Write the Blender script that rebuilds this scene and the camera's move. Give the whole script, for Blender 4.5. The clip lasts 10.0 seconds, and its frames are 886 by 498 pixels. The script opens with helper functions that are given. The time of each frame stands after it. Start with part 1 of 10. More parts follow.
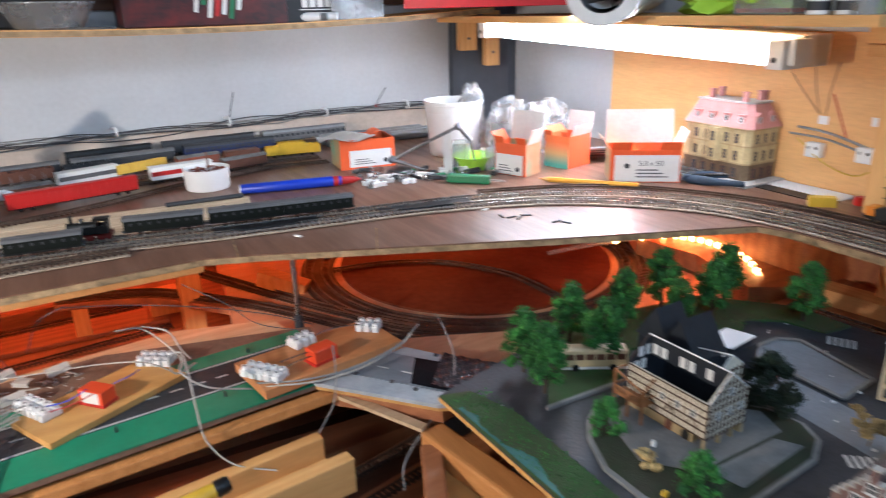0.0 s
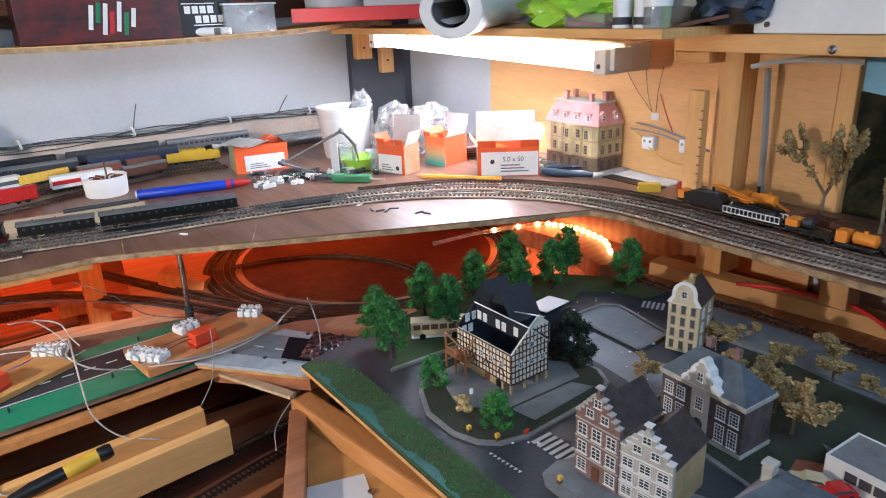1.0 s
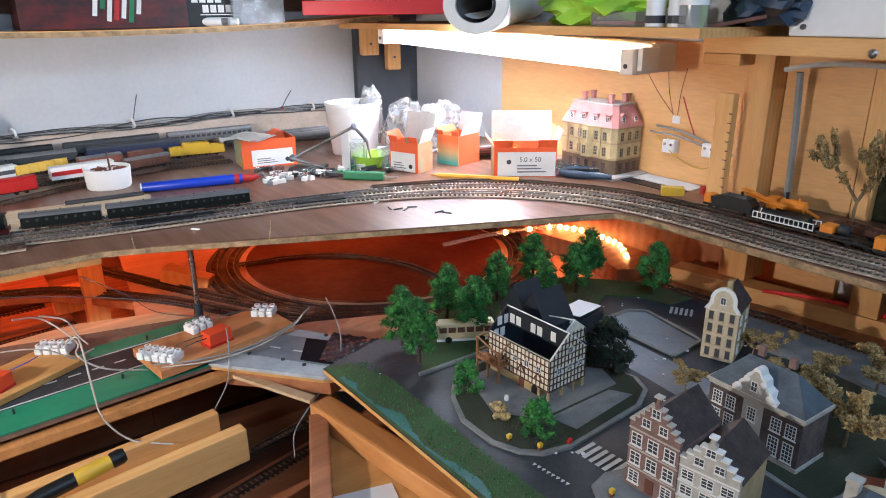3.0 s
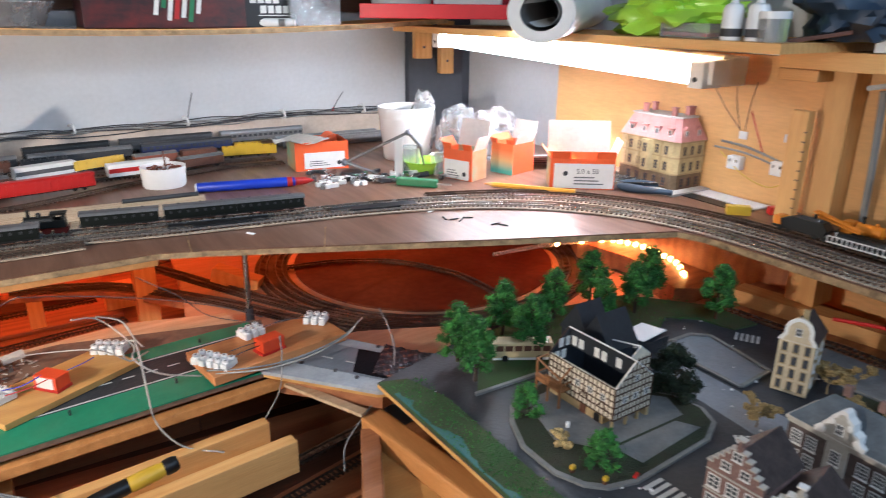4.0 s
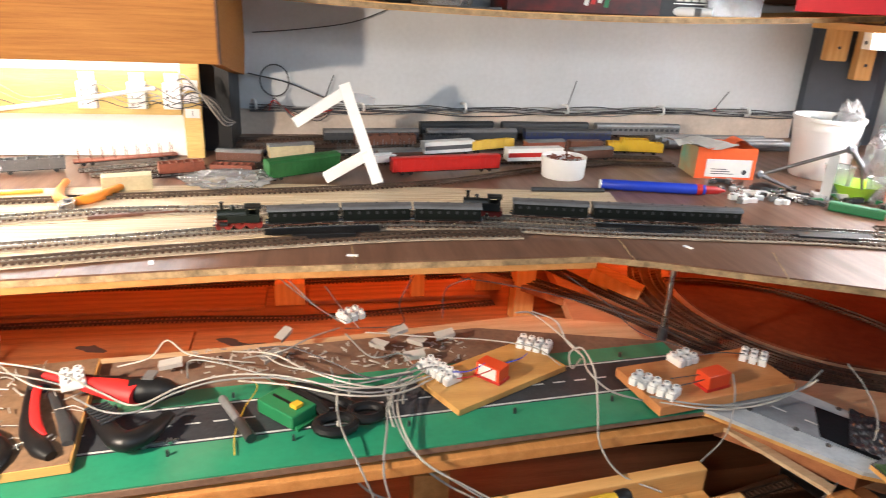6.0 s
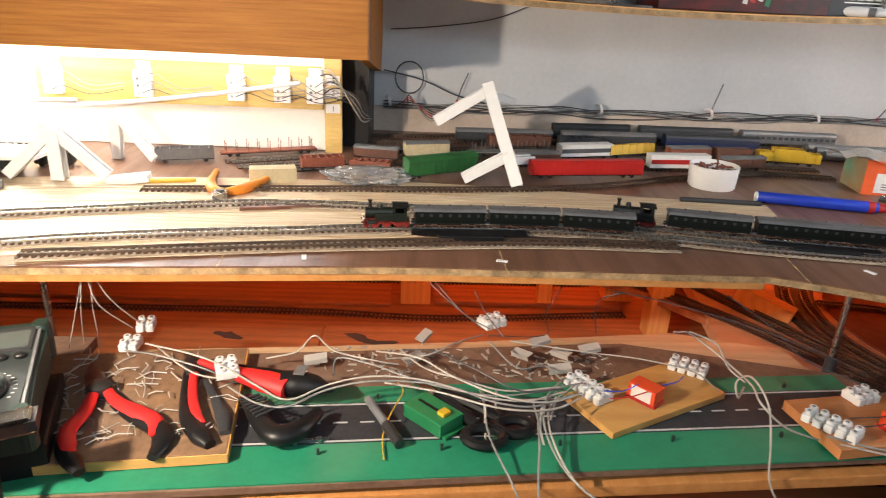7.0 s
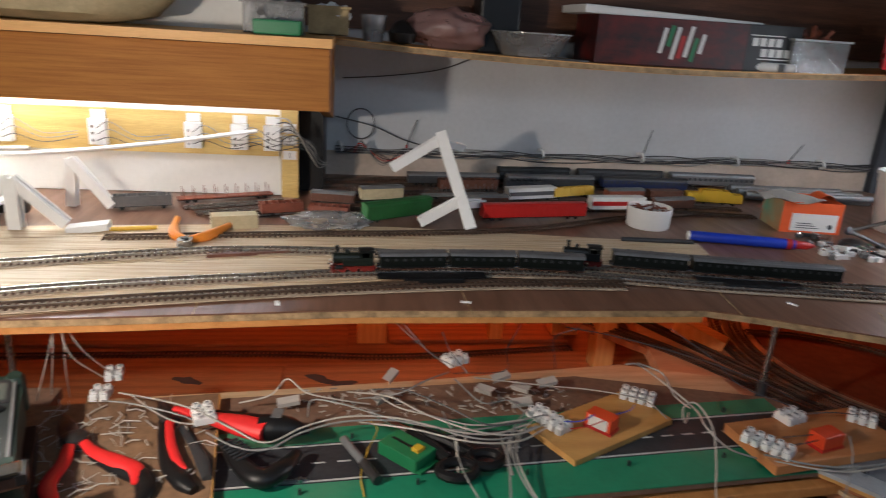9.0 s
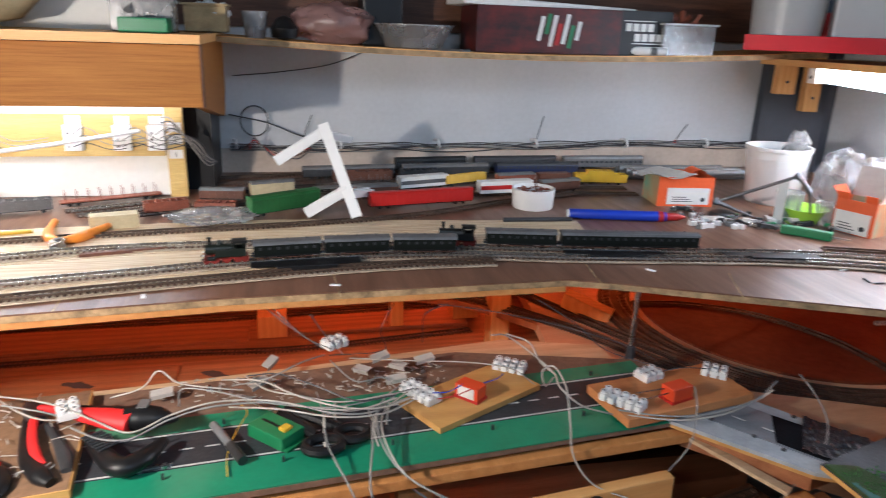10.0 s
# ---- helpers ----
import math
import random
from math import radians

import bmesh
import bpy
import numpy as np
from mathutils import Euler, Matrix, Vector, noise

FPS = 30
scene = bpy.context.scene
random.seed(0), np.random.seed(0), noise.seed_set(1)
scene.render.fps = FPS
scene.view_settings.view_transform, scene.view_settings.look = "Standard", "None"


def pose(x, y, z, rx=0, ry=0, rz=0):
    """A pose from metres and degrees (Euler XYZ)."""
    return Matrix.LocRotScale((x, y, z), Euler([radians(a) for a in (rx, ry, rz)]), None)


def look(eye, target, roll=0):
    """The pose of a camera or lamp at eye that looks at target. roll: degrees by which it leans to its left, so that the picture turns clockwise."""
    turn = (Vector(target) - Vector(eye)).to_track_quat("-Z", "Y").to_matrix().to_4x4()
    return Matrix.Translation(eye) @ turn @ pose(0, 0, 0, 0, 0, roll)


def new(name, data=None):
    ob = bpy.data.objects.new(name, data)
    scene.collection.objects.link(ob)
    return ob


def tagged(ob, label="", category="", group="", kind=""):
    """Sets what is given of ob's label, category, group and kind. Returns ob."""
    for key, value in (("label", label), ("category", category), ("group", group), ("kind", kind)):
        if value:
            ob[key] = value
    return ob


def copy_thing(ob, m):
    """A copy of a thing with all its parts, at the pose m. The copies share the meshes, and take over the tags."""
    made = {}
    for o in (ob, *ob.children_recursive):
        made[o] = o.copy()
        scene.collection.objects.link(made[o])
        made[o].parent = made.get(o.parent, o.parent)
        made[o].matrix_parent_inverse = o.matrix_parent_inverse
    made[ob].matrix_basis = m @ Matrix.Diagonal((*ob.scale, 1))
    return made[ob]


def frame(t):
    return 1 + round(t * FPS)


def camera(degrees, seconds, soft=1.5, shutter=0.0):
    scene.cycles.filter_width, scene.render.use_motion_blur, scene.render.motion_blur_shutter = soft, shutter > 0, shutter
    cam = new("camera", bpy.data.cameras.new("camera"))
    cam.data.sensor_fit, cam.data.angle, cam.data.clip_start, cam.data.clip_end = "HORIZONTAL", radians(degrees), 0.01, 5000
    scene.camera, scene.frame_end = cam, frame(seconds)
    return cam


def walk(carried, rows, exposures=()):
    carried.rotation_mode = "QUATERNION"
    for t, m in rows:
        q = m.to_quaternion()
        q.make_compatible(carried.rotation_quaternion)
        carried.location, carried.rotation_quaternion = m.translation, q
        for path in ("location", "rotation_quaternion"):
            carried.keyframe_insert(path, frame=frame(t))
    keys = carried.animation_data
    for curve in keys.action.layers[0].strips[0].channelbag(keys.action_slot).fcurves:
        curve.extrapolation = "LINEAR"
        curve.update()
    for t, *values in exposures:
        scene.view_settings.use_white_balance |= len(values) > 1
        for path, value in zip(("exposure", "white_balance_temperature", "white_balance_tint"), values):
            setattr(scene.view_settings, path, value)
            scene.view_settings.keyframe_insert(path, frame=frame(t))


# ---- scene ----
cam = camera(66.2, 10.0, soft=1.0, shutter=0.3)
walk(cam, [
    (0, look((-0.802, -1.207, 1.322), (0.127, 0.432, 0.653), -1.4)),
    (0.5, look((-0.772, -1.286, 1.323), (0.319, 0.238, 0.626), -0.9)),
    (1, look((-0.773, -1.335, 1.336), (0.284, 0.226, 0.668), -2.2)),
    (1.5, look((-0.766, -1.37, 1.336), (0.352, 0.157, 0.69), -2.5)),
    (2, look((-0.771, -1.343, 1.33), (0.385, 0.157, 0.688), -2.6)),
    (2.5, look((-0.784, -1.302, 1.331), (0.284, 0.257, 0.678), -2.3)),
    (2.7, look((-0.796, -1.294, 1.323), (0.297, 0.248, 0.67), -1.1)),
    (3.8, look((-0.801, -1.275, 1.34), (0.277, 0.271, 0.672), 1.0)),
    (4, look((-0.807, -1.258, 1.334), (0.215, 0.328, 0.672), 0.6)),
    (4.5, look((-0.835, -1.217, 1.328), (0.039, 0.445, 0.641), 1.6)),
    (5, look((-0.871, -1.177, 1.322), (-0.187, 0.567, 0.622), 1.1)),
    (5.5, look((-0.911, -1.146, 1.326), (-0.361, 0.648, 0.634), 1.8)),
    (6, look((-0.961, -1.119, 1.327), (-0.597, 0.715, 0.616), 2.7)),
    (6.2, look((-0.973, -1.113, 1.323), (-0.681, 0.734, 0.613), 2.2)),
    (7.3, look((-1.034, -1.08, 1.322), (-0.981, 0.778, 0.584), 3.4)),
    (7.5, look((-1.056, -1.074, 1.323), (-1.029, 0.781, 0.576), 3.6)),
    (8, look((-1.09, -1.063, 1.32), (-1.19, 0.785, 0.563), 3.6)),
    (8.5, look((-1.101, -1.067, 1.314), (-1.218, 0.797, 0.599), 3.1)),
    (8.7, look((-1.083, -1.092, 1.331), (-0.994, 0.8, 0.688), 3.7)),
    (9, look((-1.041, -1.118, 1.341), (-0.757, 0.762, 0.72), 3.7)),
    (9.5, look((-0.971, -1.153, 1.33), (-0.439, 0.68, 0.733), 1.8)),
    (9.7, look((-0.956, -1.165, 1.332), (-0.401, 0.659, 0.728), 1.8)),
    (10, look((-0.97, -1.156, 1.335), (-0.534, 0.696, 0.721), 2.0)),
], exposures=[(0.0, -0.34, 5450, 10), (0.6, -0.28, 5420, 10), (2.0, -0.25, 5400, 10), (4.5, -0.26, 5750, 10), (6.0, -0.24, 6250, 10), (7.5, -0.87, 6450, 10), (8.1, -1.18, 6500, 10), (8.5, -1.5, 6500, 10), (9.0, -1.62, 5850, 10), (9.4, -1.32, 5500, 10), (9.8, -1.04, 5500, 10), (10.0, -0.78, 5500, 10)])
D = 1.10      # top of the upper deck
T = 1.015     # town ground
R = 1.000     # road board
L = 0.955     # lower table, helix end
LL = 0.895    # lower table, long side


# ---- world, sun, lights ----
world = bpy.data.worlds.new("world")
world.use_nodes = True
scene.world = world
_wn = world.node_tree.nodes
_sky = _wn.new("ShaderNodeTexSky")
_sky.sky_type, _sky.sun_disc = "NISHITA", False
_sky.sun_elevation, _sky.sun_rotation = radians(35), radians(220)
_wn["Background"].inputs[1].default_value = 0.1
world.node_tree.links.new(_sky.outputs[0], _wn["Background"].inputs[0])


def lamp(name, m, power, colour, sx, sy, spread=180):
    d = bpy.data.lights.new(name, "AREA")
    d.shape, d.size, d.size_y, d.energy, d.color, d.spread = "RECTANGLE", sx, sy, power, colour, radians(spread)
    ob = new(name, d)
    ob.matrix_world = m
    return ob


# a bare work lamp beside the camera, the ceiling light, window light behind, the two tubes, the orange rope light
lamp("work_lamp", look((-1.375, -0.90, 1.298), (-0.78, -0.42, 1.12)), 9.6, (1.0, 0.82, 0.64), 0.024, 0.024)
lamp("ceiling_light", look((-2.0, -2.2, 2.2), (-1.0, -0.5, 1.0)), 7.5, (1.0, 0.95, 0.87), 0.22, 0.10)
lamp("room_daylight", look((-0.55, -1.95, 1.95), (-0.30, -0.95, 1.0)), 10.6, (0.62, 0.81, 1.0), 0.9, 0.5)
lamp("tube_light", look((-0.118, -0.47, 1.262), (-0.35, -0.47, 1.0)), 3.6, (0.93, 0.97, 1.0), 0.03, 0.56)
lamp("bay_tube_light", look((-1.60, -0.235, 1.262), (-1.52, -0.42, 0.9)), 14, (1.0, 0.92, 0.72), 1.0, 0.03)
for _x, _y, _l, _p in ((-0.25, -0.10, 0.4, 1.8), (-0.75, -0.06, 0.45, 1.0), (-1.25, -0.06, 0.5, 0.55), (-1.75, -0.06, 0.4, 0.4)):
    lamp("rope_glow", look((_x, _y, 1.073), (_x, _y - 0.06, 0.9)), _p, (1.0, 0.115, 0.014), _l, 0.02)
for _x in (-0.80, -1.15):
    lamp("rope_glow", look((_x, -0.495, 1.076), (_x + 0.05, -0.20, 0.99)), 0.42, (1.0, 0.22, 0.045), 0.35, 0.02, 130)
lamp("rope_glow", look((-0.045, -0.55, 1.06), (-0.16, -0.55, 0.95)), 1.8, (1.0, 0.15, 0.02), 0.02, 0.4)


# ---- materials ----
def mat(name, c, rough=0.6, vary=0.18, scale=9.0, fine=90.0, bump=0.15, metal=0.0, c2=None, stretch=(1, 1, 1), wave=0.0, coat=0.0, spec=0.5, rand=0.0, trans=0.0, dirt=0.0, isl=0.0):
    """A surface with variation at two scales. c2: second tone; stretch: grain along an axis; wave: wood rings."""
    m = bpy.data.materials.new(name)
    m.use_nodes = True
    nt = m.node_tree
    n, l = nt.nodes, nt.links
    b = n["Principled BSDF"]
    co = n.new("ShaderNodeTexCoord")
    mp = n.new("ShaderNodeMapping")
    mp.inputs["Scale"].default_value = stretch
    l.new(co.outputs["Object"], mp.inputs[0])
    src = mp.outputs[0]
    if rand:
        oi = n.new("ShaderNodeObjectInfo")
        add = n.new("ShaderNodeVectorMath")
        add.operation = "MULTIPLY_ADD"
        comb = n.new("ShaderNodeCombineXYZ")
        for i in range(3):
            l.new(oi.outputs["Random"], comb.inputs[i])
        add.inputs[1].default_value = (7.3, 5.1, 3.7)
        l.new(comb.outputs[0], add.inputs[0])
        l.new(mp.outputs[0], add.inputs[2])
        src = add.outputs[0]
    n1 = n.new("ShaderNodeTexNoise")
    n1.inputs["Scale"].default_value, n1.inputs["Detail"].default_value = scale, 6.0
    n1.inputs["Roughness"].default_value = 0.62
    n2 = n.new("ShaderNodeTexNoise")
    n2.inputs["Scale"].default_value, n2.inputs["Detail"].default_value = fine, 4.0
    l.new(src, n1.inputs["Vector"])
    l.new(src, n2.inputs["Vector"])
    c2 = c2 or tuple(v * (1 - 2.2 * vary) for v in c)
    ramp = n.new("ShaderNodeMapRange")
    ramp.inputs[1].default_value, ramp.inputs[2].default_value = 0.32, 0.68
    l.new(n1.outputs["Fac"], ramp.inputs[0])
    fac = ramp.outputs[0]
    if wave:
        w = n.new("ShaderNodeTexWave")
        w.inputs["Scale"].default_value, w.inputs["Distortion"].default_value = wave, 5.0
        w.inputs["Detail"].default_value, w.inputs["Detail Scale"].default_value = 3.0, 1.4
        w.bands_direction = "Y" if stretch[0] < stretch[1] else "X"
        l.new(src, w.inputs["Vector"])
        av = n.new("ShaderNodeMath")
        av.operation = "MULTIPLY_ADD"
        l.new(w.outputs["Fac"], av.inputs[0])
        av.inputs[1].default_value = 0.45
        hf = n.new("ShaderNodeMath")
        hf.operation = "MULTIPLY"
        l.new(ramp.outputs[0], hf.inputs[0])
        hf.inputs[1].default_value = 0.55
        l.new(hf.outputs[0], av.inputs[2])
        fac = av.outputs[0]
    mx = n.new("ShaderNodeMix")
    mx.data_type = "RGBA"
    mx.inputs["A"].default_value = (*c, 1)
    mx.inputs["B"].default_value = (*c2, 1)
    l.new(fac, mx.inputs["Factor"])
    m2 = n.new("ShaderNodeMix")
    m2.data_type, m2.blend_type = "RGBA", "MULTIPLY"
    m2.inputs["Factor"].default_value = min(1.0, vary * 1.6)
    l.new(mx.outputs["Result"], m2.inputs["A"])
    r2 = n.new("ShaderNodeMapRange")
    r2.inputs[1].default_value, r2.inputs[2].default_value, r2.inputs[3].default_value = 0.3, 0.7, 0.45
    l.new(n2.outputs["Fac"], r2.inputs[0])
    l.new(r2.outputs[0], m2.inputs["B"])
    out = m2.outputs["Result"]
    if rand or isl:
        hs = n.new("ShaderNodeHueSaturation")
        mr = n.new("ShaderNodeMapRange")
        k = rand or isl
        mr.inputs[3].default_value, mr.inputs[4].default_value = 1 - k, 1 + k
        if isl:
            ge = n.new("ShaderNodeNewGeometry")
            l.new(ge.outputs["Random Per Island"], mr.inputs[0])
        else:
            l.new(oi.outputs["Random"], mr.inputs[0])
        l.new(mr.outputs[0], hs.inputs["Value"])
        l.new(out, hs.inputs["Color"])
        out = hs.outputs[0]
    if dirt:
        n3 = n.new("ShaderNodeTexNoise")
        n3.inputs["Scale"].default_value, n3.inputs["Detail"].default_value = scale * 0.35 + 3, 8.0
        l.new(co.outputs["Object"], n3.inputs["Vector"])
        r3 = n.new("ShaderNodeMapRange")
        r3.inputs[1].default_value, r3.inputs[2].default_value, r3.inputs[4].default_value = 0.55, 0.75, dirt
        l.new(n3.outputs["Fac"], r3.inputs[0])
        m3 = n.new("ShaderNodeMix")
        m3.data_type = "RGBA"
        m3.inputs["B"].default_value = (0.33, 0.28, 0.22, 1)
        l.new(r3.outputs[0], m3.inputs["Factor"])
        l.new(out, m3.inputs["A"])
        out = m3.outputs["Result"]
    l.new(out, b.inputs["Base Color"])
    rr = n.new("ShaderNodeMapRange")
    rr.inputs[3].default_value, rr.inputs[4].default_value = max(0.03, rough - 0.12), min(1, rough + 0.12)
    l.new(n1.outputs["Fac"], rr.inputs[0])
    l.new(rr.outputs[0], b.inputs["Roughness"])
    b.inputs["Metallic"].default_value = metal
    b.inputs["Specular IOR Level"].default_value = spec
    b.inputs["Coat Weight"].default_value = coat
    b.inputs["Transmission Weight"].default_value = trans
    if bump:
        bp = n.new("ShaderNodeBump")
        bp.inputs["Strength"].default_value = bump
        bp.inputs["Distance"].default_value = 0.0015
        l.new(n2.outputs["Fac"], bp.inputs["Height"])
        l.new(bp.outputs[0], b.inputs["Normal"])
    return m


def glow(name, c, strength):
    m = bpy.data.materials.new(name)
    m.use_nodes = True
    b = m.node_tree.nodes["Principled BSDF"]
    b.inputs["Base Color"].default_value = (*c, 1)
    b.inputs["Emission Color"].default_value = (*c, 1)
    b.inputs["Emission Strength"].default_value = strength
    return m


X, Y, ZZ = (1, 12, 12), (12, 1, 12), (12, 12, 1)
M = {
    "wall": mat("wall_paint", (0.56, 0.58, 0.595), 0.8, 0.08, 3, 140, 0.08),
    # dark colour for the unseen walls and ceiling, chosen to weaken the fill light
    "dimwall": mat("dark_unseen_walls", (0.24, 0.22, 0.20), 0.85, 0.08, 3, 140, 0.2),
    # wall paint lightened for the bay: the tube's brightness is partly in this colour
    "wallbay": mat("lit_bay_wall_paint", (0.80, 0.79, 0.74), 0.8, 0.05, 3, 140, 0.2),
    "ply": mat("plywood_panel", (0.76, 0.44, 0.170), 0.5, 0.14, 4, 60, 0.1, c2=(0.64, 0.34, 0.115), stretch=(1, 1, 6), wave=2.0),
    "pine": mat("pine_timber", (0.76, 0.44, 0.160), 0.55, 0.12, 5, 70, 0.15, c2=(0.62, 0.31, 0.09), stretch=X, wave=3.0, rand=0.10),
    "piney": mat("pine_timber_cross", (0.76, 0.44, 0.160), 0.55, 0.12, 5, 70, 0.15, c2=(0.62, 0.31, 0.09), stretch=Y, wave=3.0, rand=0.10),
    "pinez": mat("pine_timber_upright", (0.76, 0.44, 0.160), 0.55, 0.12, 5, 70, 0.15, c2=(0.62, 0.31, 0.09), stretch=ZZ, wave=3.0, rand=0.10),
    "veneer": mat("oak_veneer", (0.40, 0.17, 0.036), 0.62, 0.12, 7, 90, 0.1, spec=0.2, c2=(0.28, 0.11, 0.024), stretch=(1.5, 30, 40), wave=0.0),
    "lower": mat("lower_table_board", (0.43, 0.178, 0.066), 0.5, 0.3, 5, 50, 0.2, c2=(0.24, 0.092, 0.038), stretch=X, wave=1.5),
    "slate": mat("slate_paint", (0.06, 0.07, 0.09), 0.6, 0.1, 6, 80, 0.2),
    "laminate": mat("brown_laminate", (0.20, 0.100, 0.062), 0.36, 0.2, 6, 60, 0.05, c2=(0.125, 0.058, 0.034), stretch=Y, dirt=0.12),
    "chip": mat("chipboard_edge", (0.55, 0.37, 0.19), 0.75, 0.3, 60, 300, 0.5),
    "white": mat("white_plastic", (0.82, 0.82, 0.81), 0.4, 0.04, 12, 120, 0.05),
    "asphalt": mat("asphalt_card", (0.052, 0.056, 0.064), 0.5, 0.2, 14, 260, 0.3, dirt=0.07, spec=0.25),
    "green": mat("green_card", (0.02, 0.25, 0.13), 0.5, 0.12, 12, 200, 0.15, dirt=0.2),
    "tube": glow("lit_tube", (0.94, 0.97, 1.0), 32),
    "rope": glow("rope_lamp", (1.0, 0.45, 0.12), 26),
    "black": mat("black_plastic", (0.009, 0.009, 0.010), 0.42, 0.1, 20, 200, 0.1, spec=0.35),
}


# ---- mesh helpers ----
class Geo:
    """Collects pieces into one bmesh."""

    def __init__(self):
        self.bm = bmesh.new()

    def _put(self, verts, m):
        if m is not None:
            bmesh.ops.transform(self.bm, matrix=m, verts=verts)

    def box(self, x0, x1, y0, y1, z0, z1, m=None, bevel=0.0):
        co = [(x, y, z) for z in (z0, z1) for y in (y0, y1) for x in (x0, x1)]
        vs = [self.bm.verts.new(c) for c in co]
        fs = [self.bm.faces.new([vs[i] for i in f]) for f in ((0, 2, 3, 1), (4, 5, 7, 6), (0, 1, 5, 4), (2, 6, 7, 3), (0, 4, 6, 2), (1, 3, 7, 5))]
        if bevel:
            r = bmesh.ops.bevel(self.bm, geom=list({e for f in fs for e in f.edges}), offset=bevel, segments=2, profile=0.6, affect="EDGES")
            vs = list({v for f in r["faces"] for v in f.verts} | {v for v in vs if v.is_valid})
        self._put(vs, m)
        return self

    def prism(self, pts, z0, z1, m=None):
        """An outline in x, y, from z0 to z1."""
        lo = [self.bm.verts.new((x, y, z0)) for x, y in pts]
        hi = [self.bm.verts.new((x, y, z1)) for x, y in pts]
        n = len(pts)
        self.bm.faces.new(hi)
        self.bm.faces.new(lo[::-1])
        for i in range(n):
            self.bm.faces.new((lo[i], lo[(i + 1) % n], hi[(i + 1) % n], hi[i]))
        self._put(lo + hi, m)
        return self

    def lathe(self, prof, seg=20, m=None, close=True):
        """A profile of (radius, z) turned about z."""
        rings = []
        for r, z in prof:
            rings.append([self.bm.verts.new((r * math.cos(2 * math.pi * i / seg), r * math.sin(2 * math.pi * i / seg), z)) for i in range(seg)])
        for a, b in zip(rings, rings[1:]):
            for i in range(seg):
                self.bm.faces.new((a[i], a[(i + 1) % seg], b[(i + 1) % seg], b[i]))
        if close:
            self.bm.faces.new(rings[0][::-1])
            self.bm.faces.new(rings[-1])
        self._put([v for r in rings for v in r], m)
        return self

    def cyl(self, r, z0, z1, seg=16, m=None, r2=None):
        return self.lathe([(r, z0), (r if r2 is None else r2, z1)], seg, m)

    def rod(self, a, b, r, seg=8, r2=None):
        a, b = Vector(a), Vector(b)
        q = (b - a).to_track_quat("Z", "Y").to_matrix().to_4x4()
        return self.cyl(r, 0, (b - a).length, seg, Matrix.Translation(a) @ q, r2)

    def sweep(self, pts, r, seg=6, cap=True):
        """A round tube along points; r: one radius or one for each."""
        pts = [Vector(p) for p in pts]
        rs = r if isinstance(r, (list, tuple)) else [r] * len(pts)
        rings, up = [], Vector((0.0, 0.0, 1.0))
        for i, p in enumerate(pts):
            d = (pts[min(i + 1, len(pts) - 1)] - pts[max(i - 1, 0)]).normalized()
            s = d.cross(up)
            if s.length < 0.05:
                s = d.cross(Vector((1.0, 0.2, 0.0)))
            s.normalize()
            u = s.cross(d)
            rings.append([self.bm.verts.new(p + rs[i] * (math.cos(2 * math.pi * k / seg) * s + math.sin(2 * math.pi * k / seg) * u)) for k in range(seg)])
        for a, b in zip(rings, rings[1:]):
            for k in range(seg):
                self.bm.faces.new((a[k], a[(k + 1) % seg], b[(k + 1) % seg], b[k]))
        if cap:
            self.bm.faces.new(rings[0][::-1])
            self.bm.faces.new(rings[-1])
        return self

    def sheet(self, rows):
        """A grid of points."""
        g = [[self.bm.verts.new(p) for p in row] for row in rows]
        for a, b in zip(g, g[1:]):
            for i in range(len(a) - 1):
                self.bm.faces.new((a[i], a[i + 1], b[i + 1], b[i]))
        return self

    def mesh(self, name, smooth=False):
        bmesh.ops.recalc_face_normals(self.bm, faces=self.bm.faces)
        me = bpy.data.meshes.new(name)
        self.bm.to_mesh(me)
        self.bm.free()
        if smooth:
            for p in me.polygons:
                p.use_smooth = True
            me.set_sharp_from_angle(angle=radians(40))
        return me


def part(name, geo, material, parent=None, label="", smooth=False, m=None):
    me = geo.mesh(name, smooth)
    me.materials.append(M[material] if isinstance(material, str) else material)
    ob = new(name, me)
    if parent:
        ob.parent = parent
    if m is not None:
        ob.matrix_local = m
    if label:
        ob["label"] = label
    return ob


def thing(name, label, category, m=None, group="", kind=""):
    ob = new(name)
    if m is not None:
        ob.matrix_world = m
    return tagged(ob, label, category, group, kind)


def solid(name, geo, material, label, category, kind="", group="", smooth=False, m=None):
    return tagged(part(name, geo, material, None, smooth=smooth, m=m), label, category, group, kind)


def setting(name, geo, material, label, category):
    return solid(name, geo, material, label, category, "structure")


def spline(pts, n=8):
    """Points on a smooth line through the given ones."""
    p = [Vector(q) for q in pts]
    p = [2 * p[0] - p[1]] + p + [2 * p[-1] - p[-2]]
    out = []
    for i in range(1, len(p) - 2):
        for k in range(n):
            t = k / n
            a, b, c, d = p[i - 1], p[i], p[i + 1], p[i + 2]
            out.append(0.5 * (2 * b + (c - a) * t + (2 * a - 5 * b + 4 * c - d) * t * t + (3 * b - a - 3 * c + d) * t ** 3))
    out.append(p[-2])
    return out


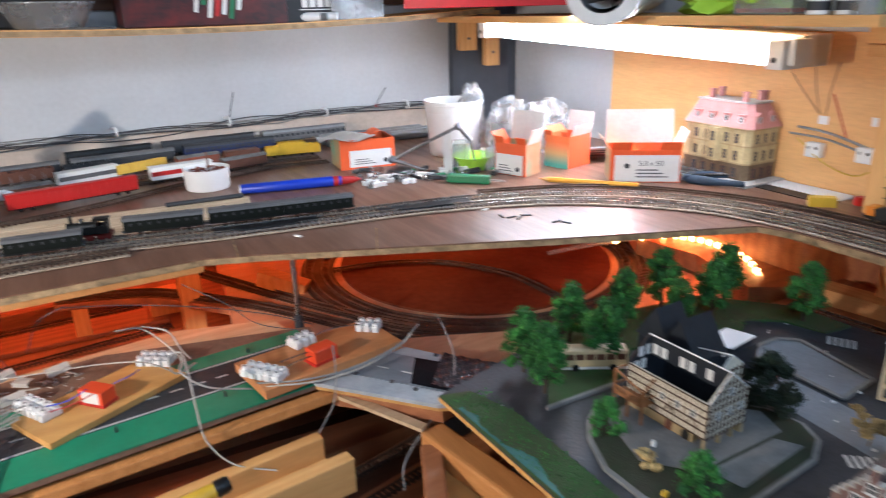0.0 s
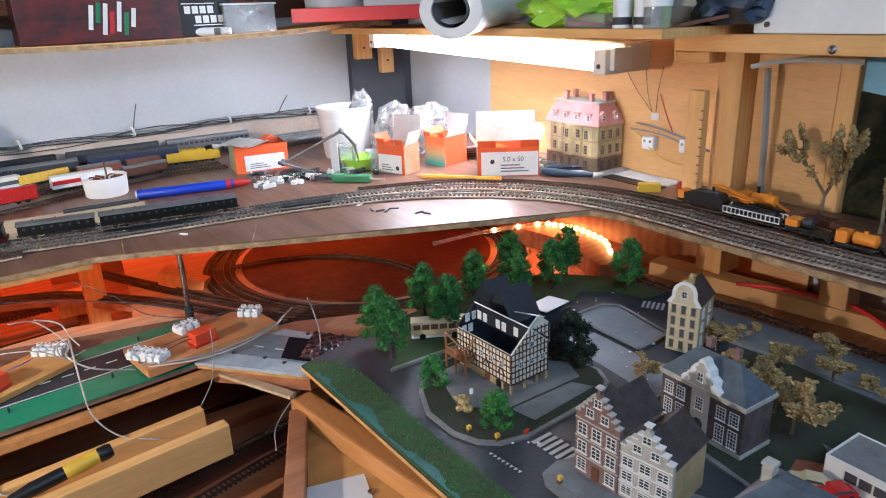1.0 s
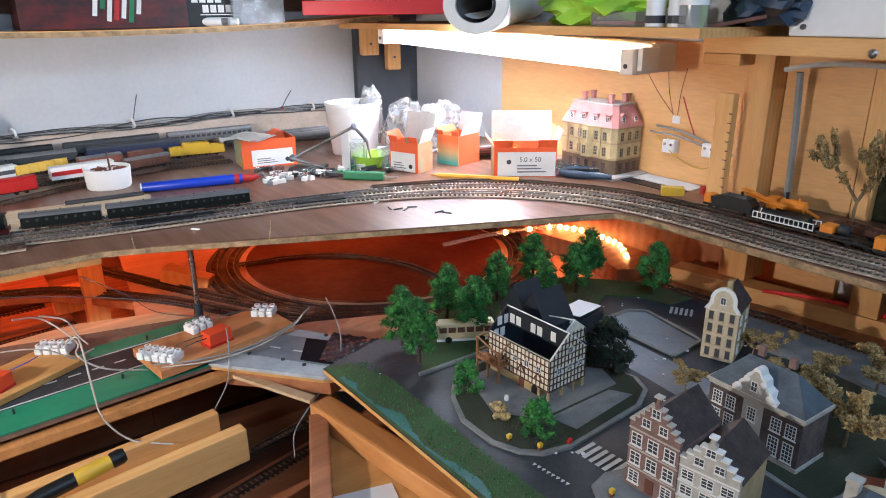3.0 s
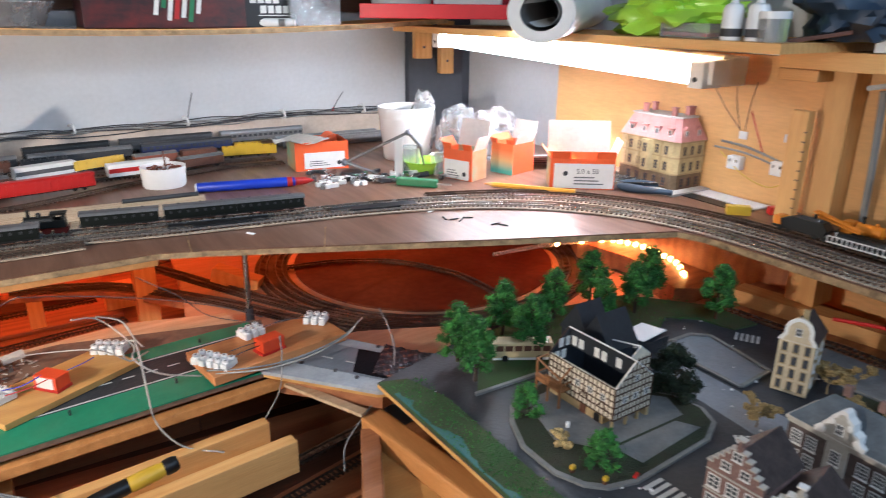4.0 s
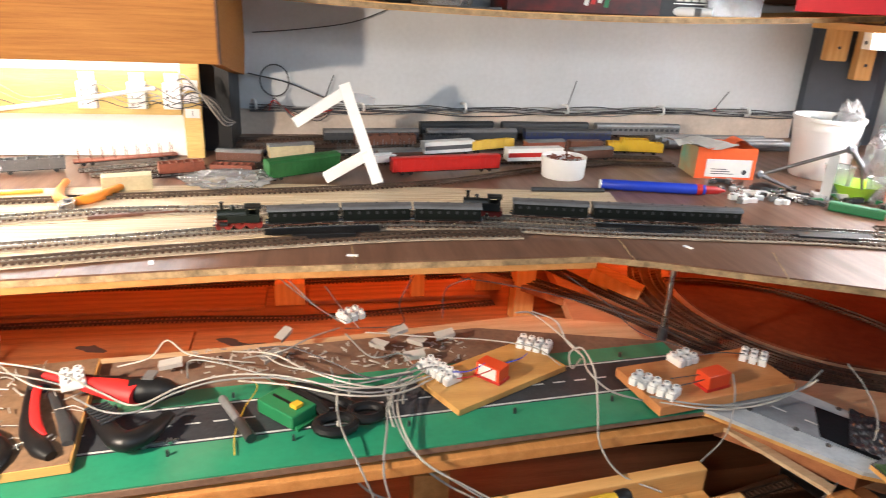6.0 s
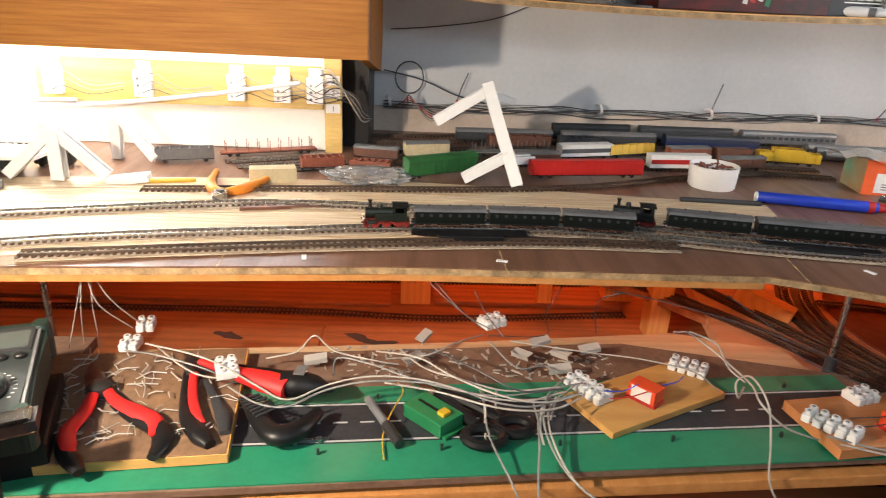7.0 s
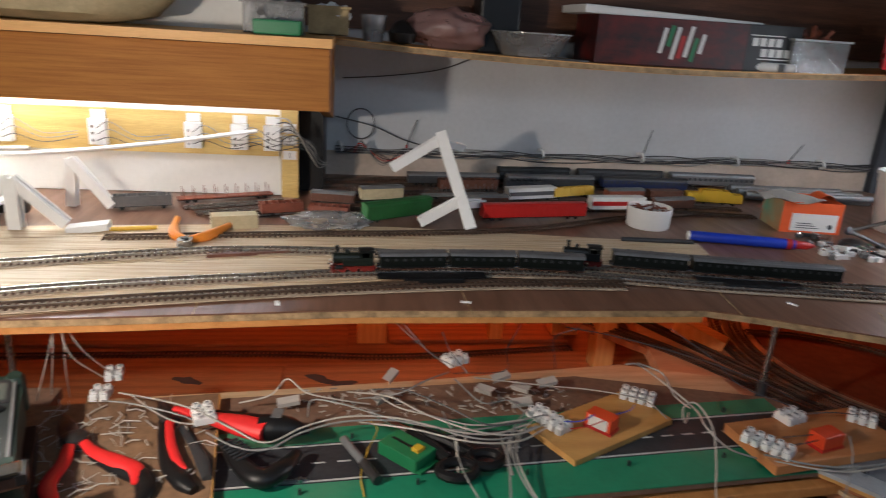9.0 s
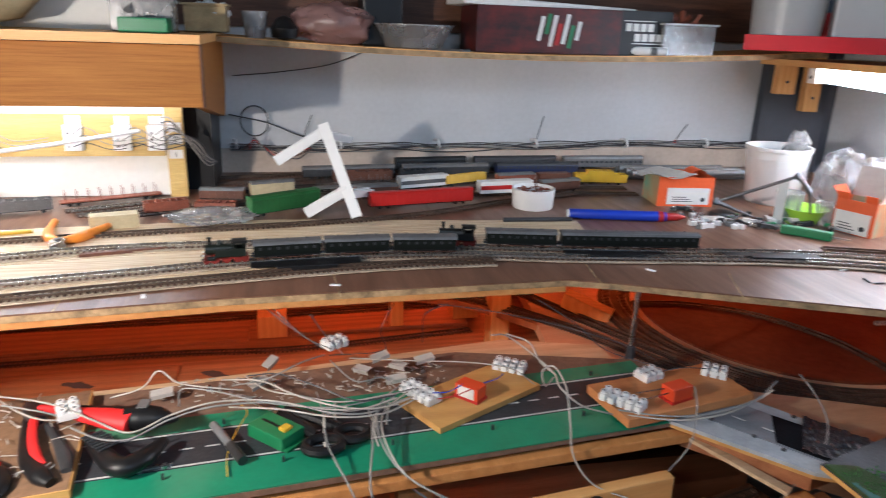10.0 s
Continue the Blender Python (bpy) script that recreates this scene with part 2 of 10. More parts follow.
# ---- more materials ----
M.update({
    "rail": mat("nickel_rail", (0.62, 0.60, 0.56), 0.26, 0.2, 40, 300, 0.1, metal=0.9),
    "railrust": mat("dull_rail", (0.16, 0.11, 0.08), 0.5, 0.3, 40, 300, 0.2, metal=0.6),
    "sleeper": mat("sleeper_plastic", (0.12, 0.060, 0.036), 0.7, 0.25, 30, 300, 0.2, isl=0.3),
    "loopbed": mat("dark_track_bed", (0.085, 0.048, 0.030), 0.75, 0.3, 25, 220, 0.4),
    "roadbed": mat("track_underlay", (0.52, 0.43, 0.33), 0.7, 0.3, 25, 220, 0.4, c2=(0.30, 0.23, 0.16), stretch=(1, 4, 1)),
    "steel": mat("bright_steel", (0.52, 0.52, 0.53), 0.28, 0.1, 30, 200, 0.05, metal=1.0),
    "darksteel": mat("dark_steel", (0.12, 0.12, 0.125), 0.4, 0.15, 30, 200, 0.1, metal=0.8),
    "red": mat("red_plastic", (0.50, 0.018, 0.014), 0.38, 0.1, 14, 160, 0.05),
    "redgrip": mat("red_grip", (0.80, 0.025, 0.025), 0.5, 0.08, 14, 160, 0.08),
    "orange": mat("orange_card", (0.78, 0.115, 0.022), 0.55, 0.08, 14, 160, 0.05),
    "orangeplastic": mat("orange_plastic", (0.85, 0.27, 0.02), 0.4, 0.1, 20, 160, 0.05),
    "card": mat("white_card", (0.74, 0.73, 0.70), 0.6, 0.06, 14, 160, 0.05),
    "greycard": mat("grey_card", (0.50, 0.47, 0.43), 0.7, 0.12, 14, 160, 0.1),
    "ink": mat("printed_ink", (0.04, 0.04, 0.045), 0.6, 0.1, 30, 200, 0.0),
    "blue": mat("blue_plastic", (0.015, 0.05, 0.52), 0.35, 0.1, 20, 160, 0.05),
    "navy": mat("navy_coach_paint", (0.012, 0.022, 0.085), 0.4, 0.12, 30, 300, 0.1),
    "bluegrip": mat("dark_blue_grip", (0.025, 0.05, 0.09), 0.5, 0.12, 20, 160, 0.1),
    "yellow": mat("yellow_plastic", (0.75, 0.47, 0.03), 0.45, 0.15, 20, 160, 0.1, dirt=0.15),
    "pencil": mat("pencil_paint", (0.80, 0.42, 0.05), 0.35, 0.08, 20, 160, 0.0),
    "lime": mat("lime_plastic", (0.42, 0.72, 0.06), 0.35, 0.06, 12, 160, 0.02),
    "greenbox": mat("green_plastic", (0.02, 0.20, 0.075), 0.42, 0.1, 20, 160, 0.05),
    "greenwagon": mat("green_wagon_paint", (0.02, 0.13, 0.03), 0.5, 0.15, 40, 300, 0.3),
    "coach": mat("coach_green", (0.005, 0.0075, 0.006), 0.42, 0.2, 40, 300, 0.1, spec=0.3),
    "coachroof": mat("grey_roof_paint", (0.125, 0.125, 0.13), 0.45, 0.2, 40, 300, 0.1),
    "locored": mat("dull_loco_red", (0.22, 0.018, 0.012), 0.5, 0.2, 40, 300, 0.2),
    "locoblack": mat("loco_black", (0.008, 0.009, 0.009), 0.45, 0.2, 40, 300, 0.2),
    "locogreen": mat("loco_green", (0.007, 0.012, 0.008), 0.45, 0.2, 40, 300, 0.2),
    "silver": mat("silver_coach_paint", (0.26, 0.27, 0.28), 0.4, 0.15, 30, 300, 0.1, metal=0.3),
    "dgrey": mat("dark_grey_paint", (0.04, 0.042, 0.046), 0.5, 0.15, 30, 300, 0.1),
    "mgrey": mat("mid_grey_paint", (0.17, 0.17, 0.17), 0.5, 0.15, 30, 300, 0.1),
    "cream": mat("cream_paint", (0.58, 0.49, 0.30), 0.55, 0.15, 30, 300, 0.15),
    "brown": mat("wagon_brown", (0.15, 0.055, 0.03), 0.55, 0.2, 30, 300, 0.15),
    "rustred": mat("oxide_red_paint", (0.30, 0.085, 0.045), 0.6, 0.2, 30, 300, 0.2),
    "discred": mat("dull_red_board", (0.17, 0.045, 0.018), 0.7, 0.25, 9, 90, 0.2, c2=(0.10, 0.020, 0.008), spec=0.1),
    "creamboard": mat("bare_cream_board", (0.80, 0.66, 0.45), 0.5, 0.22, 9, 120, 0.2, c2=(0.50, 0.34, 0.20), stretch=(1, 26, 26), rand=0.10, dirt=0.35),
    "infill": mat("cream_infill", (0.78, 0.70, 0.54), 0.75, 0.12, 60, 400, 0.2),
    "dullsteel": mat("dull_nickel_steel", (0.30, 0.30, 0.31), 0.45, 0.2, 40, 300, 0.1, metal=1.0),
    "relayred": mat("orange_red_plastic", (0.72, 0.07, 0.018), 0.4, 0.08, 14, 160, 0.05),
    "tanply": mat("tan_plywood", (0.58, 0.36, 0.21), 0.5, 0.2, 6, 90, 0.15, c2=(0.46, 0.26, 0.14), stretch=X, dirt=0.2),
    "cutboard": mat("glue_stained_board", (0.30, 0.175, 0.095), 0.45, 0.35, 18, 160, 0.4, c2=(0.20, 0.12, 0.075), dirt=0.35),
    "spurpave": mat("pale_blue_pavement", (0.42, 0.45, 0.48), 0.6, 0.15, 30, 300, 0.2, dirt=0.15),
    "wetfilm": mat("glossy_dark_film", (0.018, 0.021, 0.028), 0.32, 0.2, 30, 160, 0.2, spec=0.3),
    "gloss": mat("glossy_black_asphalt", (0.010, 0.012, 0.016), 0.7, 0.2, 30, 300, 0.3, spec=0.05),
    "cratered": mat("vivid_red_plastic", (0.58, 0.006, 0.014), 0.4, 0.06, 14, 160, 0.03),
    "pane": mat("dark_pane", (0.075, 0.078, 0.085), 0.15, 0.1, 30, 200, 0.0),
    "term": mat("terminal_nylon", (0.90, 0.90, 0.88), 0.45, 0.06, 30, 200, 0.05, trans=0.15),
    "cablegrey": mat("grey_cable", (0.27, 0.27, 0.26), 0.5, 0.1, 30, 200, 0.05),
    "cablewhite": mat("white_cable", (0.46, 0.43, 0.38), 0.5, 0.1, 30, 200, 0.05),
    "cabledark": mat("dark_cable", (0.06, 0.06, 0.065), 0.5, 0.1, 30, 200, 0.05),
    "paleboard": mat("pale_streaky_wood", (0.66, 0.49, 0.30), 0.6, 0.18, 6, 90, 0.15, c2=(0.46, 0.30, 0.16), stretch=(1, 14, 14)),
    "underlay": mat("pale_underlay_wood", (0.34, 0.22, 0.13), 0.6, 0.3, 5, 60, 0.2, c2=(0.26, 0.18, 0.11), stretch=(0.8, 16, 16), wave=1.0),
    "board": mat("thin_plywood", (0.64, 0.36, 0.11), 0.55, 0.12, 9, 110, 0.1, c2=(0.50, 0.25, 0.07), stretch=(1, 6, 6), wave=2.0, rand=0.08),
    "yellowply": mat("yellowed_plywood", (0.66, 0.47, 0.16), 0.5, 0.2, 6, 90, 0.15, c2=(0.52, 0.33, 0.09), stretch=X),
    "oldboard": mat("dirty_board", (0.17, 0.095, 0.06), 0.75, 0.35, 18, 160, 0.4, c2=(0.25, 0.15, 0.10), dirt=0.35),
    "redboard": mat("reddish_brown_board", (0.46, 0.19, 0.08), 0.45, 0.2, 6, 80, 0.2, c2=(0.30, 0.11, 0.045), stretch=X),
    "dark": mat("dark_stained_wood", (0.15, 0.058, 0.026), 0.6, 0.25, 8, 90, 0.3, stretch=X),
    "orangewood": mat("orange_stained_wood", (0.62, 0.29, 0.095), 0.42, 0.15, 8, 90, 0.2, c2=(0.48, 0.20, 0.055), stretch=Y),
    "leaf": mat("foliage_flock", (0.065, 0.26, 0.035), 0.85, 0.3, 60, 700, 0.8, c2=(0.02, 0.09, 0.022), isl=0.55),
    "leafdark": mat("dark_foliage_flock", (0.014, 0.030, 0.012), 0.9, 0.3, 60, 700, 0.8, isl=0.4),
    "leafdry": mat("dry_foliage_flock", (0.58, 0.42, 0.17), 0.85, 0.3, 60, 700, 0.8, c2=(0.30, 0.20, 0.08), isl=0.45),
    "bark": mat("model_bark", (0.07, 0.045, 0.028), 0.85, 0.3, 60, 400, 0.6),
    "drybark": mat("dry_twig", (0.33, 0.25, 0.14), 0.85, 0.3, 60, 400, 0.6),
    "grass": mat("model_grass", (0.035, 0.10, 0.02), 0.95, 0.35, 30, 700, 1.0, c2=(0.06, 0.075, 0.03)),
    "grassdark": mat("dark_model_grass", (0.03, 0.05, 0.02), 0.95, 0.35, 30, 700, 1.0, c2=(0.045, 0.04, 0.025)),
    "teal": mat("teal_edge_paint", (0.02, 0.14, 0.12), 0.6, 0.15, 20, 200, 0.2),
    "kerb": mat("kerb_grey", (0.24, 0.24, 0.23), 0.7, 0.2, 30, 300, 0.3, dirt=0.25),
    "paving": mat("grey_paving", (0.22, 0.222, 0.22), 0.65, 0.2, 30, 300, 0.3, dirt=0.25),
    # grey road surface; the bluish reflected sheen is painted into the base colour
    "bluestreet": mat("street_with_blue_sheen", (0.22, 0.245, 0.28), 0.4, 0.15, 20, 300, 0.2, dirt=0.2),
    "mark": mat("road_marking", (0.62, 0.62, 0.60), 0.7, 0.15, 40, 400, 0.1),
    "brick": mat("model_brick", (0.25, 0.15, 0.125), 0.8, 0.25, 120, 500, 0.5, c2=(0.17, 0.10, 0.085)),
    "greybrick": mat("dark_grey_brick", (0.13, 0.095, 0.085), 0.8, 0.25, 120, 500, 0.5),
    "stone": mat("cream_stone", (0.52, 0.49, 0.43), 0.75, 0.15, 60, 400, 0.3),
    "beige": mat("beige_stone", (0.46, 0.34, 0.17), 0.75, 0.15, 60, 400, 0.3),
    "roofslate": mat("slate_roof", (0.10, 0.125, 0.15), 0.55, 0.2, 60, 400, 0.4),
    "roofbrown": mat("brown_roof_tile", (0.065, 0.042, 0.036), 0.7, 0.25, 90, 500, 0.5),
    "roofdark": mat("black_roof_card", (0.018, 0.022, 0.03), 0.45, 0.15, 60, 400, 0.2),
    "timber": mat("brown_timber_frame", (0.085, 0.038, 0.018), 0.7, 0.2, 60, 400, 0.3),
    "balcony": mat("balcony_wood", (0.34, 0.14, 0.045), 0.6, 0.15, 60, 400, 0.2),
    "hotelwall": mat("ochre_wall", (0.62, 0.49, 0.25), 0.7, 0.18, 60, 400, 0.3),
    "hotelbase": mat("brown_base_wall", (0.20, 0.13, 0.07), 0.75, 0.2, 60, 400, 0.3),
    "pinkroof": mat("pink_roof_tile", (0.60, 0.27, 0.24), 0.65, 0.12, 60, 400, 0.3),
    "bucketwhite": mat("white_bucket_plastic", (0.86, 0.87, 0.87), 0.35, 0.04, 12, 100, 0.05, trans=0.15),
    "tub": mat("clear_plastic", (0.80, 0.82, 0.82), 0.22, 0.05, 12, 100, 0.05, trans=0.75),
    "frosted": mat("milky_plastic", (0.88, 0.89, 0.88), 0.35, 0.04, 12, 100, 0.05, trans=0.45),
    "chrome": mat("worn_chrome", (0.50, 0.49, 0.47), 0.16, 0.25, 30, 160, 0.05, metal=1.0),
    "plaster": mat("cream_plaster", (0.60, 0.50, 0.41), 0.85, 0.12, 12, 160, 0.2),
    "pinkfilm": mat("pink_tinted_film", (0.80, 0.50, 0.46), 0.30, 0.10, 30, 120, 0.3, trans=0.75),
    "film": mat("crinkled_film", (0.84, 0.85, 0.86), 0.26, 0.03, 30, 120, 0.3, trans=0.85),
    "paper": mat("white_paper", (0.76, 0.76, 0.75), 0.7, 0.05, 12, 100, 0.1),
    "meter": mat("meter_green_rubber", (0.012, 0.034, 0.025), 0.55, 0.1, 30, 300, 0.15),
    "greygreen": mat("grey_green_paint", (0.20, 0.25, 0.23), 0.5, 0.15, 30, 300, 0.1),
    "metergrey": mat("meter_face", (0.032, 0.040, 0.040), 0.45, 0.1, 30, 300, 0.05),
    "lcd": mat("lcd_glass", (0.10, 0.12, 0.11), 0.12, 0.08, 30, 300, 0.0),
    "busbeige": mat("bus_beige", (0.62, 0.47, 0.25), 0.4, 0.1, 40, 300, 0.05),
    "skyblue": mat("printed_sky", (0.20, 0.48, 0.72), 0.7, 0.08, 4, 60, 0.0, c2=(0.32, 0.55, 0.72), stretch=(1, 1, 4)),
    "printforest": mat("printed_forest", (0.006, 0.010, 0.006), 0.6, 0.35, 40, 200, 0.1, c2=(0.050, 0.048, 0.022), spec=0.08),
    "boxprint": mat("red_camouflage_print", (0.003, 0.003, 0.004), 0.5, 0.2, 26, 70, 0.0, c2=(0.12, 0.008, 0.005), stretch=(1, 1, 1.6)),
    "canalcream": mat("yellow_cream_stone", (0.66, 0.55, 0.37), 0.75, 0.15, 60, 400, 0.3),
    "tealprint": mat("teal_print", (0.62, 0.26, 0.09), 0.6, 0.2, 16, 60, 0.0, c2=(0.16, 0.40, 0.30)),
    "fadeprint": mat("orange_to_teal_print", (0.72, 0.22, 0.06), 0.6, 0.1, 16, 60, 0.0),
})

# the carton print fades from orange at the top to teal at the foot
_nt = M["fadeprint"].node_tree
_co, _sep, _rp = _nt.nodes.new("ShaderNodeTexCoord"), _nt.nodes.new("ShaderNodeSeparateXYZ"), _nt.nodes.new("ShaderNodeValToRGB")
_nt.links.new(_co.outputs["Generated"], _sep.inputs[0])
_nt.links.new(_sep.outputs["Z"], _rp.inputs[0])
_rp.color_ramp.elements[0].color, _rp.color_ramp.elements[0].position = (0.10, 0.38, 0.32, 1), 0.10
_rp.color_ramp.elements[1].color, _rp.color_ramp.elements[1].position = (0.78, 0.17, 0.04, 1), 0.80
_md = _rp.color_ramp.elements.new(0.45)
_md.color = (0.60, 0.36, 0.16, 1)
_nt.links.new(_rp.outputs[0], _nt.nodes["Principled BSDF"].inputs["Base Color"])

# ---- room ----
EW = 0.022   # face of the east wall
setting("floor", Geo().box(-3.3, 0.3, -3.4, 0.3, -0.1, 0.0), "dark", "dark boarded floor of the hobby room", "floor")
# ceiling, south and west walls are unseen; their dark colour lowers the bounce
setting("ceiling", Geo().box(-3.3, 0.3, -3.4, 0.3, 2.3, 2.4), "dimwall", "unseen ceiling, darkened to cut bounced light", "ceiling")
setting("wall_north", Geo().box(-3.3, 0.14, 0.0, 0.12, 0.0, 2.3), "wall", "white painted wall behind the upper deck", "wall")
setting("wall_east", Geo().box(EW, 0.14, -3.3, 0.0, 0.0, 2.3), "wall", "white painted wall beside the corner post", "wall")
setting("wall_south", Geo().box(-3.3, 0.14, -3.4, -3.3, 0.0, 2.3), "dimwall", "unseen room wall, darkened to cut bounced light", "wall")
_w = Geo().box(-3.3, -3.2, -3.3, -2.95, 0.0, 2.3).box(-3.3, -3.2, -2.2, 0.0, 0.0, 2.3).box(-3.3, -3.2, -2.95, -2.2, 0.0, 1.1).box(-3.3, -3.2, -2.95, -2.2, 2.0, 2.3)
setting("wall_west", _w, "dimwall", "unseen wall with a window opening, darkened to cut bounced light", "wall")
# uses the lightened wall colour, brightness of the lit bay painted in
setting("wall_bay", Geo().box(-3.2, -1.132, -0.16, -0.002, D + 0.001, 2.28), "wallbay", "white bay wall, its lit brightness put into the colour", "wall")
# solid block; the darkness of the recess is put in as black
setting("bay_end", Geo().box(-1.1315, -1.075, -0.13, -0.002, D + 0.001, 1.30), "black", "black block standing in for the dark recess by the bay", "panel")

post = thing("corner_post", "dark slate-blue corner post with pine blocks", "post", kind="structure")
part("post_face", Geo().prism([(-0.095, -0.002), (-0.095, -0.018), (0.004, -0.066), (EW - 0.001, -0.066), (EW - 0.001, -0.002)], D, 2.28), "slate", post)
part("block", Geo().box(-0.0175, 0.0175, -0.010, 0.010, 1.244, 1.315, pose(-0.0875, -0.058, 0, 0, 0, -12), 0.002), "pinez", post, "sawn pine block with a screw")
part("block", Geo().box(-0.014, 0.014, -0.011, 0.010, 1.215, 1.315, pose(-0.044, -0.075, 0, 0, 0, -12), 0.002), "pinez", post, "sawn pine block with a screw")
for _x, _y, _z in ((-0.090, -0.069, 1.266), (-0.047, -0.087, 1.240)):
    part("screw", Geo().cyl(0.0025, 0, 0.002, 10, pose(_x, _y, _z, 90, 0, -12)), "darksteel", post)

setting("shelf_back", Geo().box(-3.1, -0.10, -0.006, -0.0012, 1.330, 2.28), "dark", "dark stained boarding behind the wall shelf", "panel")
setting("plywood_panel", Geo().box(EW - 0.012, EW - 0.001, -0.829, -0.352, 0.6, 1.285), "ply", "varnished plywood panel on the wall", "panel")
setting("plywood_panel.001", Geo().box(EW - 0.012, EW - 0.001, -0.958, -0.863, 0.6, 1.285), "ply", "varnished plywood panel between timber posts", "panel")


def timber(name, x0, x1, y0, y1, z0, z1, material, label, category="timber", kind="structure"):
    return solid(name, Geo().box(x0, x1, y0, y1, z0, z1, None, 0.0015), material, label, category, kind)


timber("timber_post", -0.020, EW - 0.001, -0.862, -0.830, D, 1.276, "pinez", "square pine post carrying the shelf beam", "post")
timber("timber_post.001", 0.008, EW - 0.001, -0.979, -0.959, D, 1.274, "pinez", "pine post beside the landscape photo", "post")
timber("timber_strip", -0.0525, -0.0405, -0.8365, -0.8145, D, 1.232, "pinez", "pine strip with pencil marks screwed to a post", "strip")
for _i in range(9):
    part("pencil_mark", Geo().box(-0.0525, -0.0515, -0.8365, -0.833 + 0.001 * (_i % 2), D + 0.02 + 0.011 * _i, D + 0.0215 + 0.011 * _i), "ink", bpy.data.objects["timber_strip"])
timber("shelf_beam", -0.055, EW - 0.001, -2.6, -0.79, 1.277, 1.297, "piney", "long pine beam under the wall cabinet", "beam")
timber("shelf_rail", -0.052, EW - 0.001, -0.8375, -0.790, 1.2635, 1.2765, "piney", "short pine rail under the beam", "rail")
part("screw_head", Geo().lathe([(0.0, 0.003), (0.003, 0.002), (0.0048, 0.0)], 12, pose(-0.0552, -0.978, 1.283, 0, -90, 0)), "steel", bpy.data.objects["shelf_beam"])

photo = thing("landscape_photo", "printed landscape backdrop with blue sky over dark woods", "backdrop", kind="structure")
part("sheet", Geo().box(EW - 0.003, EW - 0.001, -2.6, -0.9795, 1.225, 1.274), "skyblue", photo)
_out = [(-0.980, D), (-2.6, D), (-2.6, 1.205)]
_rg = random.Random(3)
_yy = -2.6
while _yy < -1.03:
    _yy += 0.0035
    _out.append((_yy, 1.208 + 0.010 * noise.noise((_yy * 30, 0, 0)) + 0.012 * abs(noise.noise((_yy * 95, 3, 0))) + 0.012 * abs(noise.noise((_yy * 240, 7, 0))) + 0.016 * max(0, min(1, (_yy + 1.16) * 9)) * (1 if _yy > -1.2 else 0)))
_out.append((-0.980, 1.236))
part("forest_print", Geo().prism([(a, b) for a, b in _out], 0.0, 0.0025, Matrix(((0, 0, 1, EW - 0.0055), (1, 0, 0, 0), (0, 1, 0, 0), (0, 0, 0, 1)))), "printforest", photo)

cab = thing("wall_cabinet", "plain light grey wall cabinet with screwed panel", "cabinet")
part("body", Geo().box(-0.052, EW - 0.001, -2.2, -0.889, 1.2975, 1.75, None, 0.002), "white", cab)
for _y in (-0.905, -1.35):
    part("screw", Geo().cyl(0.003, 0, 0.002, 10, pose(-0.0525, _y, 1.307, 0, -90, 0)), "darksteel", cab)


# ---- decks ----
DECK = [(-3.1, -0.002), (-3.1, -1.1), (-1.75, -1.0), (-1.45, -0.62), (-1.435, -0.594), (-1.233, -0.58), (-1.03, -0.563), (-0.70, -0.559), (-0.655, -0.575), (-0.50, -0.645), (-0.385, -0.697), (-0.183, -0.783), (-0.171, -0.82), (-0.172, -3.0), (EW - 0.001, -3.0), (EW - 0.001, -0.002)]
deck = thing("upper_deck", "brown laminate railway deck with a raw chipboard edge", "shelf", kind="structure")
part("deck_board", Geo().prism(DECK, D - 0.0075, D - 0.0015), "chip", deck)
_e = [(-1.75, -0.998), (-1.449, -0.6185), (-1.434, -0.5925), (-1.233, -0.5785), (-1.03, -0.5615), (-0.70, -0.5575)]
_g = Geo()
for (_x0, _y0), (_x1, _y1) in zip(_e, _e[1:]):
    _g.prism([(_x0, _y0), (_x1, _y1), (_x1, _y1 + 0.014), (_x0, _y0 + 0.014)], D - 0.014, D - 0.0078)
part("edge_lip", _g, "orangewood", deck, "stained wooden lip under the deck edge")
part("deck_frame", Geo().prism([(-3.1, -0.003), (-3.1, -0.50), (-0.72, -0.50), (-0.30, -0.66), (-0.16, -0.76), (-0.16, -3.0), (0.0, -3.0), (0.0, -0.003)], D - 0.013, D - 0.0078), "chip", deck)
part("deck_surface", Geo().prism(DECK, D - 0.0015, D), "laminate", deck)
for _x, _a in ((-0.52, -24), (-0.66, -8), (-0.93, 2), (-1.17, 3)):
    part("plank_joint", Geo().box(-0.0006, 0.0006, -0.07, 0.0, D, D + 0.0004, pose(_x, -0.575 - (0.06 if _x > -0.6 else 0.0) + 0.07, 0, 0, 0, _a)), "chip", deck)

solid("deck_underlay", Geo().prism([(-2.0, -0.36), (-1.45, -0.40), (-1.2, -0.37), (-1.0, -0.355), (-0.75, -0.33), (-0.62, -0.37), (-0.75, -0.43), (-0.95, -0.50), (-1.1, -0.53), (-1.33, -0.585), (-1.46, -0.615), (-2.0, -0.9)], D, D + 0.0003), "underlay", "pale streaky wooden sheet under the tracks", "sheet", "structure")
setting("lower_table", Geo().prism([(-3.1, -0.002), (-3.1, -0.44), (-0.56, -0.44), (-0.56, -0.002)], LL - 0.016, LL), "lower", "stained wooden lower table under the deck", "table")
setting("lower_table.001", Geo().prism([(-0.60, -0.003), (-0.635, -0.30), (-0.655, -0.42), (-0.58, -0.64), (-0.45, -0.76), (EW - 0.002, -0.775), (EW - 0.002, -0.003)], L - 0.016, L), "tanply", "tan plywood table of the reversing loop", "table")
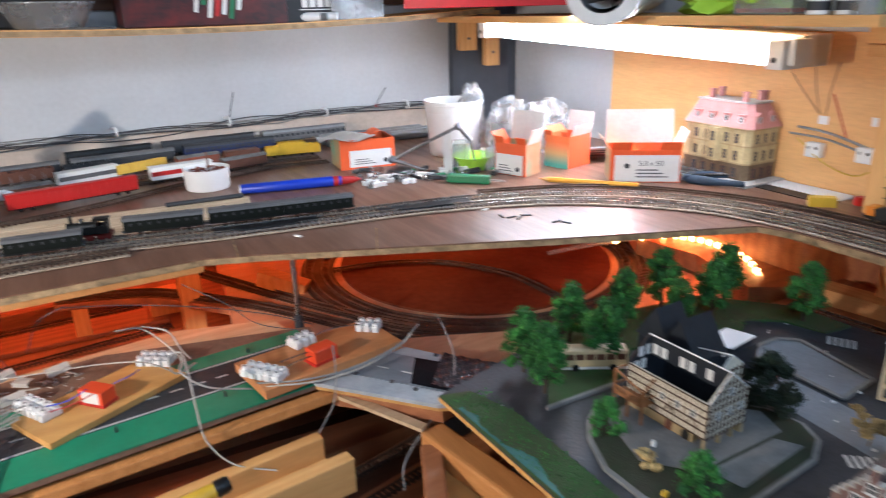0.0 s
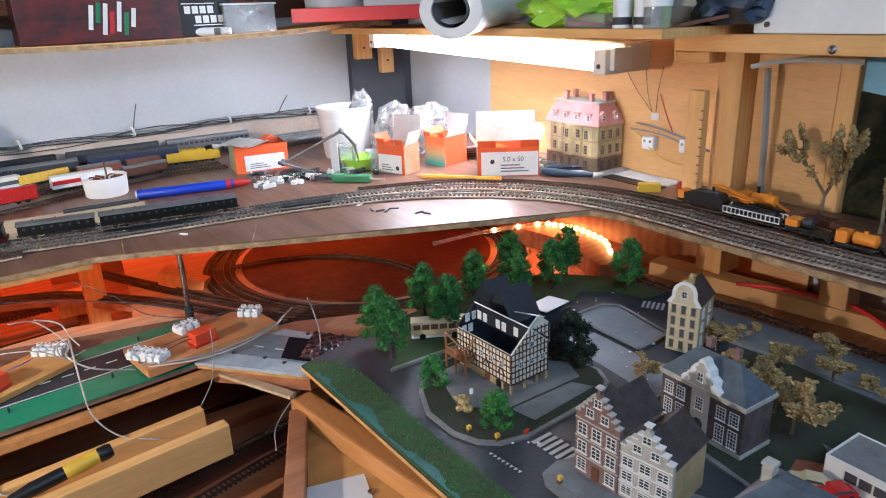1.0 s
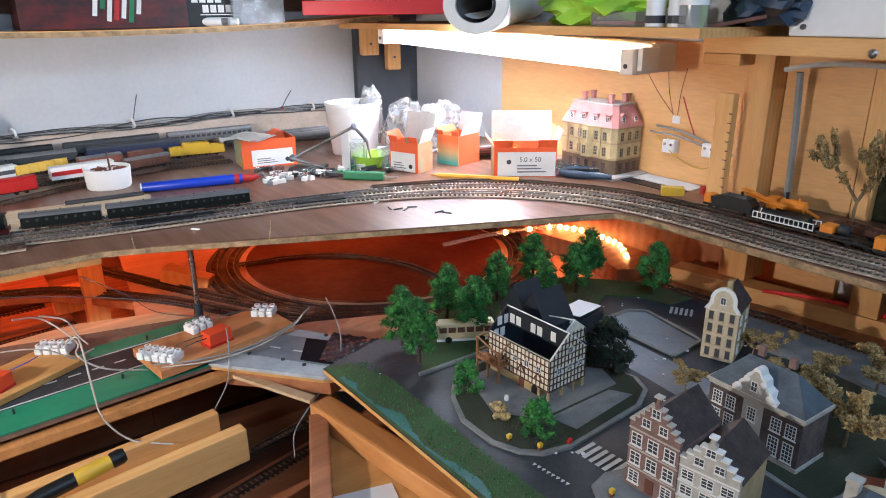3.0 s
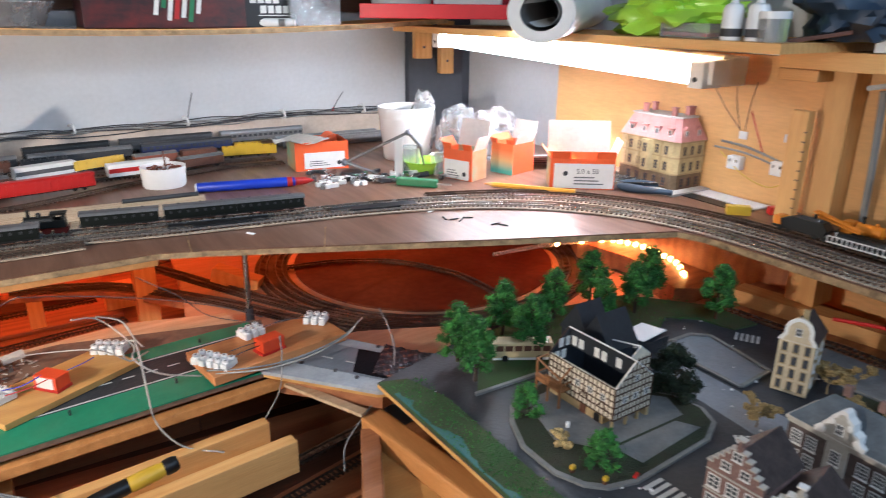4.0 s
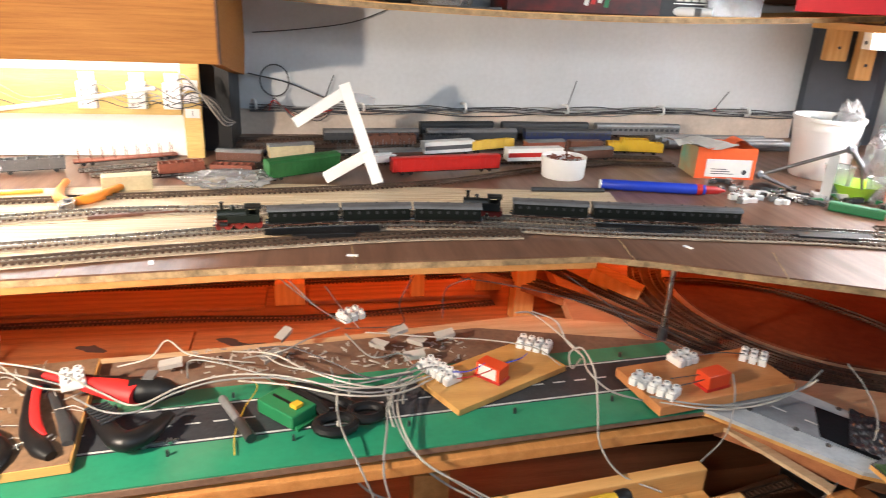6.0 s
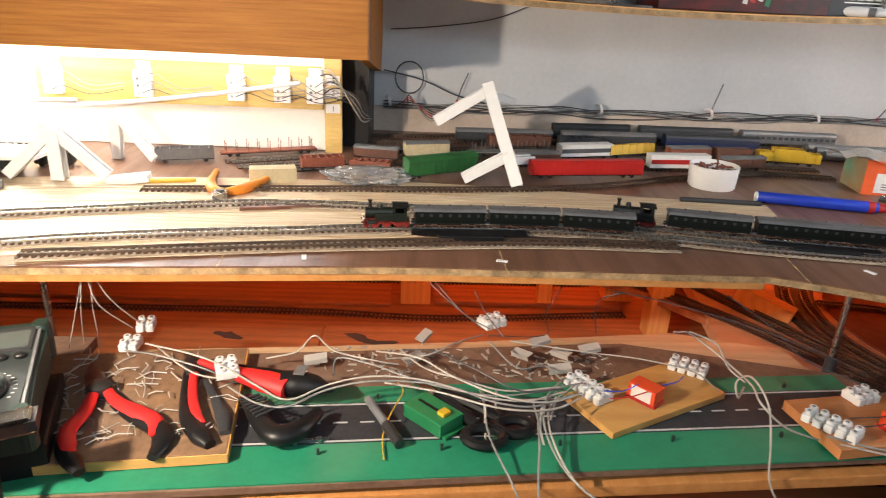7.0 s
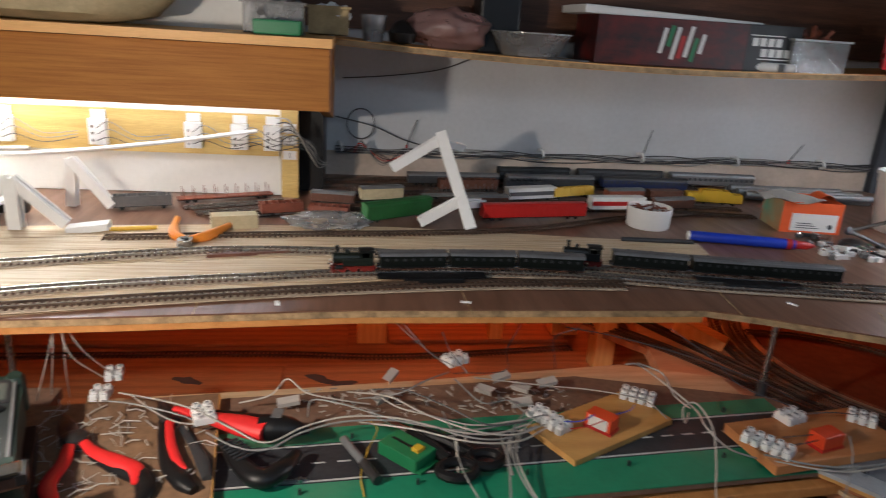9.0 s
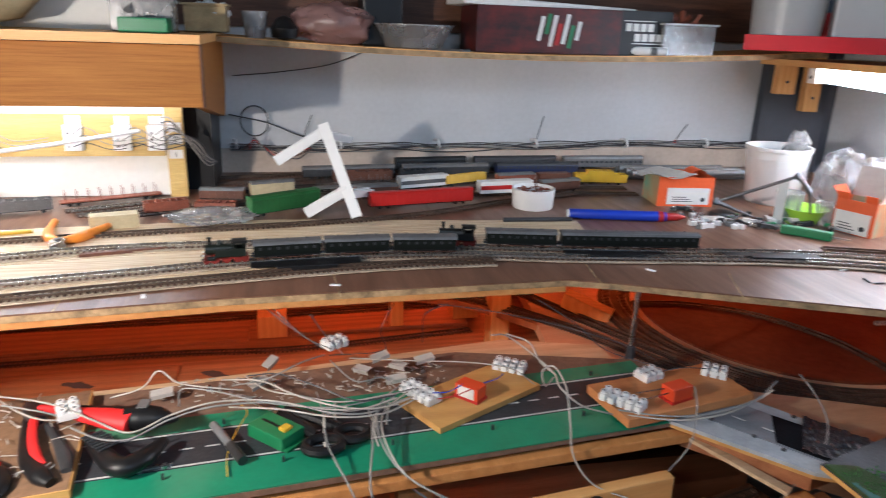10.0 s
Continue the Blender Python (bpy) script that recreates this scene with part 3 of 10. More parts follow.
setting("lower_table.002", Geo().box(-0.150, EW - 0.002, -3.0, -0.776, 0.978, 0.996), "lower", "brown plywood table along the wall", "table")
setting("back_board", Geo().box(-3.1, -0.10, -0.012, -0.001, LL + 0.001, D - 0.014), "lower", "brown hardboard behind the lower table", "panel")
setting("side_board", Geo().box(EW - 0.014, EW - 0.003, -0.835, -0.07, L + 0.001, D - 0.014), "lower", "brown hardboard beside the reversing loop", "panel")
timber("lower_plank", -0.975, -0.705, -0.215, -0.158, LL, LL + 0.006, "lower", "orange-brown plank between two lower tracks", "plank")
timber("lower_plank.001", -2.1, -1.035, -0.225, -0.158, LL, LL + 0.005, "lower", "orange-brown plank between two lower tracks", "plank")
timber("lower_plank.002", -2.2, -0.72, -0.115, -0.03, LL, LL + 0.022, "lower", "raised plank along the back of the lower table", "plank")
timber("lower_plank.003", -2.2, -1.12, -0.437, -0.285, LL, LL + 0.003, "lower", "wide brown board along the lower table", "plank")
timber("lower_plank.004", -1.117, -0.71, -0.437, -0.281, LL, LL + 0.003, "lower", "wide brown board along the lower table", "plank")
_g, _r = Geo(), random.Random(77)
for _i in range(7):
    _g.prism([(_k * math.cos(a), 0.4 * _k * math.sin(a)) for _k, a in ((_r.uniform(0.012, 0.026), b * 0.5236) for b in range(12))], 0, 0.0003, pose(_r.uniform(-1.25, -0.78), _r.uniform(-0.40, -0.32), LL + 0.0032, 0, 0, _r.uniform(-30, 30)))
solid("oil_stains", _g, "ink", "dark oil stains on the lower boards", "stains", "stuff")
timber("lower_block", -1.022, -0.980, -0.215, -0.185, LL, LL + 0.034, "pinez", "square pine spacer block", "block", "")
timber("lower_block.001", -0.726, -0.684, -0.200, -0.17, LL + 0.006, LL + 0.042, "pinez", "square pine spacer block", "block", "")
timber("deck_leg", -0.694, -0.666, -0.300, -0.270, LL, D - 0.013, "pinez", "pine leg carrying the upper deck", "leg", "")
timber("deck_leg.001", -0.36, -0.335, -0.16, -0.13, L, D - 0.013, "pinez", "pine leg under the deck in the loop", "leg", "")
solid("tilted_block", Geo().box(-0.035, 0.035, -0.012, 0.012, 0, 0.022, pose(-0.565, -0.33, L, 0, 14, -40), 0.0015), "pine", "tilted pine offcut by the loop", "block")
solid("disc_board", Geo().cyl(0.205, L, L + 0.003, 64, pose(-0.275, -0.375, 0)), "discred", "red painted round board inside the loop", "board")
_b = Geo().prism([(-0.086, -0.80), (-0.046, -1.05), (-0.046, -3.0), (-0.018, -3.0), (-0.018, -1.05), (-0.056, -0.795)], 0.996, 1.014)
solid("side_batten", _b, "piney", "long light pine batten beside the lower track", "batten", "structure")
timber("wing_leg", -0.06, -0.02, -0.885, -0.85, 1.0145, D - 0.013, "pinez", "short pine leg under the side deck", "leg", "")
timber("wing_leg.001", -0.05, -0.02, -1.03, -1.0, 1.0145, D - 0.013, "pinez", "short pine leg under the side deck", "leg", "")

# pale curved boards under the station tracks
_back = [(-1.90, -0.470), (-1.522, -0.360), (-1.421, -0.335), (-1.208, -0.312), (-0.990, -0.305), (-0.600, -0.350)]
_front = [(-1.90, -0.720), (-1.415, -0.588), (-1.268, -0.550), (-1.115, -0.515), (-0.928, -0.478), (-0.615, -0.428)]
for _i in range(5):
    _u, _v = _i / 5 + 0.004, (_i + 1) / 5 - 0.006
    _lo = [(a[0] + (b[0] - a[0]) * _u, a[1] + (b[1] - a[1]) * _u) for a, b in zip(_back, _front)]
    _hi = [(a[0] + (b[0] - a[0]) * _v, a[1] + (b[1] - a[1]) * _v) for a, b in zip(_back, _front)]
    part("track_board", Geo().prism(_hi + _lo[::-1], D + 0.0003, D + 0.00060 + 0.00008 * _i), "creamboard", deck, "pale cream bare board under the tracks")

# threaded rods
for _x, _y, _z0 in ((-0.607, -0.538, L), (-1.343, -0.512, LL)):
    _r = thing("threaded_rod", "zinc threaded rod carrying the deck", "rod", group="deck rods")
    part("rod", Geo().cyl(0.0032, 0, D - 0.013 - _z0, 10, pose(_x, _y, _z0)), "steel", _r, smooth=True)
    part("sleeve", Geo().cyl(0.0052, 0, 0.055, 10, pose(_x, _y, _z0)), "dgrey", _r, smooth=True)

# under the road: cavity, beams, tracks
setting("under_table", Geo().box(-1.9, -0.44, -1.3, -0.441, 0.80, 0.815), "dark", "dark wooden base under the road board", "table")
setting("under_back", Geo().box(-1.9, -0.661, -0.455, -0.4415, 0.8152, 0.8788), "redboard", "reddish brown board closing the space under the lower table", "panel")
setting("under_back.001", Geo().box(-0.660, -0.441, -0.455, -0.4415, 0.8152, 0.9386), "redboard", "reddish brown board under the reversing loop", "panel")
timber("road_beam", -1.34, -0.60, -0.006, 0.006, 0, 0.010, "orangewood", "thin stained beam under the road board", "beam").matrix_world = pose(0.0, -0.625, 0.9800, 0, 0, 4.5)
setting("road_ledge", Geo().prism([(-1.28, -0.515), (-1.109, -0.500), (-0.944, -0.482), (-0.728, -0.452), (-0.62, -0.484), (-0.615, -0.525), (-0.723, -0.54), (-1.28, -0.545)], 0.968, 0.985), "paleboard", "pale pine ledge behind the road board", "ledge")
solid("under_beam", Geo().prism([(-1.3, -0.50), (-0.463, -0.53), (-0.455, -0.575), (-1.3, -0.60)], 0.815, 0.85), "redboard", "reddish brown plank under the road", "beam", "structure")
solid("under_beam.001", Geo().box(-0.40, 0.20, -0.030, 0.030, 0, 0.022, pose(-0.60, -0.712, 0.846, 0, 0, 13), 0.0015), "redboard", "reddish brown plank under the wooden channel", "beam", "structure")
solid("under_beam.002", Geo().box(-0.40, 0.22, -0.012, 0.012, 0, 0.050, pose(-0.62, -0.80, 0.822, 0, 0, 13), 0.0015), "redboard", "reddish brown beam beside the hinged frame", "beam", "structure")
timber("under_post", -0.886, -0.855, -0.662, -0.640, 0.815, 0.946, "orangewood", "pine post under the road beam", "post")

TOWN = [(-0.563, -0.772), (-0.455, -0.742), (-0.33, -0.73), (-0.22, -0.745), (-0.155, -0.82), (-0.142, -1.0), (-0.135, -1.6), (-0.545, -1.6)]
town = thing("town_board", "grey base board with model streets and verges", "board", kind="structure")
part("board", Geo().prism(TOWN, T - 0.0048, T - 0.001), "board", town)
part("street", Geo().prism(TOWN, T - 0.001, T), "asphalt", town)
setting("town_trestle", Geo().box(-0.50, -0.16, -1.58, -0.80, 0.93, T - 0.0052), "dark", "dark wooden trestle under the town board", "trestle")

ROAD = [(-1.30, -0.735), (-0.62, -0.672), (-0.60, -0.555), (-0.80, -0.505), (-1.15, -0.541), (-1.30, -0.57)]
road = thing("road_board", "model road board, grey road with green verges", "board", kind="structure")
part("board", Geo().prism(ROAD, R - 0.005, R), "oldboard", road)
_rm = pose(-0.97, -0.640, R, 0, 0, 4.9)
part("verge", Geo().box(-0.35, 0.36, -0.0635, -0.0225, 0, 0.0012, _rm), "green", road, "glossy green verge strip")
part("carriageway", Geo().box(-0.35, 0.36, -0.0225, 0.030, 0, 0.0010, _rm), "asphalt", road)
part("verge", Geo().box(-0.17, 0.36, 0.030, 0.053, 0, 0.0012, _rm), "green", road, "glossy green verge strip")
part("edge_line", Geo().box(-0.35, 0.36, -0.0205, -0.0188, 0.001, 0.0014, _rm), "mark", road)
part("edge_line", Geo().box(-0.35, 0.36, 0.0265, 0.0282, 0.001, 0.0014, _rm), "mark", road)
for _i in range(34):
    part("lane_dash", Geo().box(0, 0.011, 0.0025, 0.0040, 0.001, 0.0014, _rm @ pose(-0.345 + 0.0208 * _i, 0, 0)), "mark", road)
for _i in range(16):
    part("bollard", Geo().box(-0.001, 0.001, -0.001, 0.001, 0.001, 0.006, _rm @ pose(-0.33 + 0.045 * _i, -0.034 if _i % 2 else 0.034, 0)), "darksteel", road)

# short road to the town
spur = thing("spur_road", "short grey model road with pale pavements", "board", kind="structure")
part("pavement", Geo().prism([(-0.640, -0.674), (-0.549, -0.640), (-0.480, -0.742), (-0.516, -0.790), (-0.561, -0.767)], R - 0.0005, R + 0.003), "spurpave", spur)
part("plywood_base", Geo().prism([(-0.637, -0.674), (-0.549, -0.642), (-0.482, -0.742), (-0.516, -0.788), (-0.560, -0.765)], R - 0.005, R - 0.0006), "board", spur)
part("carriageway", Geo().prism([(-0.614, -0.665), (-0.563, -0.651), (-0.495, -0.742), (-0.522, -0.778), (-0.546, -0.753)], R + 0.003, R + 0.0036), "bluestreet", spur)
part("patch", Geo().prism([(-0.540, -0.685), (-0.485, -0.752), (-0.517, -0.788), (-0.565, -0.724)], R + 0.0036, R + 0.0044), "gloss", spur, "glossy black asphalt patch")
for _i in range(3):
    part("lane_dash", Geo().box(-0.006, 0.006, -0.0008, 0.0008, 0, 0.0004, pose(-0.590 + 0.016 * _i, -0.662 - 0.022 * _i, R + 0.0036, 0, 0, -54)), "mark", spur)
solid("spur_lath", Geo().box(-0.055, 0.055, -0.005, 0.005, 0, 0.0035, pose(-0.597, -0.706, 0.978, 0, 6, -58)), "paleboard", "thin pine lath under the spur road", "lath")
solid("spur_support", Geo().prism([(-0.622, -0.672), (-0.535, -0.66), (-0.50, -0.74), (-0.548, -0.752)], 0.972, R - 0.0085), "redboard", "brown board under the spur road", "board", "structure")
for _x, _y in ((-0.600, -0.681), (-0.578, -0.712), (-0.566, -0.735), (-0.551, -0.655), (-0.520, -0.690), (-0.492, -0.728)):
    part("stud", Geo().lathe([(0.0022, 0), (0.0022, 0.0015), (0.001, 0.002)], 8, pose(_x, _y, R + 0.003)), "darksteel", spur)

part("plastic_film", Geo().sheet([[(-0.514 + (-0.038 + 0.0) * v + 0.038 * u, -0.694 - 0.046 * v * 1.0 - 0.052 * u, R + 0.0064 + 0.0011 * math.sin(37 * u + 9 * v) * math.cos(23 * v - 11 * u)) for u in [i / 24 for i in range(25)]] for v in [j / 18 for j in range(19)]]), "wetfilm", spur, "crinkled glossy dark film on the road")
filler = thing("filler_board", "tan plywood board between the loop and the spur road", "board", kind="structure")
part("board", Geo().prism([(-0.372, -0.728), (-0.371, -0.672), (-0.464, -0.630), (-0.506, -0.612), (-0.535, -0.610), (-0.548, -0.640), (-0.49, -0.735), (-0.455, -0.741)], 0.978, 0.985), "tanply", filler)
for _x, _y in ((-0.400, -0.705), (-0.500, -0.650)):
    part("leg", Geo().box(_x - 0.009, _x + 0.009, _y - 0.009, _y + 0.009, L, 0.978), "pinez", filler)

# hinged wooden frame beside the town
flap = thing("hinged_frame", "orange stained wooden frame with a plywood panel", "frame")
part("rail", Geo().box(-0.0125, 0.0125, -0.42, 0.004, 0, 0.022, pose(-0.558, -0.752, 0.948, 0, 0, 9), 0.003), "orangewood", flap)
part("rail", Geo().box(-0.009, 0.009, -0.34, 0.0, 0, 0.016, pose(-0.568, -0.764, 0.949, 0, 0, -25), 0.002), "redboard", flap)
part("panel", Geo().prism([(-0.565, -0.775), (-0.69, -1.06), (-0.49, -1.16)], 0.940, 0.9485), "board", flap)
part("sheet", Geo().box(-0.03, 0.03, -0.05, 0.05, 0, 0.0006, pose(-0.598, -0.915, 0.9488, 0, 0, -16)), "paper", flap, "white paper pinned to the panel")
part("washer", Geo().lathe([(0.0016, 0.0), (0.004, 0.0), (0.004, 0.001), (0.0016, 0.001)], 12, pose(-0.561, -0.900, 0.9486)), "steel", flap)


# ---- tracks ----
def resample(pts, step):
    pts = spline(pts, 10)
    acc, out = 0.0, [pts[0]]
    for a, b in zip(pts, pts[1:]):
        d = (b - a).length
        while d > 1e-9 and acc + d >= step:
            k = (step - acc) / d
            a = a + (b - a) * k
            out.append(a)
            d, acc = (b - a).length, 0.0
        acc += d
    return out


def ribbon(geo, pts, off, w, z0, z1):
    """A bar of rectangular section along points, off to one side."""
    rings = []
    for i, p in enumerate(pts):
        d = (pts[min(i + 1, len(pts) - 1)] - pts[max(i - 1, 0)]).normalized()
        s = Vector((-d.y, d.x, 0.0))
        a, b = p + s * (off - w / 2), p + s * (off + w / 2)
        rings.append([geo.bm.verts.new((q.x, q.y, q.z + z)) for q, z in ((a, z0), (b, z0), (b, z1), (a, z1))])
    for r, q in zip(rings, rings[1:]):
        for k in range(4):
            geo.bm.faces.new((r[k], r[(k + 1) % 4], q[(k + 1) % 4], q[k]))
    geo.bm.faces.new(rings[0][::-1])
    geo.bm.faces.new(rings[-1])


def track(pts, z, label, bed=False, rail="rail", gauge=0.009, bed_mat="roadbed"):
    path = resample([(x, y, z) for x, y in pts], 0.006)
    t = thing("track", label, "track", group="model tracks")
    z0 = 0.0
    if bed:
        g = Geo()
        ribbon(g, path[::3] + [path[-1]], 0, 0.024, 0, 0.0012)
        part("underlay", g, bed_mat, t)
        z0 = 0.0012
    g = Geo()
    for i, p in enumerate(path):
        d = (path[min(i + 1, len(path) - 1)] - path[max(i - 1, 0)]).normalized()
        s = Vector((-d.y, d.x, 0.0))
        vs = [g.bm.verts.new(p + s * a * 0.0074 + d * b * 0.0014 + Vector((0, 0, c))) for c in (z0, z0 + 0.0014) for b in (-1, 1) for a in (-1, 1)]
        for f in ((4, 5, 7, 6), (0, 1, 5, 4), (2, 6, 7, 3), (0, 4, 6, 2), (1, 3, 7, 5)):
            g.bm.faces.new([vs[k] for k in f])
    sl = part("sleeper_bed", g, "sleeper", t)
    tagged(sl, kind="stuff")
    for sgn in (-1, 1):
        g = Geo()
        ribbon(g, path[::2] + [path[-1]], sgn * (gauge + 0.0010) / 2, 0.0013, z0 + 0.0014, z0 + 0.0036)
        part("rail", g, rail, t)
    return path


RIGHT1 = [(-0.151, -1.75), (-0.152, -1.25), (-0.153, -1.10), (-0.158, -1.02), (-0.160, -0.96), (-0.157, -0.887), (-0.161, -0.804), (-0.181, -0.727), (-0.224, -0.663), (-0.278, -0.612), (-0.344, -0.573)]
RIGHT2 = [(-0.119, -1.75), (-0.120, -1.25), (-0.124, -1.05), (-0.123, -0.936), (-0.120, -0.859), (-0.130, -0.776), (-0.156, -0.70), (-0.199, -0.632), (-0.257, -0.581), (-0.328, -0.545)]
T1 = track(RIGHT1 + [(-0.448, -0.54), (-0.552, -0.522), (-0.671, -0.503), (-0.794, -0.478), (-0.90, -0.470), (-1.039, -0.479), (-1.116, -0.492), (-1.217, -0.509), (-1.313, -0.531), (-1.398, -0.563), (-1.46, -0.60), (-1.65, -0.75)], D + 0.001, "curved model railway track in nickel silver on the deck", True)
T2 = track(RIGHT2 + [(-0.42, -0.518), (-0.527, -0.500), (-0.68, -0.473), (-0.81, -0.446), (-0.93, -0.424), (-1.007, -0.413), (-1.146, -0.412), (-1.236, -0.428), (-1.367, -0.464), (-1.50, -0.50), (-1.9, -0.62)], D + 0.001, "second model railway track behind the front one", True)
T4 = track([(-0.76, -0.503), (-0.888, -0.503), (-1.065, -0.523), (-1.208, -0.547), (-1.325, -0.569)], D + 0.001, "stub track along the deck edge", True, "railrust")
T5 = track([(-1.30, -0.375), (-1.10, -0.350), (-0.95, -0.335), (-0.80, -0.305), (-0.66, -0.245), (-0.52, -0.205)], D + 0.001, "storage siding under the parked wagons", False, "railrust")
T6 = track([(-0.35, -0.505), (-0.257, -0.540), (-0.19, -0.585), (-0.14, -0.65), (-0.10, -0.735), (-0.088, -0.83), (-0.085, -0.95), (-0.086, -1.10), (-0.086, -1.7)], D, "third curved track beside the wall", False, "railrust")
for _y in (-0.205, -0.165, -0.115, -0.065, -0.022):
    track([(-1.08, _y - 0.035), (-0.85, _y + 0.002), (-0.60, _y + 0.004), (-0.44, _y - 0.01)], D, "storage siding along the white wall", False, "railrust")


def ring(r, a0, a1, label, z=L, n=40):
    pts = [(-0.275 + r * math.cos(radians(a0 + (a1 - a0) * i / n)), -0.375 + r * math.sin(radians(a0 + (a1 - a0) * i / n))) for i in range(n + 1)]
    return track(pts, z, label, True, "railrust", bed_mat="loopbed")


track([(-0.48, -0.31), (-0.401, -0.327), (-0.326, -0.373), (-0.276, -0.455), (-0.266, -0.511), (-0.265, -0.561)], L + 0.003, "dark track crossing the disc in the loop", False, "railrust")
ring(0.228, 0, 359, "inner circle of the reversing loop track")
ring(0.252, 20, 345, "outer circle of the reversing loop track")
RAMP1 = [(-0.84, -0.195), (-0.76, -0.222), (-0.70, -0.26), (-0.60, -0.38), (-0.53, -0.49), (-0.46, -0.575), (-0.37, -0.635), (-0.25, -0.655), (-0.15, -0.68), (-0.10, -0.74)]
RAMP2 = [(-0.66, -0.18), (-0.585, -0.33), (-0.52, -0.45), (-0.44, -0.56), (-0.36, -0.61), (-0.25, -0.630)]
track(RAMP1, L + 0.0003, "curved track leading to the loop", True, "railrust", bed_mat="loopbed")
track(RAMP2, L + 0.0003, "second track leading to the loop", True, "railrust", bed_mat="loopbed")
_g = Geo()
ribbon(_g, resample([(x, y, L) for x, y in RAMP1[:4]], 0.02), 0.0, 0.034, -0.010, -0.0008)
solid("ramp_board", _g, "lower", "narrow curved ramp board under the loop track", "board", "structure")
timber("ramp_post", -0.826, -0.806, -0.212, -0.192, LL, L - 0.0102, "pinez", "short post under the ramp board", "post", "")
track([(-0.20, -0.10), (-0.13, -0.28), (-0.075, -0.42), (-0.045, -0.55), (-0.05, -0.66), (-0.07, -0.76)], L + 0.0003, "track from the loop towards the wall", False, "railrust")
track([(-2.0, -0.262), (-1.40, -0.250), (-1.15, -0.248), (-0.96, -0.258), (-0.70, -0.232)], LL, "long straight track on the lower table", False, "railrust")
track([(-2.0, -0.145), (-1.40, -0.138), (-1.03, -0.137), (-0.73, -0.130)], LL, "second straight track on the lower table", False, "railrust")
track([(-0.113, -0.79), (-0.100, -0.92), (-0.092, -1.01), (-0.090, -1.7)], 0.996, "lower track between town and batten")
track([(-1.0, -0.758), (-0.682, -0.673), (-0.586, -0.648), (-0.483, -0.626)], 0.868, "dark track under the road", False, "railrust")
track([(-1.0, -0.80), (-0.69, -0.72), (-0.60, -0.697), (-0.49, -0.672)], 0.868, "second dark track under the road", False, "railrust")
solid("track_plank", Geo().box(-0.45, 0.16, -0.035, 0.035, 0, 0.020, pose(-0.63, -0.683, 0.8475, 0, 0, 14), 0.001), "dark", "dark stained track plank under the road", "plank")
# turnouts: dark check rails and a motor box beside the points
for _x, _y, _a in ((-0.955, -0.487, 2), (-0.44, -0.527, -12), (-0.62, -0.497, -9)):
    _t = thing("point_motor", "black model turnout with motor box", "turnout", pose(_x, _y, D + 0.0046, 0, 0, _a), group="turnouts")
    part("plate", Geo().box(-0.055, 0.055, -0.010, 0.010, 0, 0.0006), "black", _t)
    part("motor", Geo().box(-0.030, 0.030, -0.019, -0.0105, -0.003, 0.003, None, 0.0008), "black", _t)


# ---- trains ----
def on_path(path, x):
    """The pose on a path where its x is nearest to x, looking towards -x."""
    i = min(range(2, len(path) - 2), key=lambda k: abs(path[k].x - x))
    d = path[i + 2] - path[i - 2]
    if d.x > 0:
        d = -d
    return Matrix.Translation(path[i] + Vector((0, 0, 0.0048))) @ Matrix.Rotation(math.atan2(d.y, d.x), 4, "Z")


def wheels(parent, xs, r, material, rim="darksteel"):
    for x in xs:
        w = part("wheelset", Geo().cyl(r, -0.0055, -0.0040, 14, pose(x, 0, r, 90, 0, 0)).cyl(r, 0.0040, 0.0055, 14, pose(x, 0, r, 90, 0, 0)).cyl(0.0008, -0.005, 0.005, 6, pose(x, 0, r, 90, 0, 0)), material, parent, smooth=True)


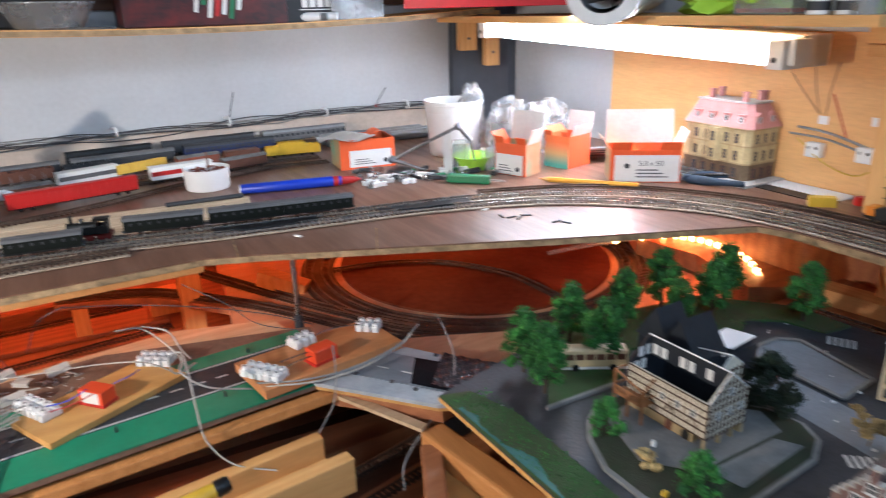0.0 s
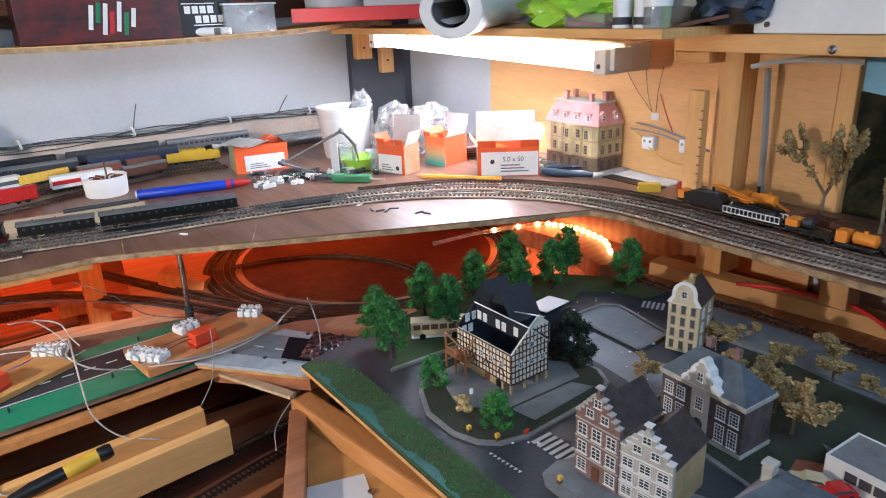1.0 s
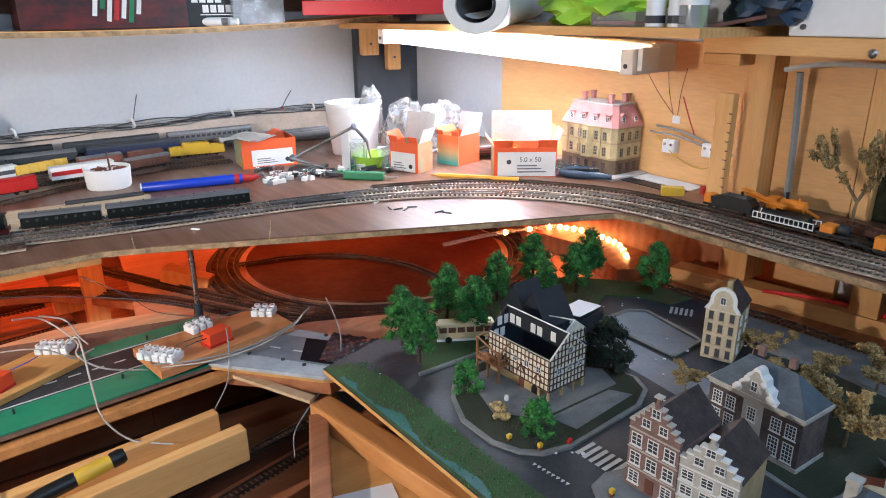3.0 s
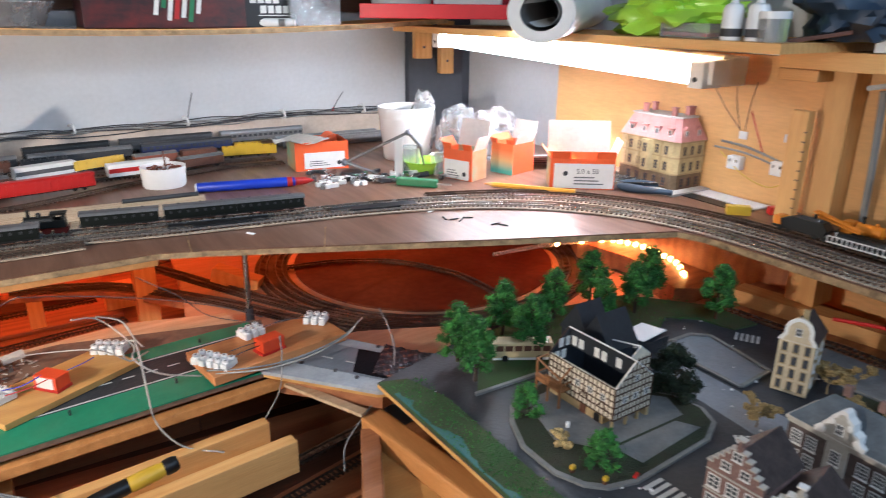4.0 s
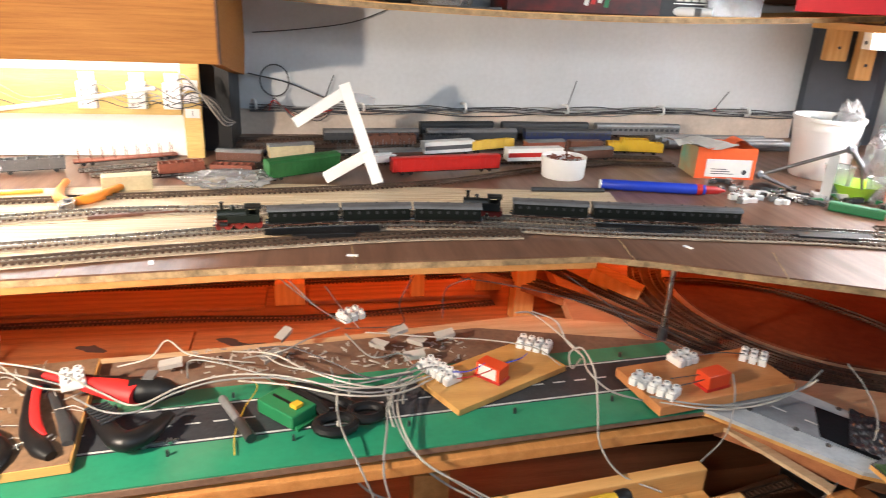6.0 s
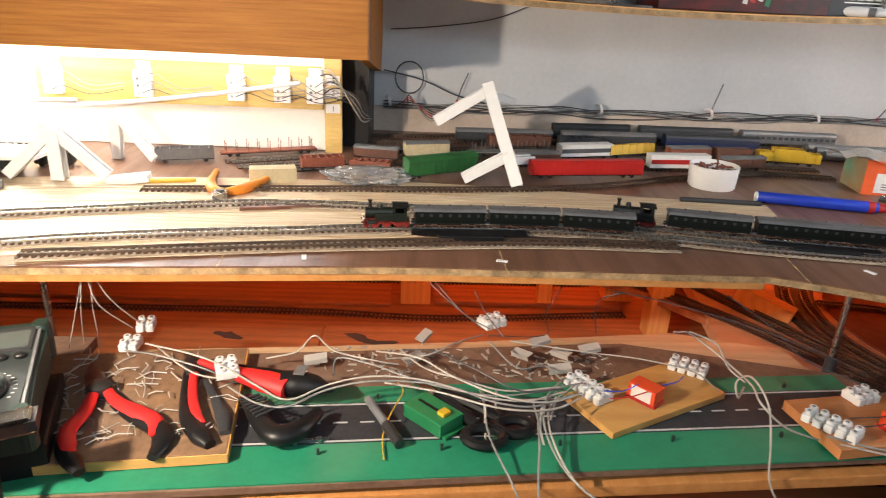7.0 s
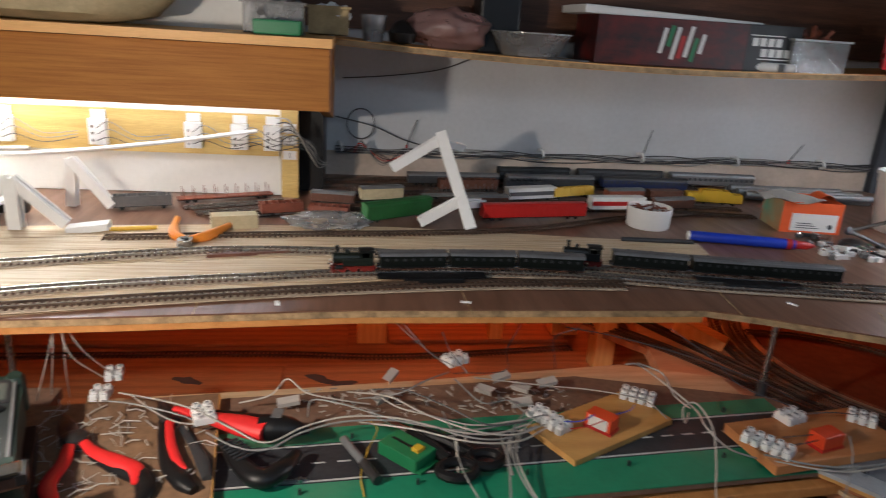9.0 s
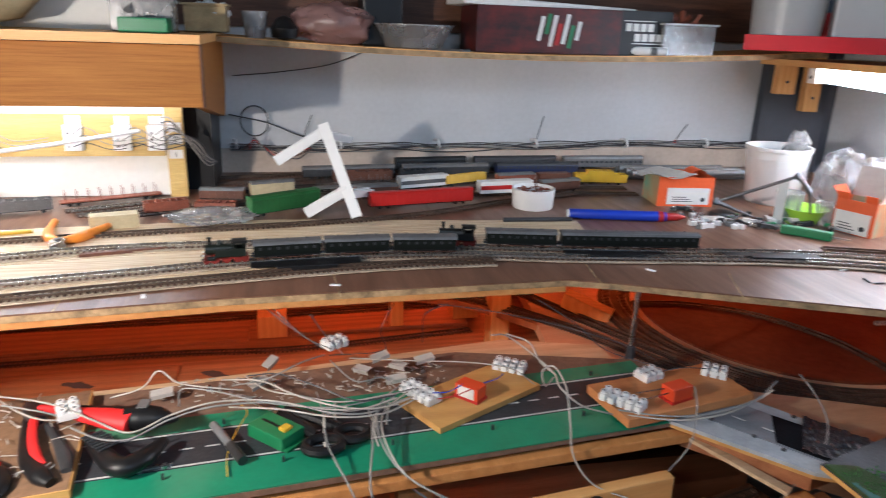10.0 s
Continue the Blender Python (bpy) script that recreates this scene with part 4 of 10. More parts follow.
def loco(m, label, body, lined=True):
    t = thing("steam_locomotive", label, "locomotive", m, group="model trains")
    part("frame", Geo().box(-0.021, 0.021, -0.0055, 0.0055, 0.0042, 0.0068).box(0.0205, 0.0215, -0.008, 0.008, 0.003, 0.0075).box(-0.0215, -0.0205, -0.008, 0.008, 0.003, 0.0075), "locored", t, "dull red running frame")
    wheels(t, (-0.011, 0.0, 0.011), 0.0048, "locored")
    wheels(t, (0.019, -0.018), 0.003, "locored")
    part("boiler", Geo().cyl(0.0052, -0.006, 0.0195, 16, pose(0, 0, 0.0135, 0, 90, 0)).cyl(0.0056, 0.0185, 0.0200, 16, pose(0, 0, 0.0135, 0, 90, 0)).cyl(0.0054, 0.002, 0.003, 16, pose(0, 0, 0.0135, 0, 90, 0)), body, t, smooth=True)
    part("chimney", Geo().lathe([(0.0018, 0), (0.0016, 0.006), (0.0024, 0.0075), (0.0024, 0.008)], 12, pose(0.0155, 0, 0.0180)), "locoblack", t, smooth=True)
    part("dome", Geo().lathe([(0.0026, 0), (0.0026, 0.003), (0.0018, 0.0046), (0.0004, 0.005)], 12, pose(0.006, 0, 0.0180)), body, t, smooth=True)
    part("side_tank", Geo().box(-0.008, 0.011, -0.0078, -0.0052, 0.0070, 0.0145, None, 0.0004), body, t)
    part("side_tank", Geo().box(-0.008, 0.011, 0.0052, 0.0078, 0.0070, 0.0145, None, 0.0004), body, t)
    part("cab", Geo().box(-0.019, -0.0065, -0.0078, -0.0070, 0.0068, 0.0150).box(-0.019, -0.0065, 0.0070, 0.0078, 0.0068, 0.0150).box(-0.019, -0.0175, -0.0070, 0.0070, 0.0068, 0.0205).box(-0.0075, -0.0065, -0.0070, 0.0070, 0.0068, 0.0205).box(-0.0175, -0.0160, -0.0078, -0.0070, 0.015, 0.0205).box(-0.0085, -0.0065, -0.0078, -0.0070, 0.015, 0.0205).box(-0.0175, -0.0160, 0.0070, 0.0078, 0.015, 0.0205).box(-0.0085, -0.0065, 0.0070, 0.0078, 0.015, 0.0205), body, t)
    part("cab_roof", Geo().prism([(-0.0088, 0.0205), (0.0088, 0.0205), (0.006, 0.0222), (0, 0.0229), (-0.006, 0.0222)], -0.0205, -0.0052, Matrix(((0, 0, 1, 0), (1, 0, 0, 0), (0, 1, 0, 0), (0, 0, 0, 1)))), "locoblack", t)
    for y in (-0.0062, 0.0062):
        part("lamp", Geo().cyl(0.0011, 0.0205, 0.0222, 10, pose(0.0005, y, 0.0095, 0, 90, 0)), "card", t)
        part("cylinder", Geo().cyl(0.0022, 0.011, 0.018, 12, pose(0, y * 1.05, 0.006, 0, 90, 0)), "locoblack", t)
        part("buffer", Geo().cyl(0.0009, 0.0215, 0.0240, 8, pose(0, y, 0.0055, 0, 90, 0)), "darksteel", t)
    return t


def coach_car(length, label, body, roof, nwin=7, pane="cream", group="model trains", height=0.0165, name="passenger_coach"):
    h = length / 2 - 0.002
    t = thing(name, label, "coach", None, group)
    part("body", Geo().box(-h, h, -0.0075, 0.0075, 0.0055, height, None, 0.0006), body, t)
    part("underframe", Geo().box(-h, h, -0.0065, 0.0065, 0.0040, 0.0056).box(-h * 0.35, h * 0.35, -0.004, 0.004, 0.002, 0.004), "locoblack", t)
    part("roof", Geo().prism([(-0.0085, height), (0.0085, height), (0.0072, height + 0.0022), (0.004, height + 0.0036), (0, height + 0.004), (-0.004, height + 0.0036), (-0.0072, height + 0.0022)], -h - 0.001, h + 0.001, Matrix(((0, 0, 1, 0), (1, 0, 0, 0), (0, 1, 0, 0), (0, 0, 0, 1)))), roof, t)
    g0 = Geo().box(-0.0014, 0.0014, -0.0002, 0.0002, -0.0014, 0.0014).mesh("window")
    g0.materials.append(M[pane])
    for i in range(nwin):
        for y in (-0.0076, 0.0076):
            o = new("window", g0)
            o.parent = t
            o.matrix_local = pose(-h + (i + 0.75) * (2 * h) / (nwin + 0.5), y, 0.0128)
    for i in range(3):
        part("vent", Geo().cyl(0.0008, height + 0.0036, height + 0.0052, 8, pose(-h * 0.6 + i * h * 0.6, 0, 0)), roof, t)
    part("step", Geo().box(-h, h, -0.0082, -0.0072, 0.0030, 0.0034).box(-h, h, 0.0072, 0.0082, 0.0030, 0.0034), "brown", t)
    wheels(t, (-h * 0.62, h * 0.62) if length < 0.1 else (-h * 0.8, -h * 0.62, h * 0.62, h * 0.8), 0.0029, "locoblack")
    for s in (-1, 1):
        part("coupling", Geo().box(min(s * h, s * (h + 0.003)), max(s * h, s * (h + 0.003)), -0.001, 0.001, 0.0035, 0.005), "locoblack", t)
        for y in (-0.005, 0.005):
            part("buffer", Geo().cyl(0.0009, 0, 0.0022, 8, pose(s * h, y, 0.005, 0, 90 * s, 0)), "darksteel", t)
    return t


loco(on_path(T2, -0.789), "small black tank locomotive with red wheels", "locoblack")
loco(on_path(T1, -1.033), "small dark green tank locomotive with red frame", "locogreen")
_c1 = coach_car(0.082, "dark green passenger coach with a grey roof", "coach", "coachroof", 8, "dgrey")
_c1.matrix_world = on_path(T2, -0.721)
copy_thing(_c1, on_path(T2, -0.638))
copy_thing(_c1, on_path(T2, -0.558))
_c2 = coach_car(0.071, "short dark green third-class coach, dusty roof", "coach", "coachroof", 7, "dgrey")
_c2.matrix_world = on_path(T1, -0.974)
copy_thing(_c2, on_path(T1, -0.902))
copy_thing(_c2, on_path(T1, -0.830))


# ---- town: ground patches ----
def patch(name, pts, z1, material, label=""):
    return part(name, Geo().prism(pts, T, T + z1), material, town, label)


patch("verge", [(-0.5625, -0.775), (-0.538, -0.782), (-0.524, -0.829), (-0.525, -0.90), (-0.526, -0.97), (-0.522, -1.06), (-0.512, -1.20), (-0.51, -1.59), (-0.5447, -1.59)], 0.0022, "grass", "rough green flocked verge")
_rib, _rin = [], []
for _i in range(110):
    _y = -0.800 - 0.006 * _i
    _x = -0.5612 + (-0.775 - _y) * 0.0222
    _rib.append((_x, _y))
    _rin.append((_x + 0.0015 + 0.010 * max(0.0, 0.35 + noise.noise((_y * 22, 5, 0)) + 0.5 * noise.noise((_y * 90, 1, 0))), _y))
patch("bare_edge", _rib[::-1] + _rin, 0.0025, "teal", "bare teal paint at the board edge")
_g, _r = Geo(), random.Random(61)
for _i in range(2600):
    _y = _r.uniform(-1.25, -0.785)
    _x = _r.uniform(-0.560, -0.524)
    if _i > 1900:
        _x, _y = _r.uniform(-0.44, -0.17), _r.uniform(-0.83, -0.745)
    _q = _r.uniform(0.0005, 0.0013)
    _v = [_g.bm.verts.new((_x + _r.uniform(-_q, _q), _y + _r.uniform(-_q, _q), T + 0.0018 + (_k == 3) * _r.uniform(0.0012, 0.0028))) for _k in range(4)]
    for _f in ((0, 1, 3), (1, 2, 3), (2, 0, 3)):
        _g.bm.faces.new([_v[_k] for _k in _f])
tagged(part("grass_tuft", _g, "leaf", town, "bright and dark green flock"), kind="stuff")
ISLAND = [(-0.486, -0.868), (-0.500, -0.885), (-0.514, -0.918), (-0.514, -0.955), (-0.505, -0.977), (-0.492, -0.989), (-0.469, -0.995), (-0.45, -0.994), (-0.381, -0.989), (-0.357, -0.977), (-0.347, -0.957), (-0.352, -0.93), (-0.385, -0.89), (-0.43, -0.850), (-0.465, -0.853)]
_ix, _iy = -0.425, -0.925
patch("kerb", ISLAND, 0.0022, "kerb", "pale kerb ring round the house plot")
patch("plot", [(_ix + (x - _ix) * 0.955, _iy + (y - _iy) * 0.945) for x, y in ISLAND], 0.0026, "grassdark", "dark scattered earth and grass")
patch("patio", [(-0.470, -0.870), (-0.487, -0.925), (-0.462, -0.955), (-0.372, -0.955), (-0.362, -0.930), (-0.42, -0.865)], 0.0030, "paving", "grey slab patio")
patch("walk", [(-0.455, -0.958), (-0.385, -0.958), (-0.375, -0.975), (-0.45, -0.982)], 0.0031, "paving")
patch("tree_verge", [(-0.497, -0.835), (-0.470, -0.838), (-0.42, -0.835), (-0.37, -0.80), (-0.30, -0.805), (-0.255, -0.83), (-0.228, -0.815), (-0.20, -0.838), (-0.19, -0.875), (-0.157, -0.88), (-0.158, -0.824), (-0.222, -0.748), (-0.33, -0.733), (-0.44, -0.745), (-0.455, -0.77), (-0.47, -0.80)], 0.0022, "grass", "green verge under the trees")
patch("tree_verge_kerb", [(-0.500, -0.838), (-0.420, -0.839), (-0.419, -0.8355), (-0.499, -0.8345)], 0.0026, "kerb")
PARK = [(-0.287, -0.858), (-0.240, -0.858), (-0.225, -0.872), (-0.240, -0.948), (-0.289, -0.952)]
patch("car_park", PARK, 0.0008, "bluestreet", "smooth grey car park")
for _a, _b in zip(PARK, PARK[1:] + PARK[:1]):
    _d = Vector((_b[0] - _a[0], _b[1] - _a[1], 0))
    patch_ob = part("kerb_strip", Geo().box(0, _d.length, -0.002, 0.002, 0, 0.0018), "kerb", town, m=Matrix.Translation((_a[0], _a[1], T + 0.0008)) @ Matrix.Rotation(math.atan2(_d.y, _d.x), 4, "Z"))
# lighter bluish patch: sheen on the street, painted as colour
patch("street_blue", [(-0.335, -0.87), (-0.293, -0.872), (-0.296, -0.96), (-0.30, -1.02), (-0.345, -1.02), (-0.338, -0.95)], 0.0005, "bluestreet", "grey street with a bluish sheen put into its colour")
patch("gable_walk", [(-0.497, -1.045), (-0.490, -1.034), (-0.472, -1.030), (-0.455, -1.036), (-0.395, -1.18), (-0.44, -1.40), (-0.497, -1.40)], 0.0022, "kerb", "pale pavement before the gabled houses")
patch("gable_plot", [(-0.489, -1.046), (-0.472, -1.038), (-0.458, -1.043), (-0.40, -1.18), (-0.44, -1.39), (-0.490, -1.39)], 0.0027, "paving")
patch("museum_walk", [(-0.390, -1.14), (-0.374, -1.03), (-0.36, -1.012), (-0.335, -1.008), (-0.265, -1.03), (-0.265, -1.10), (-0.31, -1.16)], 0.0022, "kerb", "pale pavement round the town hall")
patch("museum_plot", [(-0.385, -1.135), (-0.369, -1.032), (-0.355, -1.018), (-0.27, -1.035), (-0.27, -1.10), (-0.315, -1.152)], 0.0027, "grassdark", "dark earth round the town hall")
patch("park_lawn", [(-0.285, -1.02), (-0.215, -1.005), (-0.205, -1.06), (-0.255, -1.60), (-0.32, -1.60), (-0.30, -1.12)], 0.0024, "grassdark", "dark green lawn with dry litter")
patch("side_walk", [(-0.205, -0.99), (-0.150, -0.93), (-0.141, -1.05), (-0.138, -1.59), (-0.215, -1.59)], 0.0014, "paving", "grey pavement strip along the board edge")
patch("walk_kerb", [(-0.208, -0.995), (-0.203, -0.995), (-0.190, -1.18), (-0.213, -1.59), (-0.219, -1.59), (-0.196, -1.18)], 0.0022, "kerb")
patch("yard", [(-0.395, -1.150), (-0.335, -1.135), (-0.29, -1.20), (-0.30, -1.40), (-0.42, -1.40)], 0.0030, "rustred", "brown yard before the white shed")


def zebra(x, y, rz, n, length, step, w):
    for i in range(n):
        part("zebra_bar", Geo().box(-length / 2, length / 2, -w / 2, w / 2, 0, 0.0004), "mark", town, m=pose(x, y, T + 0.0004, 0, 0, rz) @ pose(0, -i * step, 0))


zebra(-0.460, -1.001, 2, 6, 0.020, 0.0062, 0.0034)
zebra(-0.200, -0.885, 30, 5, 0.018, 0.0052, 0.0028)
zebra(-0.362, -1.000, 50, 6, 0.014, 0.005, 0.0026)
for _i in range(8):
    part("shark_tooth", Geo().prism([(-0.0014, 0), (0.0014, 0), (0, 0.003)], 0, 0.0004), "mark", town, m=pose(-0.503 + 0.0005 * _i, -0.992 - 0.0042 * _i, T + 0.0004, 0, 0, 95))
for _i in range(6):
    part("lane_dash", Geo().box(-0.0006, 0.0006, -0.006, 0.006, 0, 0.0003), "mark", town, m=pose(-0.512, -1.075 - 0.024 * _i, T + 0.0004, 0, 0, 4))
tagged(part("dropped_litter", (lambda g, r: [g.box(-s, s, -s, s, 0, s * 0.7, pose(r.uniform(-0.54, -0.20), r.uniform(-1.15, -0.80), T + 0.0006, 0, 0, r.uniform(0, 90))) for s in [r.uniform(0.0005, 0.0014) for _ in range(90)]] and g)(Geo(), random.Random(11)), "paper", town), kind="stuff")


# ---- buildings ----
def win(parent, m, w, h, frame="card", bars=(1, 1), sill=True):
    """A window of a frame with glazing bars and a dark pane, facing -y."""
    b = w * 0.07
    g = Geo()
    ring = []
    for y in (-0.0006, 0.0):
        for k in (0.0, b):
            ring.append([g.bm.verts.new(c) for c in ((-w / 2 + k, y, k), (w / 2 - k, y, k), (w / 2 - k, y, h - k), (-w / 2 + k, y, h - k))])
    fo, fi, bo, bi = ring
    for k in range(4):
        n = (k + 1) % 4
        for f in ((fo[k], fo[n], fi[n], fi[k]), (bo[n], bo[k], bi[k], bi[n]), (fo[n], fo[k], bo[k], bo[n]), (fi[k], fi[n], bi[n], bi[k])):
            g.bm.faces.new(f)
    o = part("window", g, frame, parent, m=m)
    for i in range(bars[0]):
        x = -w / 2 + (i + 1) * w / (bars[0] + 1)
        part("glazing_bar", Geo().box(x - b * 0.35, x + b * 0.35, -0.0005, 0, b, h - b), frame, o)
    for i in range(bars[1]):
        z = (i + 1) * h / (bars[1] + 1)
        part("glazing_bar", Geo().box(-w / 2 + b, w / 2 - b, -0.00045, 0, z - b * 0.35, z + b * 0.35), frame, o)
    if sill:
        part("sill", Geo().box(-w * 0.58, w * 0.58, -0.0011, 0, -b, -0.00001), frame, o)
    part("pane", Geo().box(-w / 2 + b, w / 2 - b, -0.0002, 0, b, h - b), "pane", o)
    return o


def flat(m=None):
    """x to x, y to z: an outline drawn in x, z pushed along +y."""
    f = Matrix(((1, 0, 0, 0), (0, 0, 1, 0), (0, 1, 0, 0), (0, 0, 0, 1)))
    return f if m is None else m @ f


# town hall with a carved pediment
mus = thing("town_hall", "grey brick model town hall, cream trim and slate roof", "house", pose(-0.366, -1.0740, T + 0.0027, 0, 0, -92), group="model houses")
_W, _H, _DP = 0.073, 0.041, 0.0345
part("wall", Geo().box(-_W / 2, _W / 2, 0, _DP, 0, _H), "greybrick", mus)
part("plinth", Geo().box(-_W / 2 - 0.001, _W / 2 + 0.001, -0.001, _DP + 0.001, 0, 0.003), "stone", mus)
part("cornice", Geo().box(-_W / 2 - 0.002, _W / 2 + 0.002, -0.002, _DP + 0.002, _H, _H + 0.0025).box(-_W / 2 - 0.001, _W / 2 + 0.001, -0.001, _DP + 0.001, _H - 0.002, _H), "stone", mus, "cream cornice")
_bm = bmesh.new()
_lo = [_bm.verts.new(p) for p in ((-_W / 2 - 0.001, -0.001, _H + 0.0025), (_W / 2 + 0.001, -0.001, _H + 0.0025), (_W / 2 + 0.001, _DP + 0.001, _H + 0.0025), (-_W / 2 - 0.001, _DP + 0.001, _H + 0.0025))]
_hi = [_bm.verts.new(p) for p in ((-_W / 2 + 0.018, 0.017, _H + 0.024), (_W / 2 - 0.018, 0.017, _H + 0.024), (_W / 2 - 0.018, _DP - 0.017, _H + 0.024), (-_W / 2 + 0.018, _DP - 0.017, _H + 0.024))]
_bm.faces.new(_hi)
_bm.faces.new(_lo[::-1])
for _i in range(4):
    _bm.faces.new((_lo[_i], _lo[(_i + 1) % 4], _hi[(_i + 1) % 4], _hi[_i]))
_g = Geo()
_g.bm.free()
_g.bm = _bm
part("roof", _g, "roofslate", mus, "blue slate hipped roof")
_ped = [(-0.017, 0), (0.017, 0), (0.0175, 0.003), (0.014, 0.0045), (0.0125, 0.009), (0.0085, 0.011), (0.0075, 0.0165), (0.004, 0.019), (0.0025, 0.0225), (0, 0.0235), (-0.0025, 0.0225), (-0.004, 0.019), (-0.0075, 0.0165), (-0.0085, 0.011), (-0.0125, 0.009), (-0.014, 0.0045), (-0.0175, 0.003)]
_pd = part("pediment", Geo().prism(_ped, -0.0025, 0.006, flat(pose(0, 0, _H + 0.0025))), "card", mus, "white carved pediment")
part("scroll", Geo().prism([(x * 0.82, 0.001 + z * 0.84) for x, z in _ped], -0.0032, -0.0025, flat(pose(0, 0, _H + 0.0025))), "stone", _pd)
for _s in (-1, 1):
    part("scroll", Geo().lathe([(0.0028, 0), (0.0034, 0.0006), (0.0028, 0.0014), (0.001, 0.0016)], 14, pose(_s * 0.0125, -0.0025, _H + 0.0065, 90, 0, 0)), "card", _pd)
    part("scroll", Geo().lathe([(0.0022, 0), (0.0026, 0.0006), (0.0022, 0.0014), (0.0008, 0.0016)], 14, pose(_s * 0.0065, -0.0025, _H + 0.0155, 90, 0, 0)), "card", _pd)
win(_pd, pose(0, -0.0033, _H + 0.008), 0.005, 0.0075)
part("portal", Geo().box(-0.0075, 0.0075, -0.0016, 0, 0, _H), "stone", mus, "cream stone entrance bay")
for _x in (-0.029, -0.018, 0.018, 0.029):
    win(mus, pose(_x, -0.0002, 0.005), 0.0078, 0.0150, bars=(2, 4))
    win(mus, pose(_x, -0.0002, 0.0240), 0.0078, 0.0110, bars=(2, 3))
win(mus, pose(0, -0.0017, 0.0240), 0.0068, 0.0110, bars=(2, 3))
part("door", Geo().box(-0.0042, 0.0042, -0.0020, -0.0016, 0, 0.012), "locogreen", mus, "dark green double door")
part("fanlight", Geo().cyl(0.0042, 0, 0.0004, 16, pose(0, -0.0016, 0.0125, 90, 0, 0)), "pane", mus)
for _x in (-0.012, 0.012):
    part("chimney", Geo().box(-0.0025, 0.0025, -0.002, 0.002, 0, 0.008, pose(_x, 0.022, _H + 0.024)), "brick", mus)
for _y in (0.009, 0.020, 0.031):
    for _z in (0.006, 0.0240):
        win(mus, pose(-_W / 2 - 0.0001, _y, _z, 0, 0, -90), 0.0075, 0.0105, bars=(2, 3))


def steps(half, top, n, z0, cap):
    """A stepped gable outline from the eaves z0 up."""
    pts = [(-half, 0), (half, 0), (half, z0)]
    for i in range(n):
        x, z = half * (1 - (i + 1) / (n + 0.6)), z0 + (i + 1) * (top - z0) / (n + 1)
        pts += [(half * (1 - i / (n + 0.6)), z), (x, z)]
    x = half * (1 - n / (n + 0.6))
    pts += [(x, top), (x * 0.5, top), (x * 0.5, top + cap), (-x * 0.5, top + cap), (-x * 0.5, top), (-x, top)]
    left = []
    for i in range(n):
        xi, z = half * (1 - (i + 1) / (n + 0.6)), z0 + (i + 1) * (top - z0) / (n + 1)
        left = [(-xi, z), (-half * (1 - i / (n + 0.6)), z)] + left
    return pts + left + [(-half, z0)]


def gable_house(m, label, w, eave, top, depth, wall, trim, roof, side, n=4, rows=3, cols=3, cap=0.004, shop=False):
    t = thing("gabled_house", label, "house", m, "model houses")
    part("facade", Geo().prism(steps(w / 2, top, n, eave, cap), 0, 0.0035, flat()), wall, t)
    part("wall", Geo().box(-w / 2 + 0.0004, w / 2 - 0.0004, 0.0035, depth, 0, eave), side, t)
    r = part("roof", Geo().prism([(-w / 2 - 0.001, eave - 0.0005), (w / 2 + 0.001, eave - 0.0005), (0, top - 0.004)], 0.0035, depth + 0.001, flat()), roof, t)
    for i in range(n):
        x, z = w / 2 * (1 - (i + 0.5) / (n + 0.6)), eave + (i + 1) * (top - eave) / (n + 1)
        for s in (-1, 1):
            part("coping", Geo().box(-w / (2 * n + 1.2) * 0.62, w / (2 * n + 1.2) * 0.62, -0.0008, 0.0042, 0, 0.0011), trim, t, m=pose(s * x, 0, z))
    part("coping", Geo().box(-0.0026, 0.0026, -0.0008, 0.0042, 0, 0.0012), trim, t, m=pose(0, 0, top + cap))
    fh = (eave - 0.003) / rows
    for k in range(rows):
        z = 0.002 + k * fh
        part("band", Geo().box(-w / 2 - 0.0003, w / 2 + 0.0003, -0.0007, 0, 0, 0.0009), trim, t, m=pose(0, 0, z + fh - 0.0012))
        for c in range(cols):
            x = -w / 2 + (c + 0.5) * w / cols
            if k == 0 and c == (1 if not shop else 99):
                part("door", Geo().box(-w / cols * 0.25, w / cols * 0.25, -0.0006, 0, 0, fh * 0.75), "brown", t, m=pose(x, 0, 0.001))
            else:
                win(t, pose(x, -0.0001, z + fh * 0.12), w / cols * 0.66, fh * 0.66, bars=(1, 3 if k == 0 else 2))
    for k in range(2):
        z = eave + 0.003 + k * (top - eave) * 0.42
        for c in range(2 - k):
            win(t, pose((c - 0.5 * (1 - k)) * w * 0.34, -0.0001, z), w * 0.17, (top - eave) * 0.27, bars=(1, 1))
    return t


gable_house(pose(-0.4680, -1.0640, T + 0.0027, 0, 0, -86), "narrow brown brick step-gabled model house", 0.037, 0.047, 0.0705, 0.048, "brick", "stone", "roofbrown", "brick", 5, 3, 3)
gable_house(pose(-0.4620, -1.1010, T + 0.0027, 0, 0, -80), "cream stone step-gabled model house with brown roof", 0.038, 0.037, 0.0585, 0.048, "stone", "card", "roofbrown", "beige", 4, 3, 3, shop=True)

